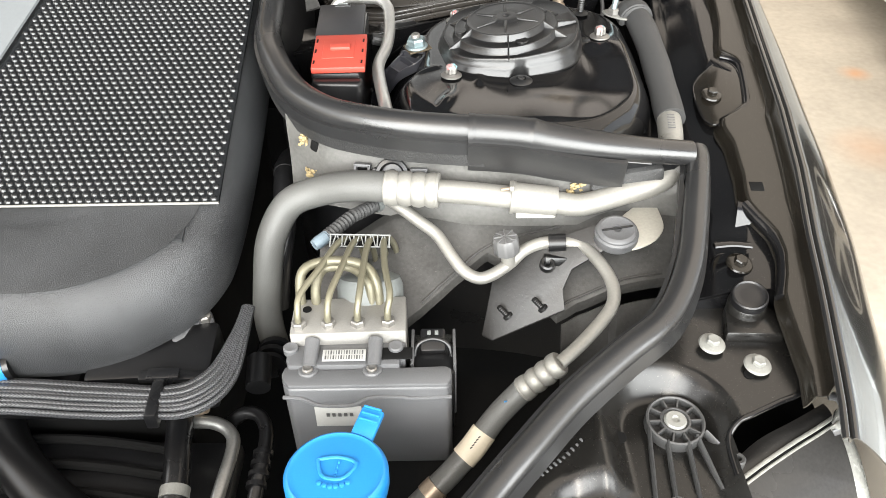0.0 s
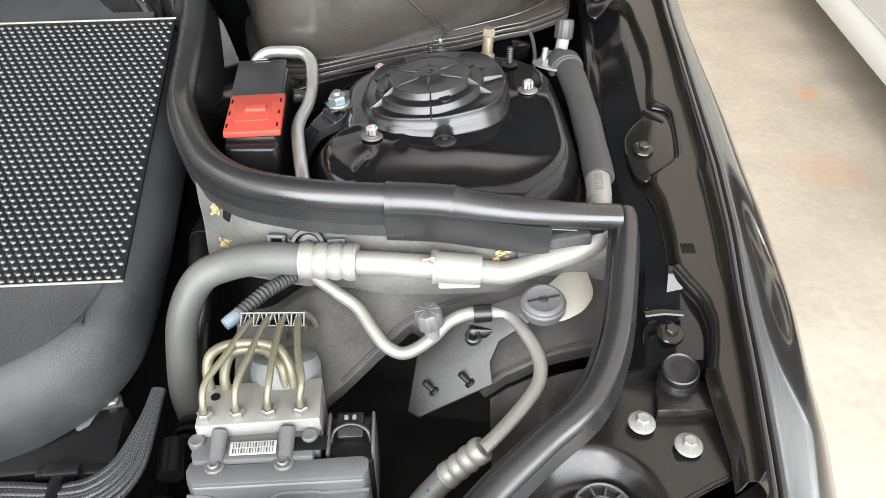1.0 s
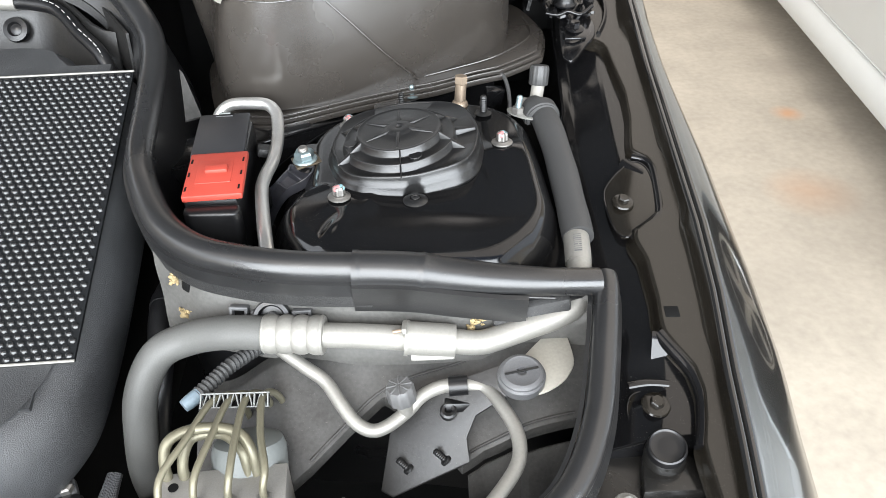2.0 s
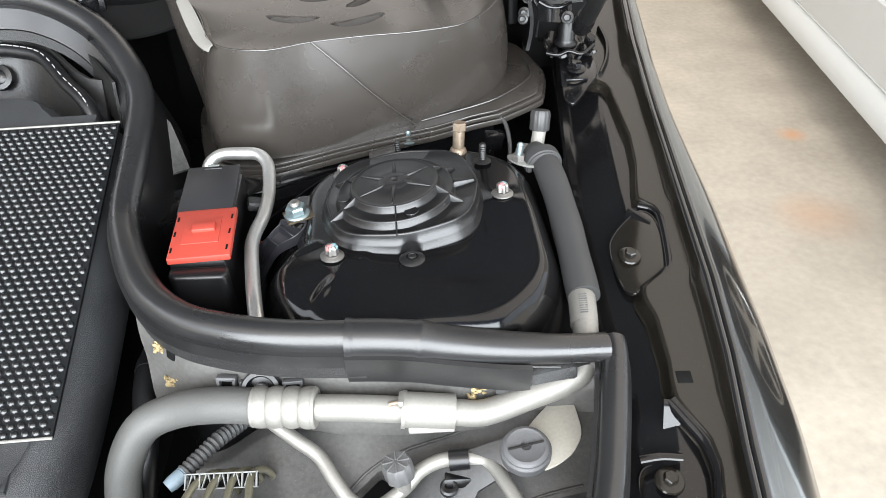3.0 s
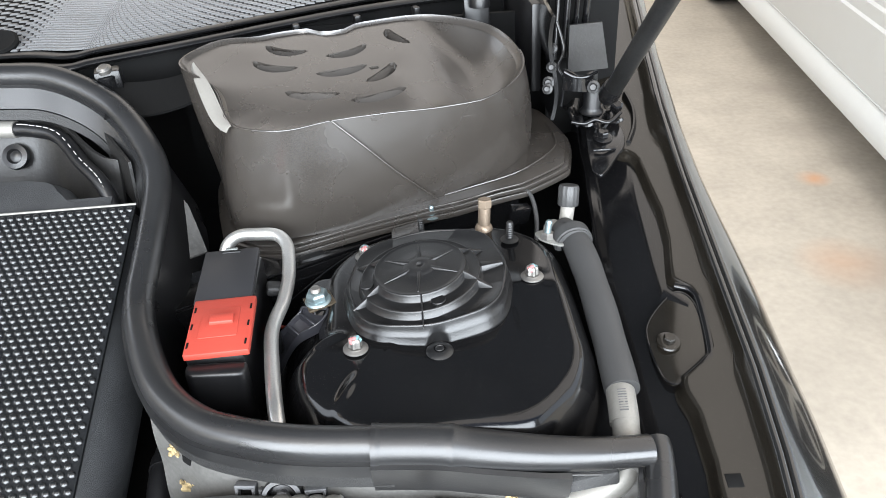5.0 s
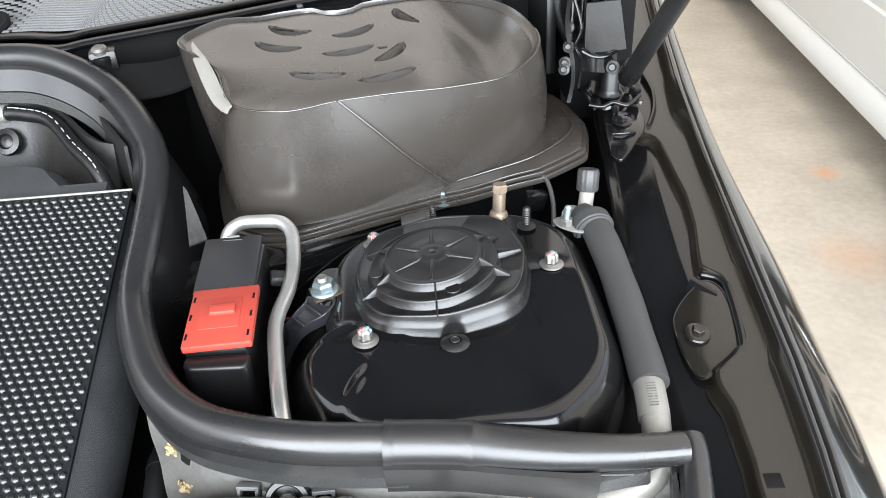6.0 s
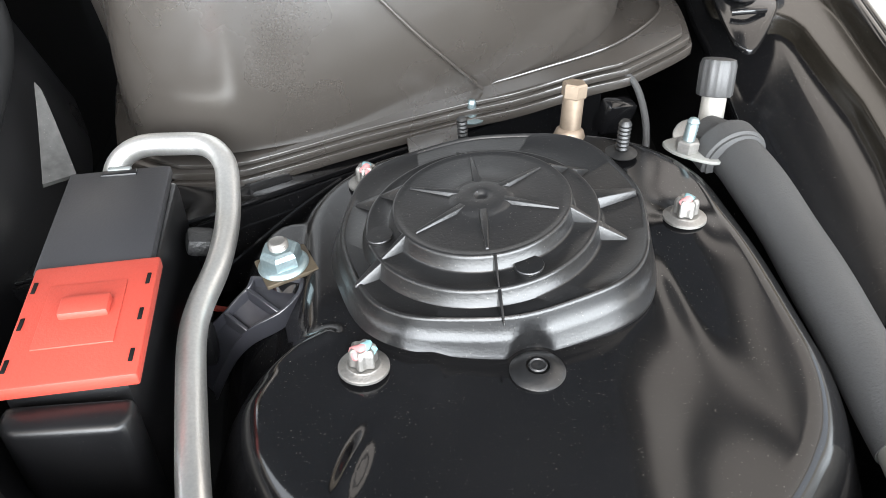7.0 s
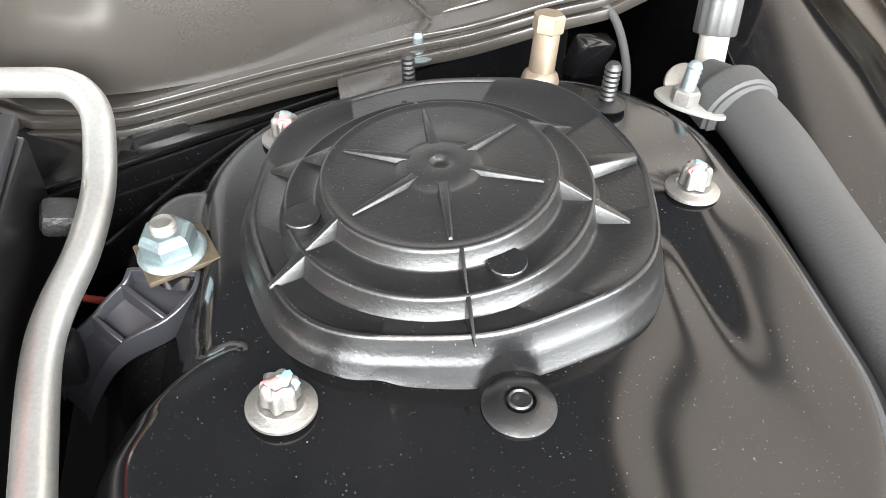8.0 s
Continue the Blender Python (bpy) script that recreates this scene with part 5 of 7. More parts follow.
for x in (-0.101, -0.052):
    part("screw_seat", moved(lathe(((0.0075, 0), (0.0075, 0.0030), (0.0065, 0.0040), (0.0030, 0.0040)), 24), Matrix.Translation((x, 0.3965, 0.6925))), ECU, abs_unit)
    part("lid_screw", moved(lathe(((0.0042, 0), (0.0042, 0.0022), (0.003, 0.0030), (0.0015, 0.0025)), 20), Matrix.Translation((x, 0.3955, 0.6960))), ZINC, abs_unit)
part("shelf", box(0.086, 0.021, 0.010, 0.002, (-0.074, 0.4085, 0.6885)), ECU, abs_unit)
# black patch on the shelf in place of the recess's shade
part("shelf_recess", box(0.026, 0.012, 0.0012, 0.0004, (-0.0345, 0.409, 0.6982)), DEEP, abs_unit, "moulded recess drawn as a black patch")
for x in (-0.116, -0.0345):
    part("shelf_lug", moved(lathe(((0.0060, 0), (0.0060, 0.0050), (0.0048, 0.0060), (0.0020, 0.0056)), 20), Matrix.Translation((x, 0.4150, 0.6960))), ECU, abs_unit)
part("code_label", box(0.033, 0.0105, 0.0006, 0.0002, (-0.0735, 0.4045, 0.7022), (8, 0, 0)), LABEL, abs_unit, "white bar code label")
for row in range(2):
    for k in range(15):
        part("code_bar", box(0.0005 + 0.0006 * ((k * 7 + row) % 3 == 0), 0.0036, 0.0003, 0, (-0.0875 + 0.0020 * k, 0.4022 + 0.0046 * row, 0.7026 + 0.0006 * row), (8, 0, 0)), INK, abs_unit)
part("paper_tag", box(0.036, 0.0006, 0.022, 0.0002, (-0.079, 0.3792, 0.650), (-2, 0, 0)), LABEL, abs_unit, "white paper tag")
for k in range(5):
    part("print_bar", box(0.0026, 0.0004, 0.0036, 0, (-0.087 + 0.0045 * k, 0.3786, 0.662)), INK, abs_unit)
plug = thing("unit_connector", (-0.006, 0.42, 0.62), "black multi-pin connector with a locking lever", "connector")
part("shell", box(0.034, 0.044, 0.070, 0.003, (-0.006, 0.422, 0.615)), SMOOTH, plug)
part("hood", box(0.020, 0.020, 0.012, 0.002, (-0.006, 0.432, 0.683), (20, 0, 0)), SMOOTH, plug)
part("lever", tube([(-0.021, 0.412, 0.672), (-0.019, 0.424, 0.690), (-0.006, 0.428, 0.695), (0.007, 0.424, 0.690), (0.009, 0.412, 0.672)], 0.0022, 10, 5), SMOOTH, plug)
for x in (-0.022, 0.011):
    part("side_rib", box(0.0025, 0.038, 0.060, 0.0008, (x, 0.423, 0.632)), ECU, plug)
for x in (-0.009, -0.003):
    part("lock_mark", box(0.003, 0.004, 0.001, 0.0003, (x, 0.4335, 0.6955), (20, 0, 0)), PUMP, plug)
conduit = thing("corrugated_conduit", (-0.08, 0.53, 0.70), "grey corrugated cable conduit with pale blue collar", "conduit")
part("tube", tube(straight((-0.056, 0.566, 0.728), (-0.076, 0.538, 0.735), 40) + straight((-0.0765, 0.5373, 0.7350), (-0.096, 0.511, 0.7335), 40), 0.0056, 16, raw=True, rf=lambda u: 1.0 + 0.13 * math.sin(2 * math.pi * 17 * u)), SLEEVE, conduit)
part("end_fitting", tube([(-0.044, 0.577, 0.727), (-0.057, 0.565, 0.728)], 0.0072, 16, 3), PUMP, conduit)
part("blue_collar", tube([(-0.0945, 0.513, 0.7335), (-0.105, 0.5035, 0.7310)], 0.0056, 16, 3, rf=lambda u: 1.0 if u < 0.8 else 0.86), DULLBLUE, conduit, "dull blue plastic collar")

# ---- washer bottle ----
washer = thing("washer_filler_cap", (-0.0705, 0.302, 0.640), "bright blue washer filler cap with tab and pictogram", "filler cap")
m = pose(-0.0705, 0.3045, 0.690, -4, 0, 0)
part("lid", moved(lathe(((0.0345, -0.010), (0.0352, -0.006), (0.0352, 0.0045), (0.0335, 0.0075), (0.0320, 0.0082), (0.0300, 0.0072), (0.0280, 0.0074), (0.010, 0.0078), (0.001, 0.0078)), 72), m), BLUE, washer)
part("pull_tab", box(0.017, 0.026, 0.005, 0.0015, (-0.0525, 0.3445, 0.6915), (10, 0, -20)), BLUE, washer)
for k in range(3):
    part("tab_ridge", box(0.0135, 0.0016, 0.0016, 0.0004, (-0.0515 + 0.0014 * k, 0.3465 + 0.0046 * k, 0.6968 + 0.0008 * k), (10, 0, -20)), BLUE, washer)
part("pictogram", moved(tube([(-0.0115, 0.0085, 0.0080), (-0.0070, -0.0020, 0.0080), (0, -0.0042, 0.0080), (0.0070, -0.0020, 0.0080), (0.0115, 0.0085, 0.0080), (0, 0.0115, 0.0080), (-0.0115, 0.0085, 0.0080)], 0.0012, 8, 3), m @ pose(-0.001, -0.003, 0.0006, 0, 0, -8) @ Matrix.Diagonal((1.15, 1.15, 1.0, 1.0))), BLUE, washer)
for k in range(4):
    part("spray_dash", moved(box(0.0014, 0.0026, 0.0016, 0.0003, (0.0008, -0.006 + 0.0042 * k, 0.0074)), m @ pose(0, 0, 0, 0, 0, -8)), BLUE, washer)
for k in range(6):
    part("water_drop", moved(lathe(((0.0019, 0), (0.0018, 0.0014), (0.001, 0.0018)), 12), m @ Matrix.Translation((-0.0100 + 0.0038 * k, -0.0105 - 0.0030 * math.sin(k * 0.63), 0.0074))), BLUE, washer)
part("neck", moved(lathe(((0.030, -0.10), (0.030, -0.008)), 40), m), SMOOTH, washer, "black filler neck")

# ---- positive terminal box ----
term = thing("terminal_box", (-0.094, 0.70, 0.70), "black jump-start terminal box with a red lid", "terminal box")


def term_z(y):
    return 0.8185 + 0.065 * (y - 0.655)


def sloped(bm):
    for v in bm.verts:
        v.co.z += term_z(v.co.y) - 0.8185
    return bm


part("base", sloped(box(0.046, 0.128, 0.090, 0.004, (-0.0945, 0.722, 0.722))), SMOOTH, term)
part("rear_lid", sloped(box(0.0475, 0.072, 0.006, 0.0015, (-0.0965, 0.7515, 0.8130), (0, 0, 1.5))), material("matt_lid_plastic", (0.022, 0.022, 0.024), 0.42, vary=0.15, grain=900, bump=0.1), term, "matt black rear lid")
part("red_lid", sloped(box(0.0500, 0.064, 0.0060, 0.0012, (-0.0920, 0.6860, 0.8140), (0, 0, 1.5))), RED, term, "red plastic flap")
part("grip", sloped(box(0.019, 0.0100, 0.0042, 0.0012, (-0.0915, 0.6900, 0.8195), (0, 0, 1.5))), RED, term)
part("raised_field", sloped(box(0.030, 0.034, 0.0010, 0.0004, (-0.0930, 0.6880, 0.8196), (0, 0, 1.5))), RED, term)
# slots drawn as black bars on the lid, shade put in the colour
for x in (-0.1145, -0.0700):
    for y in (0.664, 0.685, 0.705):
        part("slot", sloped(box(0.0016, 0.0062, 0.0007, 0.0002, (x - 0.0012 * (y - 0.68) / 0.02 * 0.3, y, 0.8197))), DEEP, term)
part("hinge_clip", sloped(box(0.017, 0.004, 0.003, 0.0008, (-0.0975, 0.7835, 0.8170))), SMOOTH, term)
part("hinge_pin", sloped(box(0.011, 0.0028, 0.0028, 0.0008, (-0.0975, 0.7860, 0.8180))), PUMP, term)
part("front_shell", prism([(-0.1155, 0.655), (-0.0685, 0.653), (-0.0680, 0.643), (-0.072, 0.638), (-0.110, 0.640), (-0.1155, 0.645)], 0.700, 0.8110, 0.004, 3), SMOOTH, term, "glossy black front cover")
part("side_lug", box(0.014, 0.014, 0.010, 0.003, (-0.063, 0.760, 0.795), (0, 15, 10)), GRIP, term)
part("side_lug", box(0.012, 0.012, 0.020, 0.003, (-0.060, 0.715, 0.765)), SMOOTH, term)

metal_pipe = thing("metal_pipe", (-0.05, 0.70, 0.70), "bent bare aluminium pipe beside the terminal box", "pipe")
part("tube", tube([(-0.114, 0.812, 0.800), (-0.110, 0.820, 0.812), (-0.098, 0.824, 0.819), (-0.078, 0.8215, 0.8205), (-0.062, 0.818, 0.820), (-0.0525, 0.806, 0.8165), (-0.0500, 0.790, 0.810), (-0.0495, 0.768, 0.803), (-0.0515, 0.740, 0.800), (-0.0565, 0.715, 0.798), (-0.0575, 0.695, 0.797), (-0.0530, 0.660, 0.797), (-0.0450, 0.610, 0.796), (-0.0400, 0.585, 0.780)], 0.0060, 18, 6), material("polished_tube", (0.72, 0.71, 0.68), 0.36, 0.9, vary=0.15, grain=700, bump=0.12), metal_pipe)
harness = thing("wiring_connector", (-0.06, 0.80, 0.76), "black wiring connector with a red wire", "connector")
part("plug", tube([(-0.090, 0.800, 0.775), (-0.050, 0.823, 0.781), (-0.025, 0.836, 0.782)], 0.0085, 12, 4, oval=(1, 0.8)), SMOOTH, harness)
for k in range(3):
    part("ridge", tube([(-0.060 + 0.008 * k, 0.806 + 0.004 * k, 0.785), (-0.064 + 0.008 * k, 0.826 + 0.004 * k, 0.785)], 0.0030, 8, 2), SMOOTH, harness)
part("red_wire", tube([(-0.086, 0.798, 0.784), (-0.094, 0.790, 0.775), (-0.080, 0.770, 0.757), (-0.045, 0.762, 0.750)], 0.0016, 8, 6), RED, harness, "red wire")
part("black_wire", tube([(-0.100, 0.800, 0.780), (-0.104, 0.780, 0.760), (-0.070, 0.745, 0.745), (-0.045, 0.72, 0.73)], 0.0045, 10, 6), SMOOTH, harness)
cross = thing("cross_rail", (0.0, 0.86, 0.74), "black painted cross rail below the air duct", "car panel")
def rail_line(u):
    return Vector((-0.15 + 0.33 * u, 0.754 + 0.165 * u, 0.790))


part("rail", sheet(24, 8, lambda u, v: rail_line(u) + Vector((0, 0.055 * v, -0.004 * math.sin(math.pi * v))), 0.002), PAINT, cross)
part("rail_face", sheet(24, 6, lambda u, v: rail_line(u) + Vector((0, -0.003 - 0.004 * v, -0.001 - 0.045 * v)), 0.002), PAINT, cross)
part("rail_edge", tube([rail_line(0.05), rail_line(0.35), rail_line(0.65), rail_line(0.98)], 0.0012, 8, 6), PAINT, cross, "bright folded edge")
part("lower_edge", tube([rail_line(0.05) + Vector((0, -0.006, -0.011)), rail_line(0.42) + Vector((0, -0.006, -0.011))], 0.0012, 8, 4), PAINT, cross)
# near-black slabs behind and under the duct, shade put in their colour
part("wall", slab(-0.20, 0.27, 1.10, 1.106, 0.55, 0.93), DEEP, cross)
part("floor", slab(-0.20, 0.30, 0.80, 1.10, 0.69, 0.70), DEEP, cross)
part("bracket", prism([(0.044, 0.842), (0.076, 0.855), (0.074, 0.836), (0.064, 0.830), (0.057, 0.829), (0.055, 0.819), (0.044, 0.819)], 0.7995, 0.8020, 0.0008), DUCT, cross, "brown pressed tab")
part("bracket_fold", prism([(0.044, 0.8195), (0.055, 0.8195), (0.055, 0.8175), (0.044, 0.8175)], 0.790, 0.8015, 0.0006), DUCT, cross)
part("bent_tab", box(0.022, 0.012, 0.022, 0.003, (0.170, 0.862, 0.785), (12, 10, 20)), PAINT, cross)
single("thin_cable", tube([(0.175, 0.880, 0.82), (0.186, 0.868, 0.812), (0.189, 0.850, 0.795), (0.186, 0.835, 0.775)], 0.0022, 10, 6), SLEEVE, "thin grey cable under the air duct", "cable")

# ---- air duct ----
duct = thing("air_duct", (0.05, 0.93, 0.80), "brown-grey plastic cabin air intake duct with crescent vents", "air duct")
FOOT = [(-0.128, 0.920), (-0.108, 0.862), (-0.060, 0.840), (0.000, 0.850), (0.050, 0.866), (0.100, 0.880), (0.160, 0.905), (0.196, 0.950), (0.206, 1.00), (0.190, 1.05), (0.120, 1.075), (0.0, 1.07), (-0.09, 1.04), (-0.125, 0.96)]
CROWN = [(-0.113, 0.912), (-0.092, 0.856), (-0.045, 0.834), (0.000, 0.848), (0.050, 0.856), (0.100, 0.860), (0.150, 0.876), (0.185, 0.920), (0.188, 0.966), (0.164, 1.022), (0.100, 1.056), (0.020, 1.048), (-0.085, 1.032), (-0.156, 0.972)]
foot = spline([(x, y, 0) for x, y in FOOT], 8, True)
crown = spline([(x, y, 0) for x, y in CROWN], 8, True)
for q in crown:
    if q.y > 1.0:  # notch in the far edge
        q.y -= 0.013 * math.exp(-((q.x + 0.005) / 0.021) ** 4)


def crown_z(p):
    z = 0.917 + 0.16 * max(0.0, p.y - 0.87)
    return z + 0.010 * smooth01((-0.08 - p.x) / 0.05)


rings = []
for k in range(13):
    w = k / 12
    ring = []
    for a, b in zip(foot, crown):
        q = a.lerp(b, w)
        bulge = 0.004 * math.sin(math.pi * w)
        c = Vector((0.04, 0.95, 0))
        q = q + (q - c).normalized() * bulge
        z0 = 0.8025 + 0.09 * max(0.0, a.x)
        ring.append(Vector((q.x, q.y, z0 + (crown_z(b) - z0) * w)))
    rings.append(ring)
inner = []
for w, s, dz in ((0.0, 0.991, 0.0004), (0.3, 0.984, -0.002), (1.0, 0.950, -0.006)):
    inner.append([Vector((0.04 + (b.x - 0.04) * s, 0.95 + (b.y - 0.95) * s, crown_z(b) + dz)) for b in crown])
part("body", loft(rings + inner, True, False), DUCT, duct)


def tray_z(x, y):
    """Floor of the intake: a gentle slope with the vents, sinking into a bowl towards the fender."""
    return 0.9275 + 0.17 * (y - 0.95) - 0.040 * smooth01((x - 0.062) / 0.100) + 0.006 * smooth01((-0.08 - x) / 0.05)


def tray_point(r, a):
    b = crown[a % len(crown)]
    x, y = 0.04 + (b.x - 0.04) * 0.985 * r, 0.95 + (b.y - 0.95) * 0.985 * r
    z = tray_z(x, y)
    return Vector((x, y, z + (crown_z(b) - 0.004 - z) * r ** 7))


tray_rings = [[tray_point(r, a) for a in range(len(crown))] for r in (1.0, 0.985, 0.965, 0.94, 0.91, 0.87, 0.82, 0.75, 0.66, 0.55, 0.42, 0.28, 0.14, 0.03)]
tray = part("tray", loft(tray_rings + [[v - Vector((0, 0, 0.010)) for v in r] for r in reversed(tray_rings)] + tray_rings[:1], True, False), DUCT, duct)


def crescent(x, y, length, bend, turn):
    top, low = [], []
    for k in range(13):
        t = -1 + k / 6
        w = 0.0062 * (1 - t * t) ** 0.45 + 0.0008
        top.append(Vector((t * length / 2, bend * t * t + w, 0)))
        low.append(Vector((t * length / 2, bend * t * t - w, 0)))
    m = pose(0, 0, 0, 0, 0, turn)
    return [(p.x + x, p.y + y) for p in (m @ q for q in low + top[::-1])]


VENTS = ((-0.064, 0.963, 0.050, 0.007, -20), (-0.055, 0.995, 0.048, 0.008, -20), (0.014, 0.984, 0.046, 0.007, 24), (0.008, 0.946, 0.052, 0.006, 12), (0.050, 0.938, 0.044, 0.005, 50), (-0.022, 0.905, 0.054, 0.006, -10), (0.045, 0.895, 0.056, 0.006, 18), (0.061, 1.012, 0.038, 0.006, -50))
for v in VENTS:
    turn = radians(v[4])
    def scoop(x, y, v=v, turn=turn):
        k = -(x - v[0]) * math.sin(turn) + (y - v[1]) * math.cos(turn)
        t = ((x - v[0]) * math.cos(turn) + (y - v[1]) * math.sin(turn)) / (v[2] / 2)
        return tray_z(x, y) - 0.0006 - 1.0 * (0.0070 - k + v[3] * t * t)
    part("vent_scoop", prism(crescent(*v), -0.002, 0.0, 0, f=scoop), DUCT, duct, "sloped floor of a vent")
cutters = []
for v in VENTS:
    cutters.append(prism(crescent(*v), -0.024, 0.03, 0, f=tray_z))
cut_ob = mesh_object("cutter", merge(*cutters), DUCT, 0)
mod = tray.modifiers.new("vents", "BOOLEAN")
mod.operation, mod.object, mod.solver = "DIFFERENCE", cut_ob, "EXACT"
bpy.context.view_layer.update()
cut_mesh = bpy.data.meshes.new_from_object(tray.evaluated_get(bpy.context.evaluated_depsgraph_get()))
tray.modifiers.clear()
tray.data = cut_mesh
cut_mesh.set_sharp_from_angle(angle=radians(25))
bpy.data.objects.remove(cut_ob)
seam_pts = [(0.000, 0.8480, 0.9185), (0.028, 0.8520, 0.888), (0.056, 0.8600, 0.855), (0.086, 0.8730, 0.822), (0.093, 0.8765, 0.814)]
# bead added so that the crisp rim shows a bright edge line
part("rim_bead", tube([Vector((b.x, b.y - 0.0004, crown_z(b) + 0.0002)) for b in crown[:8 * 8]], 0.0008, 8, raw=True), DUCT, duct, "thin bead added to catch light along the rim")
part("seam", tube([(x, y - 0.0040, z) for x, y, z in seam_pts], 0.0010, 8, 6), DUCT, duct, "raised diagonal seam")
LIP = [(-0.132, 0.92), (-0.116, 0.860), (-0.085, 0.838), (-0.045, 0.834), (0.019, 0.850), (0.083, 0.862), (0.135, 0.866), (0.182, 0.869), (0.228, 0.896), (0.239, 0.96), (0.222, 1.05), (0.12, 1.09), (-0.1, 1.08), (-0.145, 0.99)]
LIP[7:9] = [(0.178, 0.872), (0.226, 0.900)]
lip_ring = spline([(a[0] + (b[0] - a[0]) * k, a[1] + (b[1] - a[1]) * k, 0) for a, b in zip(LIP, LIP[1:] + LIP[:1]) for k in (0.14, 0.86)], 4, True)
for z0, z1, grow in ((-0.0026, 0.0, 0.0), (-0.0078, -0.0034, 0.0040), (-0.0150, -0.0088, 0.0060)):
    part("flange", prism([(q.x + (q.x - 0.05) * grow / 0.15, q.y + (q.y - 0.95) * grow / 0.15) for q in lip_ring], z0, z1, 0.0008, 2, lambda x, y: 0.8035 + 0.005 * smooth01((x - 0.10) / 0.06) + 0.09 * max(-0.06, x)), DUCT, duct, "stepped lower flange")
part("flange_ridge", tube([(0.090, 0.878, 0.8130), (0.128, 0.886, 0.8175), (0.182, 0.8985, 0.8258), (0.2255, 0.943, 0.8300), (0.2260, 1.000, 0.8300)], 0.0009, 8, 6), DUCT, duct, "raised edge of the lower flange")
# lip outside the rim, at the near left corner; caught light is painted pale
PALE = spline([(-0.140, 0.962, 0), (-0.131, 0.944, 0), (-0.121, 0.925, 0), (-0.111, 0.902, 0), (-0.100, 0.873, 0), (-0.0905, 0.851, 0)], 6)


def pale_lip(u, v):
    q = PALE[round(u * 30)]
    wide = 0.0005 + 0.0165 * math.sin(math.pi * min(1.0, 0.12 + 0.80 * u)) ** 0.8 * (0.45 + 0.55 * u)
    return q + Vector((-0.90, -0.42, 0)) * wide * (1 - v) + Vector((0, 0, crown_z(q) + 0.0012 - 0.0060 * (1 - v) ** 2))


part("left_fairing", sheet(30, 6, pale_lip, 0.0015), LIT_CREAM, duct, "rim chamfer, the light it catches put in its colour")

# ---- scuttle behind the duct ----
cowl = thing("scuttle_panel", (-0.2, 1.05, 0.9), "black plastic scuttle panel with woven-look grille", "scuttle")
cowl_front = [(-0.60, 1.02, 0.930), (-0.36, 1.022, 0.933), (-0.284, 1.002, 0.934), (-0.258, 1.012, 0.935), (-0.181, 1.041, 0.936), (-0.074, 1.086, 0.938), (0.037, 1.125, 0.940), (0.15, 1.15, 0.94), (0.30, 1.16, 0.94)]
cf = spline(cowl_front, 6)


def cowl_edge(u):
    q = u * (len(cf) - 1)
    i = min(int(q), len(cf) - 2)
    return cf[i].lerp(cf[i + 1], q - i)


part("front_trim", tube(cowl_front, 0.0055, 12, 6, oval=(1.4, 0.7)), SMOOTH, cowl)
part("second_trim", tube([(x, y + 0.020, z + 0.006) for x, y, z in cowl_front], 0.0048, 12, 6, oval=(1.6, 0.6)), SMOOTH, cowl)
part("under_tray", sheet(40, 6, lambda u, v: cowl_edge(u) + Vector((0, 0.012 - 0.006 * v, -0.006 - 0.050 * v)), 0.003), DEEP, cowl)
part("grille_base", sheet(40, 12, lambda u, v: cowl_edge(u) + Vector((0, 0.024 + 0.30 * v, 0.004 + 0.030 * v)), 0.003), DEEP, cowl)


def grille_bar_mesh():
    """Rows of short raised bars, staggered like a weave."""
    verts, faces = [], []
    for j in range(40):
        for i in range(70):
            u, v = (i + 0.5 * (j % 2)) / 70, (j + 0.5) / 40
            p = cowl_edge(min(u * 0.92, 0.92)) + Vector((0, 0.026 + 0.28 * v, 0.0055 + 0.028 * v + 0.004 * math.sin(6 * u) ** 2))
            hx, hy, hz = 0.0056, 0.0027, 0.0018
            k = len(verts)
            for sx, sy, sz in ((-1, -1, 0), (1, -1, 0), (1, 1, 0), (-1, 1, 0), (-0.8, -0.5, 1), (0.8, -0.5, 1), (0.8, 0.5, 1), (-0.8, 0.5, 1)):
                verts.append((p.x + sx * hx, p.y + sy * hy, p.z + sz * hz))
            for q in ((4, 5, 6, 7), (0, 1, 5, 4), (1, 2, 6, 5), (2, 3, 7, 6), (3, 0, 4, 7)):
                faces.append(tuple(k + c for c in q))
    me = bpy.data.meshes.new("grille_weave")
    me.from_pydata(verts, [], faces)
    me.materials.append(material("grille_plastic", (0.13, 0.132, 0.135), 0.34, vary=0.2))
    return me


weave = new("grille_weave", grille_bar_mesh())
weave.parent, weave.matrix_parent_inverse = cowl, cowl.matrix_basis.inverted()
tagged(weave, "woven-look grille of short raised bars", kind="stuff")
part("latch_body", box(0.026, 0.020, 0.020, 0.003, (-0.236, 0.986, 0.915), (0, 0, 15)), SMOOTH, cowl)
part("latch_screw", moved(lathe(((0.0075, 0), (0.0075, 0.004), (0.005, 0.006), (0.002, 0.0055)), 20), tilt_to((-0.236, 0.981, 0.934), (0, -0.3, 1))), ZINC, cowl, "bare screw head")
part("latch_collar", moved(lathe(((0.0095, -0.012), (0.0095, 0.0), (0.007, 0.001)), 20), tilt_to((-0.236, 0.979, 0.930), (0, -0.3, 1))), SMOOTH, cowl)
part("clip_block", box(0.040, 0.014, 0.016, 0.002, (-0.298, 0.998, 0.915), (0, 0, -6)), SMOOTH, cowl)
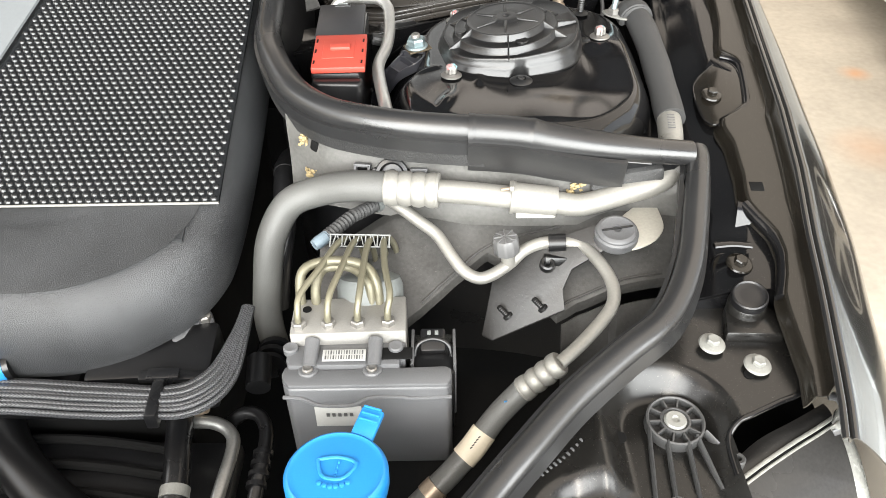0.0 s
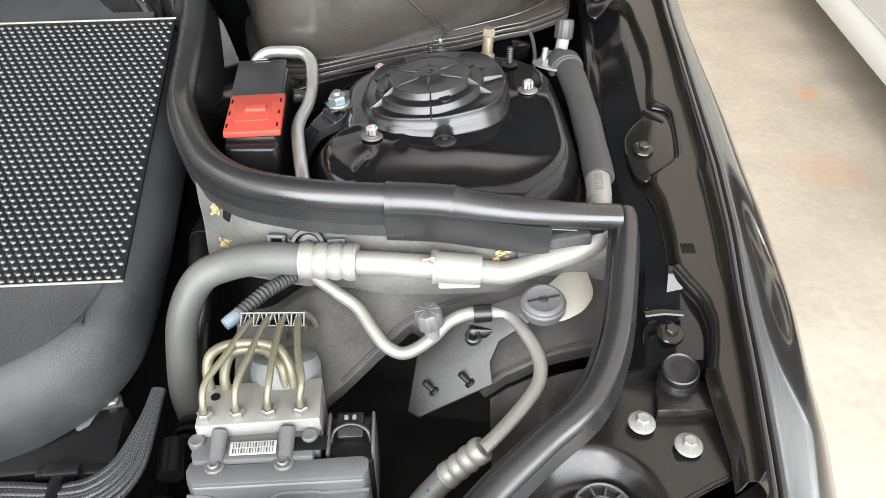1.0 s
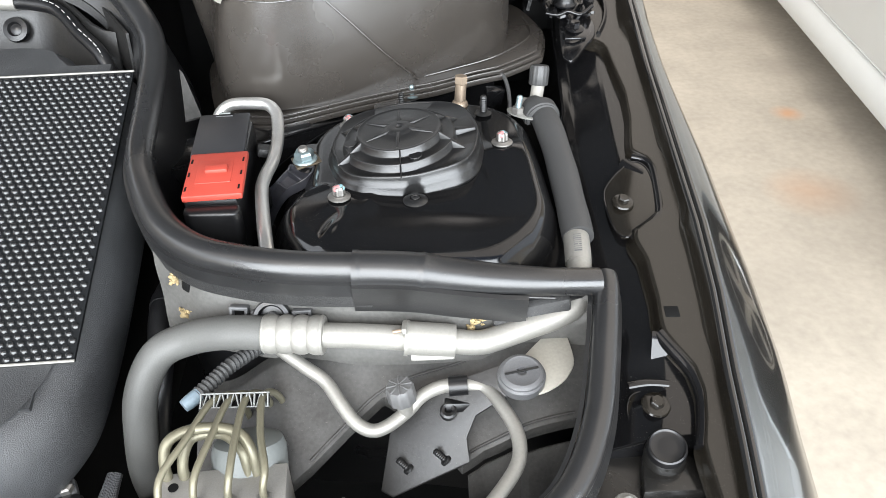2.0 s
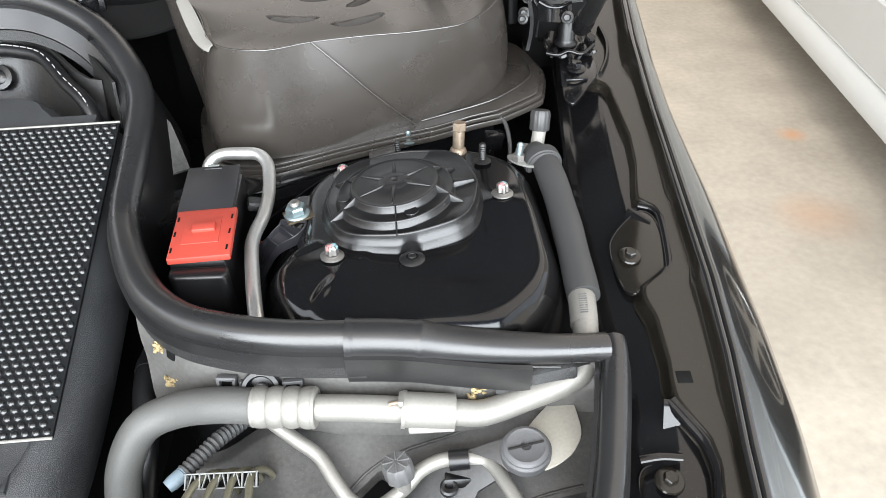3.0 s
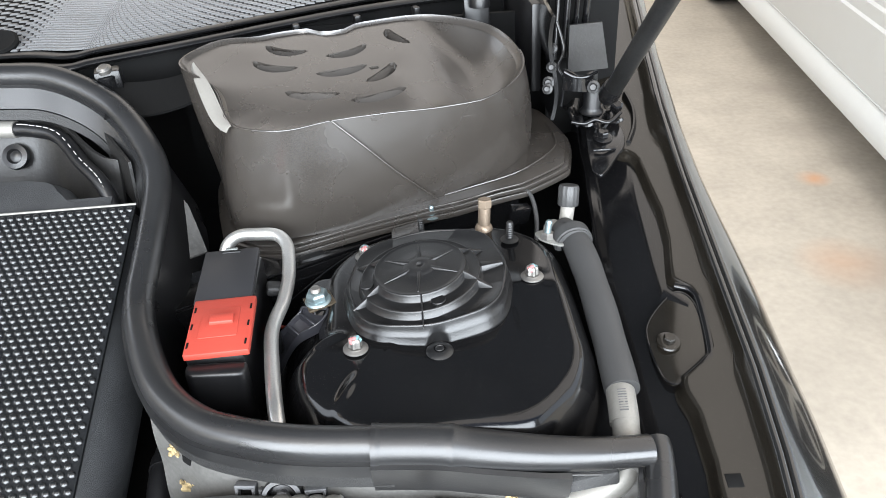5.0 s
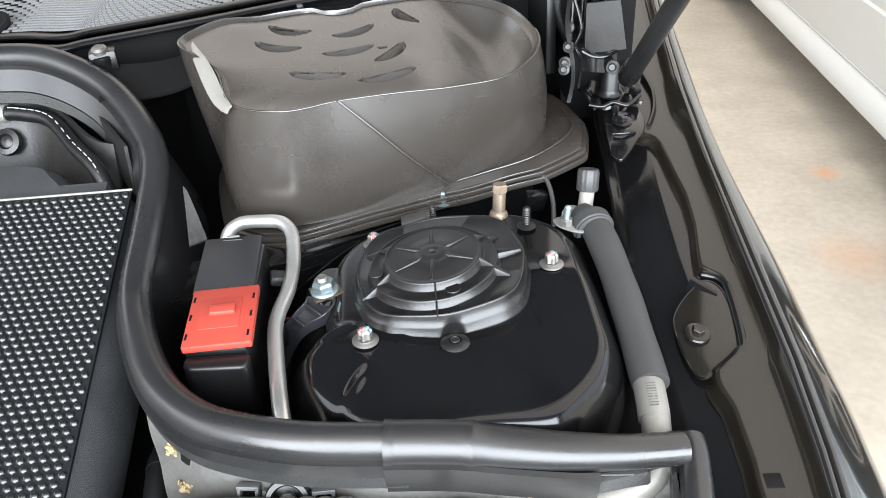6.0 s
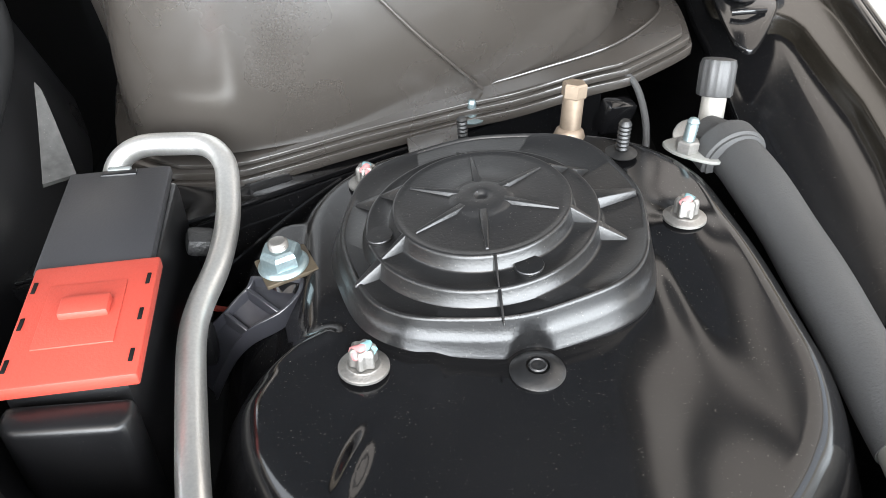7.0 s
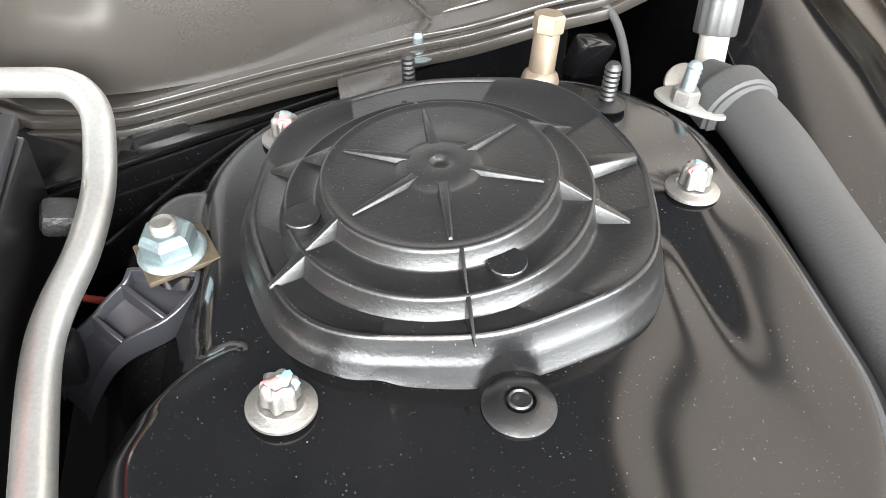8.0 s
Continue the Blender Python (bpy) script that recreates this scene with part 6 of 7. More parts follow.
part("side_pan", sheet(20, 8, lambda u, v: (-0.235 + 0.13 * u, 0.985 + 0.055 * u - 0.045 * v, 0.918 + 0.016 * u - 0.020 * v - 0.014 * math.sin(math.pi * u)), 0.003), DEEP, cowl)
part("vent_notch", moved(lathe(((0.020, 0), (0.021, 0.004), (0.018, 0.006), (0.012, 0.004)), 28), tilt_to((-0.37, 1.062, 0.945), (0, -0.4, 1))), DEEP, cowl)
part("right_wall", box(0.012, 0.16, 0.10, 0.003, (0.212, 1.10, 0.86), (0, 0, 4)), SMOOTH, cowl)
part("right_blade", box(0.030, 0.010, 0.060, 0.002, (0.160, 1.088, 0.905), (-10, 0, 8)), SMOOTH, cowl)
part("wiper_nut", moved(lathe(((0.012, 0), (0.012, 0.010), (0.009, 0.016), (0.004, 0.017)), 20), Matrix.Translation((0.162, 1.08, 0.945))), SMOOTH, cowl)
for x in (-0.05, 0.02, 0.09):
    part("under_rib", box(0.008, 0.012, 0.014, 0.002, (x, 1.098 + 0.25 * x, 0.925), (0, 0, 18)), SMOOTH, cowl)

# rear of the engine: grey insulation, bolt and heater hose
rear = thing("engine_rear_panel", (-0.35, 1.06, 0.75), "dark insulated engine bay rear panel", "car panel")
part("panel", sheet(30, 10, lambda u, v: (-0.62 + 0.40 * u, 0.986 - 0.075 * smooth01((u - 0.75) / 0.25) - 0.030 * v, 0.897 - 0.03 * smooth01((u - 0.75) / 0.25) - 0.085 * v), 0.004), DIRTY, rear)
part("folded_edge", sheet(6, 6, lambda u, v: (-0.236 + 0.034 * u, 0.940 - 0.050 * u - 0.01 * v, 0.885 - 0.012 * u - 0.045 * v), 0.003), DIRTY, rear, "dusty folded edge")
part("round_plug", moved(lathe(((0.014, 0), (0.013, 0.004), (0.008, 0.005), (0.006, 0.002), (0.003, 0.003)), 28), tilt_to((-0.345, 0.962, 0.856), (0, -0.8, 0.5))), SMOOTH, rear)
heater = thing("heater_hose", (-0.33, 1.04, 0.82), "black rubber hose with white dashes and metal sleeve", "hose")
HH = [(-0.56, 0.972, 0.886), (-0.42, 0.970, 0.887), (-0.350, 0.965, 0.886), (-0.318, 0.960, 0.885), (-0.288, 0.948, 0.880), (-0.258, 0.912, 0.866), (-0.234, 0.885, 0.855), (-0.222, 0.868, 0.832)]
part("hose", tube(HH, 0.0075, 16, 8), SMOOTH, heater)
part("metal_sleeve", tube([(-0.362, 0.9665, 0.8865), (-0.335, 0.9635, 0.8858)], 0.0090, 18, 3), ALU, heater, "crimped metal sleeve")
hp = spline(HH, 8)
for k in range(20, len(hp) - 4, 2):
    d = (hp[k + 1] - hp[k]).normalized()
    part("dash", tube([hp[k] + Vector((0.0, -0.003, 0.0070)), hp[k] + d * 0.006 + Vector((0.0, -0.003, 0.0070))], 0.0006, 6, 1), LABEL, heater)

# ---- hood hinge and gas strut ----
hinge = thing("hood_mount", (0.25, 0.95, 0.82), "black painted hood hinge with exposed bolts", "hinge")
lobed = [(0.256, 0.930), (0.262, 0.952), (0.280, 0.958), (0.297, 0.947), (0.294, 0.918), (0.280, 0.895), (0.268, 0.880), (0.258, 0.872), (0.251, 0.880), (0.252, 0.900)]
lobed = [(q.x, q.y) for q in spline([(x, y, 0) for x, y in lobed], 5, True)]
part("foot", prism(lobed, -0.004, 0.0, 0.0012, 2, lambda x, y: rail_z(y) + 0.007 + 0.002 * math.sin(140 * x)), PAINT, hinge)
part("foot_washer", moved(lathe(((0.0105, 0), (0.0108, 0.0012), (0.0092, 0.0026), (0.0065, 0.0030)), 32), tilt_to((0.273, 0.929, rail_z(0.929) + 0.007), (0, -0.2, 1))), PAINT, hinge)
part("foot_bolt", moved(lathe(((0.0062, 0.002), (0.0062, 0.0075), (0.0052, 0.0085), (0.003, 0.0082)), 6), tilt_to((0.273, 0.929, rail_z(0.929) + 0.007), (0, -0.2, 1), 12)), PAINT, hinge, smooth=20)
part("foot_fold", tube([(0.258, 0.906, rail_z(0.906) + 0.009), (0.268, 0.903, rail_z(0.903) + 0.011), (0.280, 0.906, rail_z(0.906) + 0.009)], 0.0022, 10, 5), PAINT, hinge)
part("crumpled_plate", sheet(24, 16, lambda u, v: (0.243 + 0.060 * u - 0.008 * (1 - v) * (u - 0.5), 0.945 + 0.050 * v, rail_z(0.945 + 0.05 * v) + 0.012 + 0.0035 * math.sin(9 * u + 4 * v) + 0.0025 * math.sin(21 * u - 9 * v)), 0.003), PAINT, hinge)
part("plate_lip", tube([(0.244, 0.949, 0.852), (0.256, 0.944, 0.851), (0.268, 0.947, 0.8535), (0.282, 0.943, 0.851), (0.298, 0.957, 0.855)], 0.0024, 10, 5), PAINT, hinge)
part("barrel", moved(lathe(((0.0125, 0), (0.0130, 0.002), (0.0105, 0.0045), (0.0095, 0.007), (0.0095, 0.026), (0.0085, 0.028)), 32), tilt_to((0.269, 0.967, 0.854), (0, -0.05, 1))), SMOOTH, hinge, "matt grey barrel")
part("side_nut", moved(lathe(((0.007, 0), (0.007, 0.006), (0.005, 0.007)), 6), tilt_to((0.296, 0.968, 0.856), (0.1, -0.5, 1))), PAINT, hinge, smooth=20)
part("cross_link", sheet(20, 6, lambda u, v: (0.230 + 0.036 * u, 0.938 - 0.006 * math.sin(math.pi * u), 0.893 + 0.019 * v - 0.004 * u * u + 0.003 * math.cos(2 * math.pi * u) * v), 0.004), PAINT, hinge)
part("link_edge", tube([(0.230, 0.934, 0.914), (0.240, 0.931, 0.909), (0.252, 0.931, 0.908), (0.264, 0.933, 0.912)], 0.0016, 8, 5), PAINT, hinge)
for x, y, z, r in ((0.261, 0.933, 0.896, 0.0072), (0.222, 0.955, 0.912, 0.0062), (0.2195, 0.957, 0.895, 0.0070), (0.216, 0.945, 0.893, 0.0060), (0.226, 0.975, 0.925, 0.0060)):
    part("pivot_bolt", moved(lathe(((r * 0.9, 0), (r * 0.94, 0.001), (r * 0.9, 0.0025), (r * 0.55, 0.0032), (r * 0.55, 0.0075), (r * 0.4, 0.0082), (r * 0.2, 0.0080)), 24), tilt_to((x, y, z), (-0.35, -1, 0.35))), DARKSTEEL, hinge)
part("upright", sheet(10, 20, lambda u, v: (0.2245 + 0.004 * u + 0.004 * math.sin(6 * v), 0.950 + 0.10 * u, 0.855 + 0.110 * v), 0.004), PAINT, hinge)
part("upright_edge", tube([(0.231, 0.947, 0.872), (0.2325, 0.945, 0.900), (0.2265, 0.947, 0.915), (0.2315, 0.947, 0.933), (0.2245, 0.952, 0.960)], 0.0017, 10, 6), PAINT, hinge, "bright rolled edge")
part("inner_panel", sheet(8, 8, lambda u, v: (0.249 + 0.036 * u + 0.010 * (1 - v) * u, 1.000 + 0.004 * u, 0.888 + 0.052 * v), 0.003), DIRTY, hinge, "matt dark panel")
part("backing", sheet(8, 8, lambda u, v: (0.232 + 0.085 * u, 1.025 + 0.03 * u, 0.80 + 0.17 * v), 0.004), DEEP, hinge)
part("side_recess", tube([(0.300, 0.925, 0.832), (0.312, 0.950, 0.838), (0.319, 0.980, 0.845), (0.318, 1.010, 0.852)], 0.0030, 10, 6, oval=(1, 2)), PAINT, hinge)
for k in range(4):
    part("rear_pipe", tube([(0.236 + 0.011 * k, 1.012 + 0.004 * k, 0.90), (0.240 + 0.011 * k, 1.02, 0.97)], 0.003 + 0.001 * (k % 2), 10, 3), PAINT, hinge)
strut = thing("gas_strut", (0.272, 0.925, 0.893), "dark grey hood gas strut on a ball end", "gas strut")
part("socket", moved(lathe(((0.0085, -0.006), (0.0105, 0.000), (0.0108, 0.010), (0.0100, 0.018)), 24), tilt_to((0.274, 0.922, 0.890), (0.10, -0.62, 0.78))), SMOOTH, strut, "black plastic end cap")
STRUT = Vector((0.021, -0.325, 0.346))
STRUT_FOOT = Vector((0.2755, 0.914, 0.8985))
part("cylinder", tube(straight(STRUT_FOOT, STRUT_FOOT + STRUT * 1.0, 4), 0.0088, 20, raw=True), DARKSTEEL, strut)
part("rod", tube(straight(STRUT_FOOT + STRUT * 1.0, STRUT_FOOT + STRUT * 1.50, 3), 0.0045, 14, raw=True), ALU, strut)
part("top_socket", moved(lathe(((0.006, 0), (0.0085, 0.004), (0.0085, 0.018), (0.006, 0.024)), 20), tilt_to(STRUT_FOOT + STRUT * 1.47, STRUT)), GREYCAP, strut, "grey plastic end cap")

# ---- engine cover ----
cover = thing("engine_cover", (-0.32, 0.62, 0.66), "grained black plastic engine cover with studded top field", "engine cover")
SLOPE = 0.3434


def field_z(y):
    return 0.7488 + SLOPE * (y - 0.5415)


def field_left(y):
    return -0.409 - 0.19 * (0.793 - y)


def cover_z(x, y):
    z = field_z(y) if y >= 0.53 else field_z(0.53) + 0.20 * (y - 0.53) - 0.9 * max(0, 0.46 - y) ** 1.5
    return z


def cover_ring(d, drop):
    """The cover's outline pulled in by d and dropped below the top."""
    pts = []
    line = [(-0.70, 0.432), (-0.42, 0.433), (-0.345, 0.432), (-0.30, 0.435), (-0.27, 0.443), (-0.24, 0.458), (-0.213, 0.480), (-0.195, 0.507), (-0.184, 0.545), (-0.178, 0.62), (-0.177, 0.74), (-0.180, 0.82), (-0.187, 0.850), (-0.206, 0.862), (-0.236, 0.866), (-0.252, 0.880), (-0.275, 0.897), (-0.36, 0.902), (-0.70, 0.902)]
    cx, cy = -0.45, 0.66
    for q in spline([(x, y, 0) for x, y in line], 6):
        n = Vector((cx - q.x, cy - q.y, 0))
        n.normalize()
        pts.append(q + n * d)
    return [Vector((q.x, q.y, cover_z(q.x, q.y) - drop)) for q in pts]


def ring_at(d, drop):
    ring = cover_ring(d, 0)
    return [Vector((a.x, a.y, cover_z(a.x, a.y) - drop)) for a in ring]


rings = [ring_at(0.012, 0.076), ring_at(0.003, 0.073), ring_at(0.0005, 0.064), ring_at(0.0000, 0.050), ring_at(0.0010, 0.038), ring_at(0.0032, 0.028), ring_at(0.0070, 0.0185), ring_at(0.0125, 0.0108), ring_at(0.0190, 0.0055), ring_at(0.0260, 0.0022), ring_at(0.022, 0.0002), ring_at(0.03, 0.0), ring_at(0.06, 0.0), ring_at(0.10, 0.0)]
part("shell", loft(rings, False, False), COVER, cover)
part("top_skin", sheet(60, 60, lambda u, v: (-0.70 + 0.485 * u, 0.505 + 0.35 * v, cover_z(0, 0.505 + 0.35 * v) - 0.0012), 0.004), COVER, cover)
part("left_band", sheet(4, 30, lambda u, v: (field_left(0.53 + 0.33 * v) - 0.002 - 0.16 * u, 0.53 + 0.33 * v, field_z(0.53 + 0.33 * v) + 0.004 + 0.004 * u), 0.003), material("grey_cover_band", (0.16, 0.17, 0.175), 0.45, vary=0.08), cover, "smooth grey cover band")
part("studded_plate", sheet(4, 30, lambda u, v: (-0.190 + (field_left(0.5415 + 0.2975 * v) + 0.190) * (1 - u), 0.5415 + 0.2975 * v, field_z(0.5415 + 0.2975 * v) + 0.0016), 0.003), MESH_PLASTIC, cover, "dark studded field")
part("front_bead", tube([(-0.448, 0.5405, field_z(0.5405) + 0.0018), (-0.1895, 0.5405, field_z(0.5405) + 0.0018)], 0.0012, 8, 2), ALU, cover, "thin bright trim bead")
part("rear_bead", tube([(-0.448, 0.8400, field_z(0.84) + 0.0018), (-0.1895, 0.8400, field_z(0.84) + 0.0018)], 0.0012, 8, 2), ALU, cover, "thin bright trim bead")


ROWS, PITCH_Y, PITCH_X = 49, 0.00602, 0.00775


def stud_places():
    for j in range(ROWS):
        y = 0.5448 + PITCH_Y * j
        for i in range(35):
            x = -0.1945 - PITCH_X * (i + 0.5 * (j % 2))
            if x > field_left(y) + 0.003:
                yield x, y, field_z(y) + 0.0014


def stud_mesh(name, places):
    """Oval raised studs, round-shouldered."""
    verts, faces = [], []
    for x, y, z in places:
        k = len(verts)
        for r, h in ((1.0, 0.0), (0.92, 0.0010), (0.72, 0.0019), (0.42, 0.0024)):
            for a in range(10):
                w = 2 * math.pi * a / 10
                cx, cy = 0.0033 * r * math.cos(w), 0.0026 * r * math.sin(w)
                verts.append((x + cx, y + cy, z + h + SLOPE * cy))
        for b in (0, 10, 20):
            for a in range(10):
                c = (a + 1) % 10
                faces.append((k + b + a, k + b + c, k + b + 10 + c, k + b + 10 + a))
        faces.append(tuple(k + 30 + a for a in range(10)))
    me = bpy.data.meshes.new(name)
    me.from_pydata(verts, [], faces)
    for f in me.polygons:
        f.use_smooth = True
    me.materials.append(MESH_PLASTIC)
    return me


near = [p for p in stud_places() if p[0] > -0.270 and p[1] < 0.726]
rest = [p for p in stud_places() if not (p[0] > -0.270 and p[1] < 0.726)]
one_stud = stud_mesh("stud", [(0, 0, 0)])
studs = new("stud_field", stud_mesh("stud_field", rest))
studs.parent, studs.matrix_parent_inverse = cover, cover.matrix_basis.inverted()
tagged(studs, "rows of oval raised studs", kind="stuff")
part("under_peg", box(0.010, 0.012, 0.030, 0.002, (-0.305, 0.452, 0.640), (0, 0, 10)), SMOOTH, cover)

engine = thing("engine_block", (-0.35, 0.6, 0.45), "dark engine front with black plastic covers", "engine")
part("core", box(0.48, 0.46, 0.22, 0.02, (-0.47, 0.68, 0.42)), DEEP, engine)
part("head_cover", box(0.105, 0.060, 0.050, 0.005, (-0.247, 0.462, 0.606), (4, 0, 3)), SMOOTH, engine, "black plastic front cover")
part("cover_lip", box(0.055, 0.010, 0.006, 0.002, (-0.222, 0.4285, 0.652), (4, 0, 0)), SMOOTH, engine)
part("casting", box(0.040, 0.030, 0.018, 0.004, (-0.222, 0.487, 0.640), (10, 6, 25)), ECU, engine, "bare cast metal bracket")
for k in range(3):
    part("casting_bolt", moved(lathe(((0.006, 0), (0.006, 0.006), (0.004, 0.007)), 6), pose(-0.236 + 0.013 * k, 0.482 + 0.006 * k, 0.656, 8, 0, 9 * k)), ZINC, engine, smooth=20)
part("left_cover", box(0.14, 0.05, 0.045, 0.006, (-0.375, 0.455, 0.600), (4, 0, -2)), SMOOTH, engine)

# braided harness with its clip
BRAID = material("braided_sleeve", (0.085, 0.087, 0.092), 0.34, vary=0.25, grain=2200, bump=0.4)
bt, bb = BRAID.node_tree, BRAID.node_tree.nodes["Principled BSDF"]
weave_tex = bt.nodes.new("ShaderNodeTexChecker")
weave_tex.inputs["Scale"].default_value = 1050.0
weave_map = bt.nodes.new("ShaderNodeMapping")
weave_map.inputs["Rotation"].default_value = (0.5, 0.6, 0.8)
bt.links.new(bt.nodes.new("ShaderNodeTexCoord").outputs["Object"], weave_map.inputs["Vector"])
bt.links.new(weave_map.outputs[0], weave_tex.inputs["Vector"])
weave_mix = bt.nodes.new("ShaderNodeMix")
weave_mix.data_type = "RGBA"
weave_mix.inputs["B"].default_value = (0.005, 0.005, 0.006, 1)
bt.links.new(bb.inputs["Base Color"].links[0].from_socket, weave_mix.inputs["A"])
bt.links.new(weave_tex.outputs["Fac"], weave_mix.inputs["Factor"])
bt.links.new(weave_mix.outputs["Result"], bb.inputs["Base Color"])
loom = thing("braided_harness", (-0.25, 0.40, 0.63), "bundle of braided grey cable sleeves", "cable harness")
LOOM = [(-0.52, 0.416, 0.655), (-0.358, 0.411, 0.655), (-0.287, 0.405, 0.655), (-0.231, 0.401, 0.656), (-0.200, 0.404, 0.657), (-0.180, 0.424, 0.660), (-0.172, 0.460, 0.666), (-0.169, 0.494, 0.671)]


def braid_strand(off, r):
    p = spline(LOOM, 26)
    q = []
    for i, c in enumerate(p):
        d = (p[min(i + 1, len(p) - 1)] - p[max(i - 1, 0)]).normalized()
        s = Vector((-d.y, d.x, 0)).normalized()
        tw = 0.10 * math.sin(i * 0.05 + off[0] * 300)
        squeeze = (1.0 - 0.12 * math.exp(-((i - 78) / 10) ** 2)) * (1.0 - 0.76 * smooth01((i - 105) / 75))
        q.append(c + (s * off[0] + Vector((0, 0, off[1]))) * squeeze + s * 0.001 * tw)
    n = len(q)
    return tube(q, r, 14, raw=True, rf=lambda u: 1.0 + 0.025 * math.sin(u * n * 2.4), oval=(1, 0.9))


for k in range(9):
    part("sleeve", braid_strand((-0.0152 + 0.0038 * k, 0.0045 * math.sin(math.pi * (k + 0.5) / 9) + 0.0012 * (k % 2)), 0.0022), BRAID, loom)
for k in range(6):
    part("sleeve", braid_strand((-0.0125 + 0.0050 * k, -0.0035), 0.0032), BRAID, loom)
part("clip_band", box(0.010, 0.042, 0.016, 0.002, (-0.2275, 0.4015, 0.6475), (0, 0, 4)), SMOOTH, loom, "black harness clip")
part("clip_wing", box(0.026, 0.010, 0.004, 0.001, (-0.226, 0.4235, 0.662), (10, 0, 2)), SMOOTH, loom)
part("clip_foot", box(0.012, 0.010, 0.024, 0.002, (-0.226, 0.4265, 0.640), (0, 0, 2)), SMOOTH, loom)

side_hose = thing("side_hose", (-0.155, 0.60, 0.60), "glossy black hose between engine cover and partition", "hose")
part("hose", tube([(-0.150, 0.70, 0.70), (-0.152, 0.66, 0.715), (-0.150, 0.62, 0.715), (-0.146, 0.585, 0.70), (-0.150, 0.56, 0.67), (-0.158, 0.55, 0.62)], 0.0105, 16, 8), SMOOTH, side_hose)
part("hose_clip", tube([(-0.1515, 0.648, 0.7155), (-0.151, 0.636, 0.7158)], 0.0122, 18, 2), SMOOTH, side_hose)
# hoses and pipes in the dark at the front
low = thing("front_hoses", (-0.2, 0.39, 0.5), "dark rubber hoses and steel pipes below the harness", "hose")
STEEL = material("dull_steel_tube", (0.30, 0.30, 0.29), 0.4, 0.9, vary=0.2)
part("steel_pipe", tube([(-0.214, 0.425, 0.600), (-0.196, 0.421, 0.603), (-0.182, 0.413, 0.602), (-0.176, 0.398, 0.600), (-0.181, 0.360, 0.592), (-0.187, 0.32, 0.58)], 0.0058, 14, 6), STEEL, low, "dull steel pipe")
part("black_pipe", tube([(-0.186, 0.432, 0.590), (-0.172, 0.434, 0.600), (-0.158, 0.428, 0.602), (-0.150, 0.410, 0.600), (-0.150, 0.376, 0.596), (-0.155, 0.33, 0.58)], 0.0060, 14, 6), SMOOTH, low)
for k in range(4):
    c = Vector((-0.150, 0.394, 0.598)).lerp(Vector((-0.1515, 0.366, 0.594)), k / 3)
    part("pipe_ring", tube([c, c + Vector((0.0002, -0.004, -0.0006))], 0.0085, 16, 2), SMOOTH, low)
part("upright_hose", tube([(-0.226, 0.428, 0.610), (-0.222, 0.405, 0.606), (-0.216, 0.365, 0.598), (-0.212, 0.32, 0.585)], 0.0110, 16, 6), SMOOTH, low)
part("hose_band", tube([(-0.2155, 0.361, 0.597), (-0.2150, 0.352, 0.595)], 0.0120, 18, 2), ZINCPALE, low, "pale hose band with print")
part("tap", tube([(-0.214, 0.432, 0.607), (-0.204, 0.431, 0.612)], 0.0055, 10, 3), BRASS, low)
part("big_hose", tube([(-0.47, 0.53, 0.60), (-0.43, 0.50, 0.59), (-0.405, 0.455, 0.585), (-0.375, 0.410, 0.580), (-0.325, 0.365, 0.575), (-0.27, 0.33, 0.57)], 0.0200, 18, 6), SMOOTH, low, "thick black radiator hose")
part("corner_hose", tube([(-0.44, 0.43, 0.655), (-0.385, 0.428, 0.662), (-0.355, 0.436, 0.664)], 0.012, 16, 4), SMOOTH, low)
part("hose_ring", tube([(-0.366, 0.433, 0.663), (-0.358, 0.435, 0.664)], 0.0128, 16, 2), BLUE, low, "blue marking ring")
part("short_stub", tube([(-0.163, 0.475, 0.625), (-0.160, 0.445, 0.620)], 0.011, 16, 4), SMOOTH, low)
for k in range(3):
    part("stub_ring", tube([(-0.1585 - 0.001 * k, 0.512 - 0.010 * k, 0.600), (-0.1580 - 0.001 * k, 0.507 - 0.010 * k, 0.600)], 0.0155, 16, 2), SMOOTH, low)
fan = thing("radiator_top", (-0.3, 0.36, 0.5), "black plastic radiator fan shroud in shadow", "shroud")
part("shroud", box(0.36, 0.10, 0.020, 0.005, (-0.36, 0.385, 0.545), (6, 0, -2)), SMOOTH, fan)
for k in range(3):
    part("rib", tube([(-0.48, 0.432 - 0.026 * k, 0.572), (-0.33, 0.430 - 0.026 * k, 0.572), (-0.24, 0.418 - 0.026 * k, 0.570)], 0.0045, 8, 4), DEEP, fan)

# ---- the car beside ----
silver = thing("silver_car", (2.2, 2.6, 0.0), "parked silver car with alloy wheels beside the bay", "car")
NX, NDIR = 1.385, 0.142
WY, WR = 1.30, 0.335


def car_section(y):
    arch = WR + 0.055
    zb = 0.17
    for c in (WY, WY + 3.0):
        if abs(y - c) < arch:
            zb = max(zb, 0.31 + math.sqrt(arch ** 2 - (y - c) ** 2))
    x0 = NX + NDIR * (y - 1.88)
    nose = smooth01((0.95 - y) / 0.5) * 0.25
    prof = ((0.16, 0.125), (0.020, 0.130), (0.002, 0.136), (-0.012, 0.158), (-0.014, 0.185), (-0.006, 0.215), (0.010, 0.240), (0.022, 0.250), (0.026, 0.254), (0.014, 0.262), (0.010, 0.36), (0.006, 0.452), (0.014, 0.459), (0.012, 0.498), (0.020, 0.506), (0.020, 0.72), (0.05, 0.84), (0.12, 0.92))
    right = [Vector((x0 + dx + nose, y, max(z, zb))) for dx, z in prof]
    left = [Vector((x0 + 1.72 - dx - nose, y, max(z, zb))) for dx, z in reversed(prof)]
    return right + left


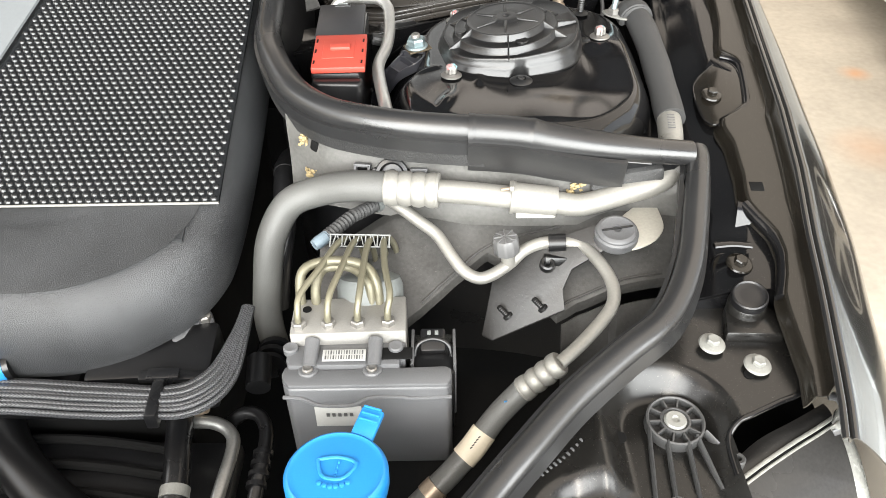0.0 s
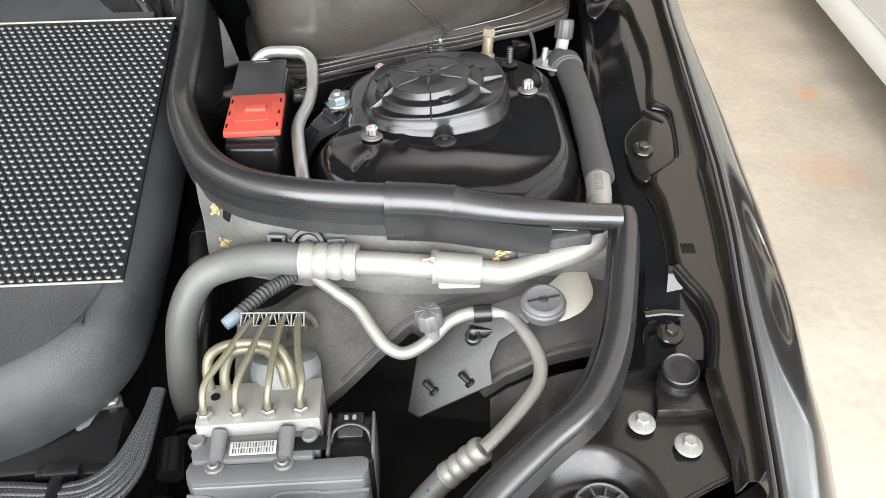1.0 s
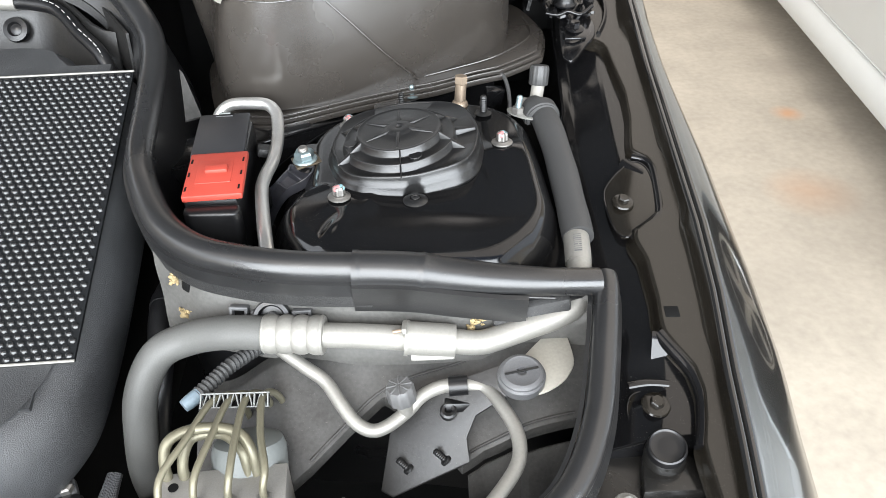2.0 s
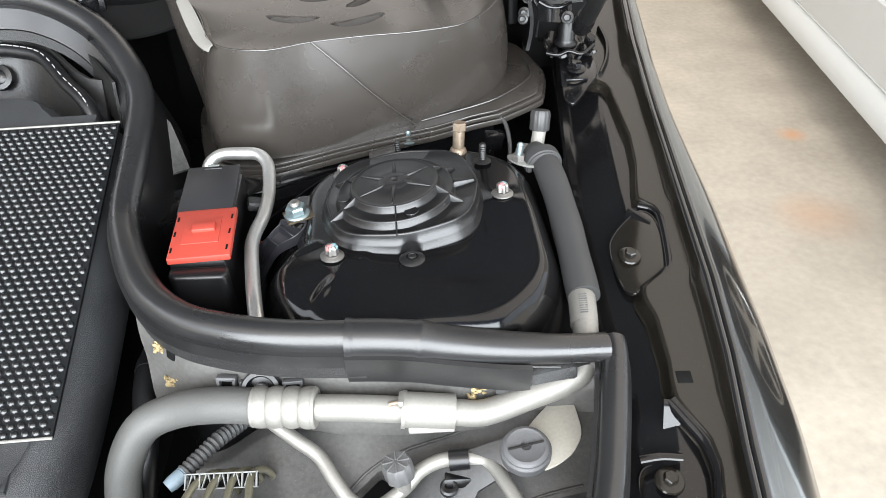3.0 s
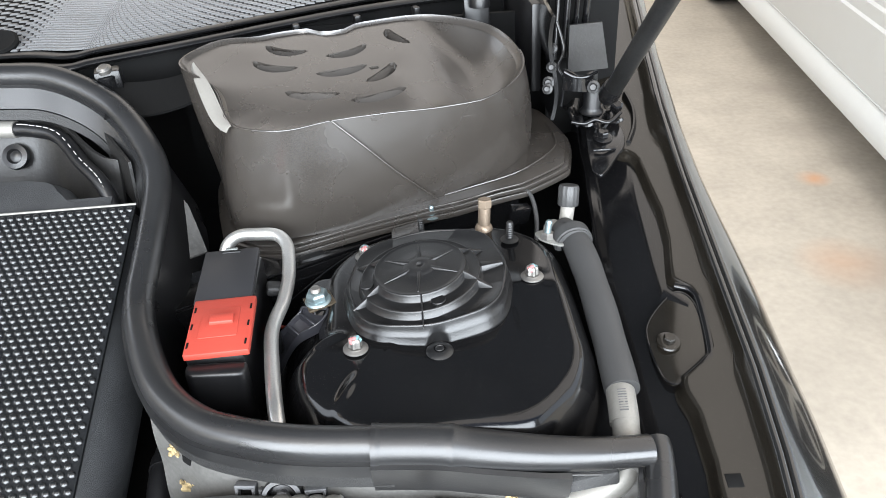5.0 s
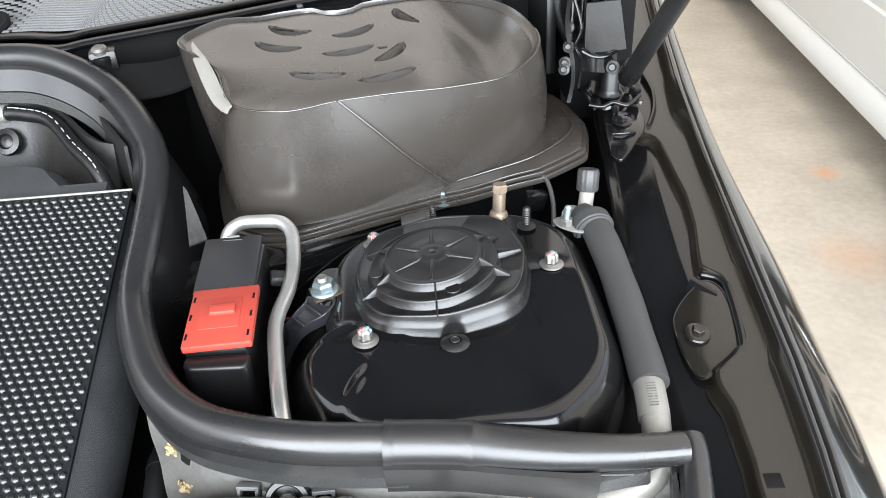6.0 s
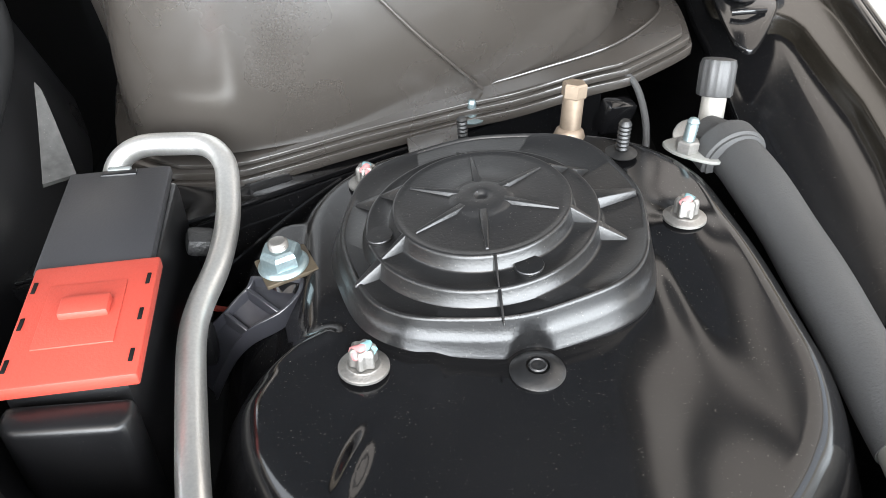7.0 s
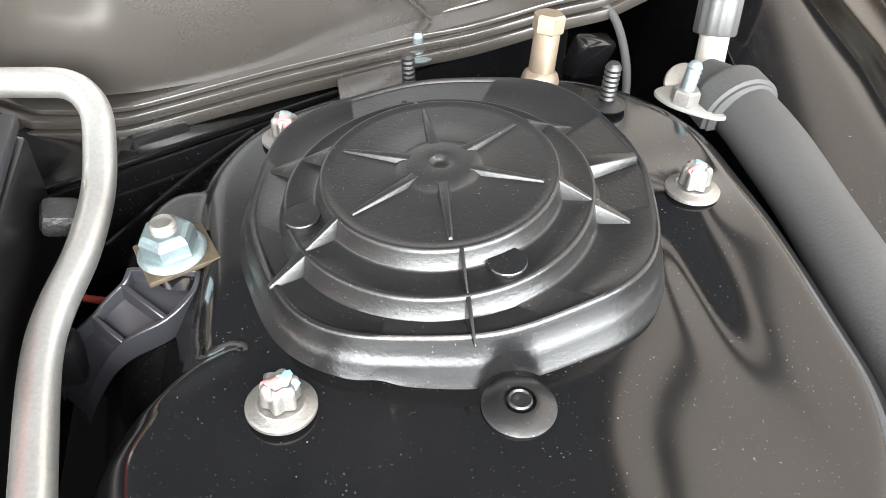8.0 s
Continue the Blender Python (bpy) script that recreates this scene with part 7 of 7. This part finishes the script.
ys = [0.35 + 4.6 * k / 110 for k in range(111)]
part("body", loft([car_section(y) for y in ys]), SILVER, silver)
cabin = []
for y, z, inset in ((1.6, 0.90, 0.16), (2.2, 1.28, 0.26), (2.7, 1.40, 0.30), (3.5, 1.40, 0.30), (4.2, 1.22, 0.28), (4.75, 0.93, 0.20)):
    x0 = NX + NDIR * (y - 1.88)
    cabin.append([Vector((x0 + 0.11, y, 0.88)), Vector((x0 + inset, y, z)), Vector((x0 + 1.72 - inset, y, z)), Vector((x0 + 1.61, y, 0.88))])
part("cabin", loft(cabin), SILVER, silver)
part("side_crease", tube([(NX + NDIR * (y - 1.88) + 0.016, y, 0.2575) for y in (1.90, 2.6, 3.4, 4.0)], 0.0035, 8, 4), SILVER, silver)
for wy in (WY, WY + 3.0):
    m = Matrix.Translation((NX + NDIR * (wy - 1.88) - 0.012, wy, WR)) @ pose(0, 0, 0, 0, -90, -8.1)
    wheel = part("wheel", moved(lathe(((0.20, -0.20), (0.20, -0.03)), 40), m), DEEP, silver)
    part("tyre", moved(lathe(((0.215, -0.20), (0.29, -0.205), (0.326, -0.18), (0.335, -0.15), (0.335, -0.05), (0.328, -0.02), (0.29, 0.0), (0.225, -0.004), (0.212, -0.02)), 56), m), TYRE, wheel)
    part("rim", moved(lathe(((0.205, -0.17), (0.213, -0.03), (0.220, -0.008), (0.214, -0.004), (0.200, -0.02), (0.192, -0.06)), 56), m), RIM, wheel)
    for k in range(5):
        a = 72 * k + 10
        part("spoke", moved(box(0.165, 0.052, 0.026, 0.008, (0.115, 0, -0.035)), m @ pose(0, 0, 0, 0, 0, a)), RIM, wheel)
    part("hub_cap", moved(lathe(((0.055, -0.04), (0.050, -0.006), (0.030, 0.0), (0.005, 0.0)), 28), m), RIM, wheel)

# ---- small parts that sit on a larger part of their thing ----
def nest(top, holder, names):
    """Hang the named parts of a thing on one of its parts."""
    kids = list(top.children)
    base = next(k for k in kids if k.name.split(".")[0] == holder)
    for k in kids:
        if k.name.split(".")[0] in names:
            k.parent = base
            k.matrix_parent_inverse = Matrix.Identity(4)
    return base


nest(term, "red_lid", ("grip", "raised_field", "slot"))
nest(abs_unit, "control_box", ("control_lid", "front_ridge", "lid_screw", "paper_tag", "print_bar"))
nest(abs_unit, "code_label", ("code_bar",))
nest(washer, "lid", ("pictogram", "spray_dash", "water_drop"))
nest(washer, "pull_tab", ("tab_ridge",))
nest(ac, "barcode_label", ("code_bar",))
nest(ac, "clamp_block", ("clamp_tongue", "clamp_screw", "lug_pin"))
nest(thin, "tan_label", ("print_bar",))
nest(thin, "port_cap", ("cap_fin",))
nest(cap, "cap_shell", ("top_rib", "step_rib", "ring_rib", "wide_rib", "boss"))
nest(duct, "tray", ("vent_scoop",))
nest(duct, "body", ("seam", "left_fairing", "rim_bead"))
nest(seal, "joint_skirt", ("grip_tooth",))
nest(lamp_panel, "pressing", ("hole", "stamp_bar"))
nest(heater, "hose", ("dash",))
nest(hinge, "foot", ("foot_washer", "foot_bolt", "foot_fold"))
nest(comb, "rail", ("tooth",))
nest(spoked, "outer_ring", ("spoke",))
plate_part = nest(cover, "studded_plate", ("stud_field", "front_bead", "rear_bead"))

# single studs of the cover nearest to the bay
for p in near:
    stud = new("stud", one_stud)
    stud.parent = plate_part
    stud.matrix_basis = Matrix.Translation(p)
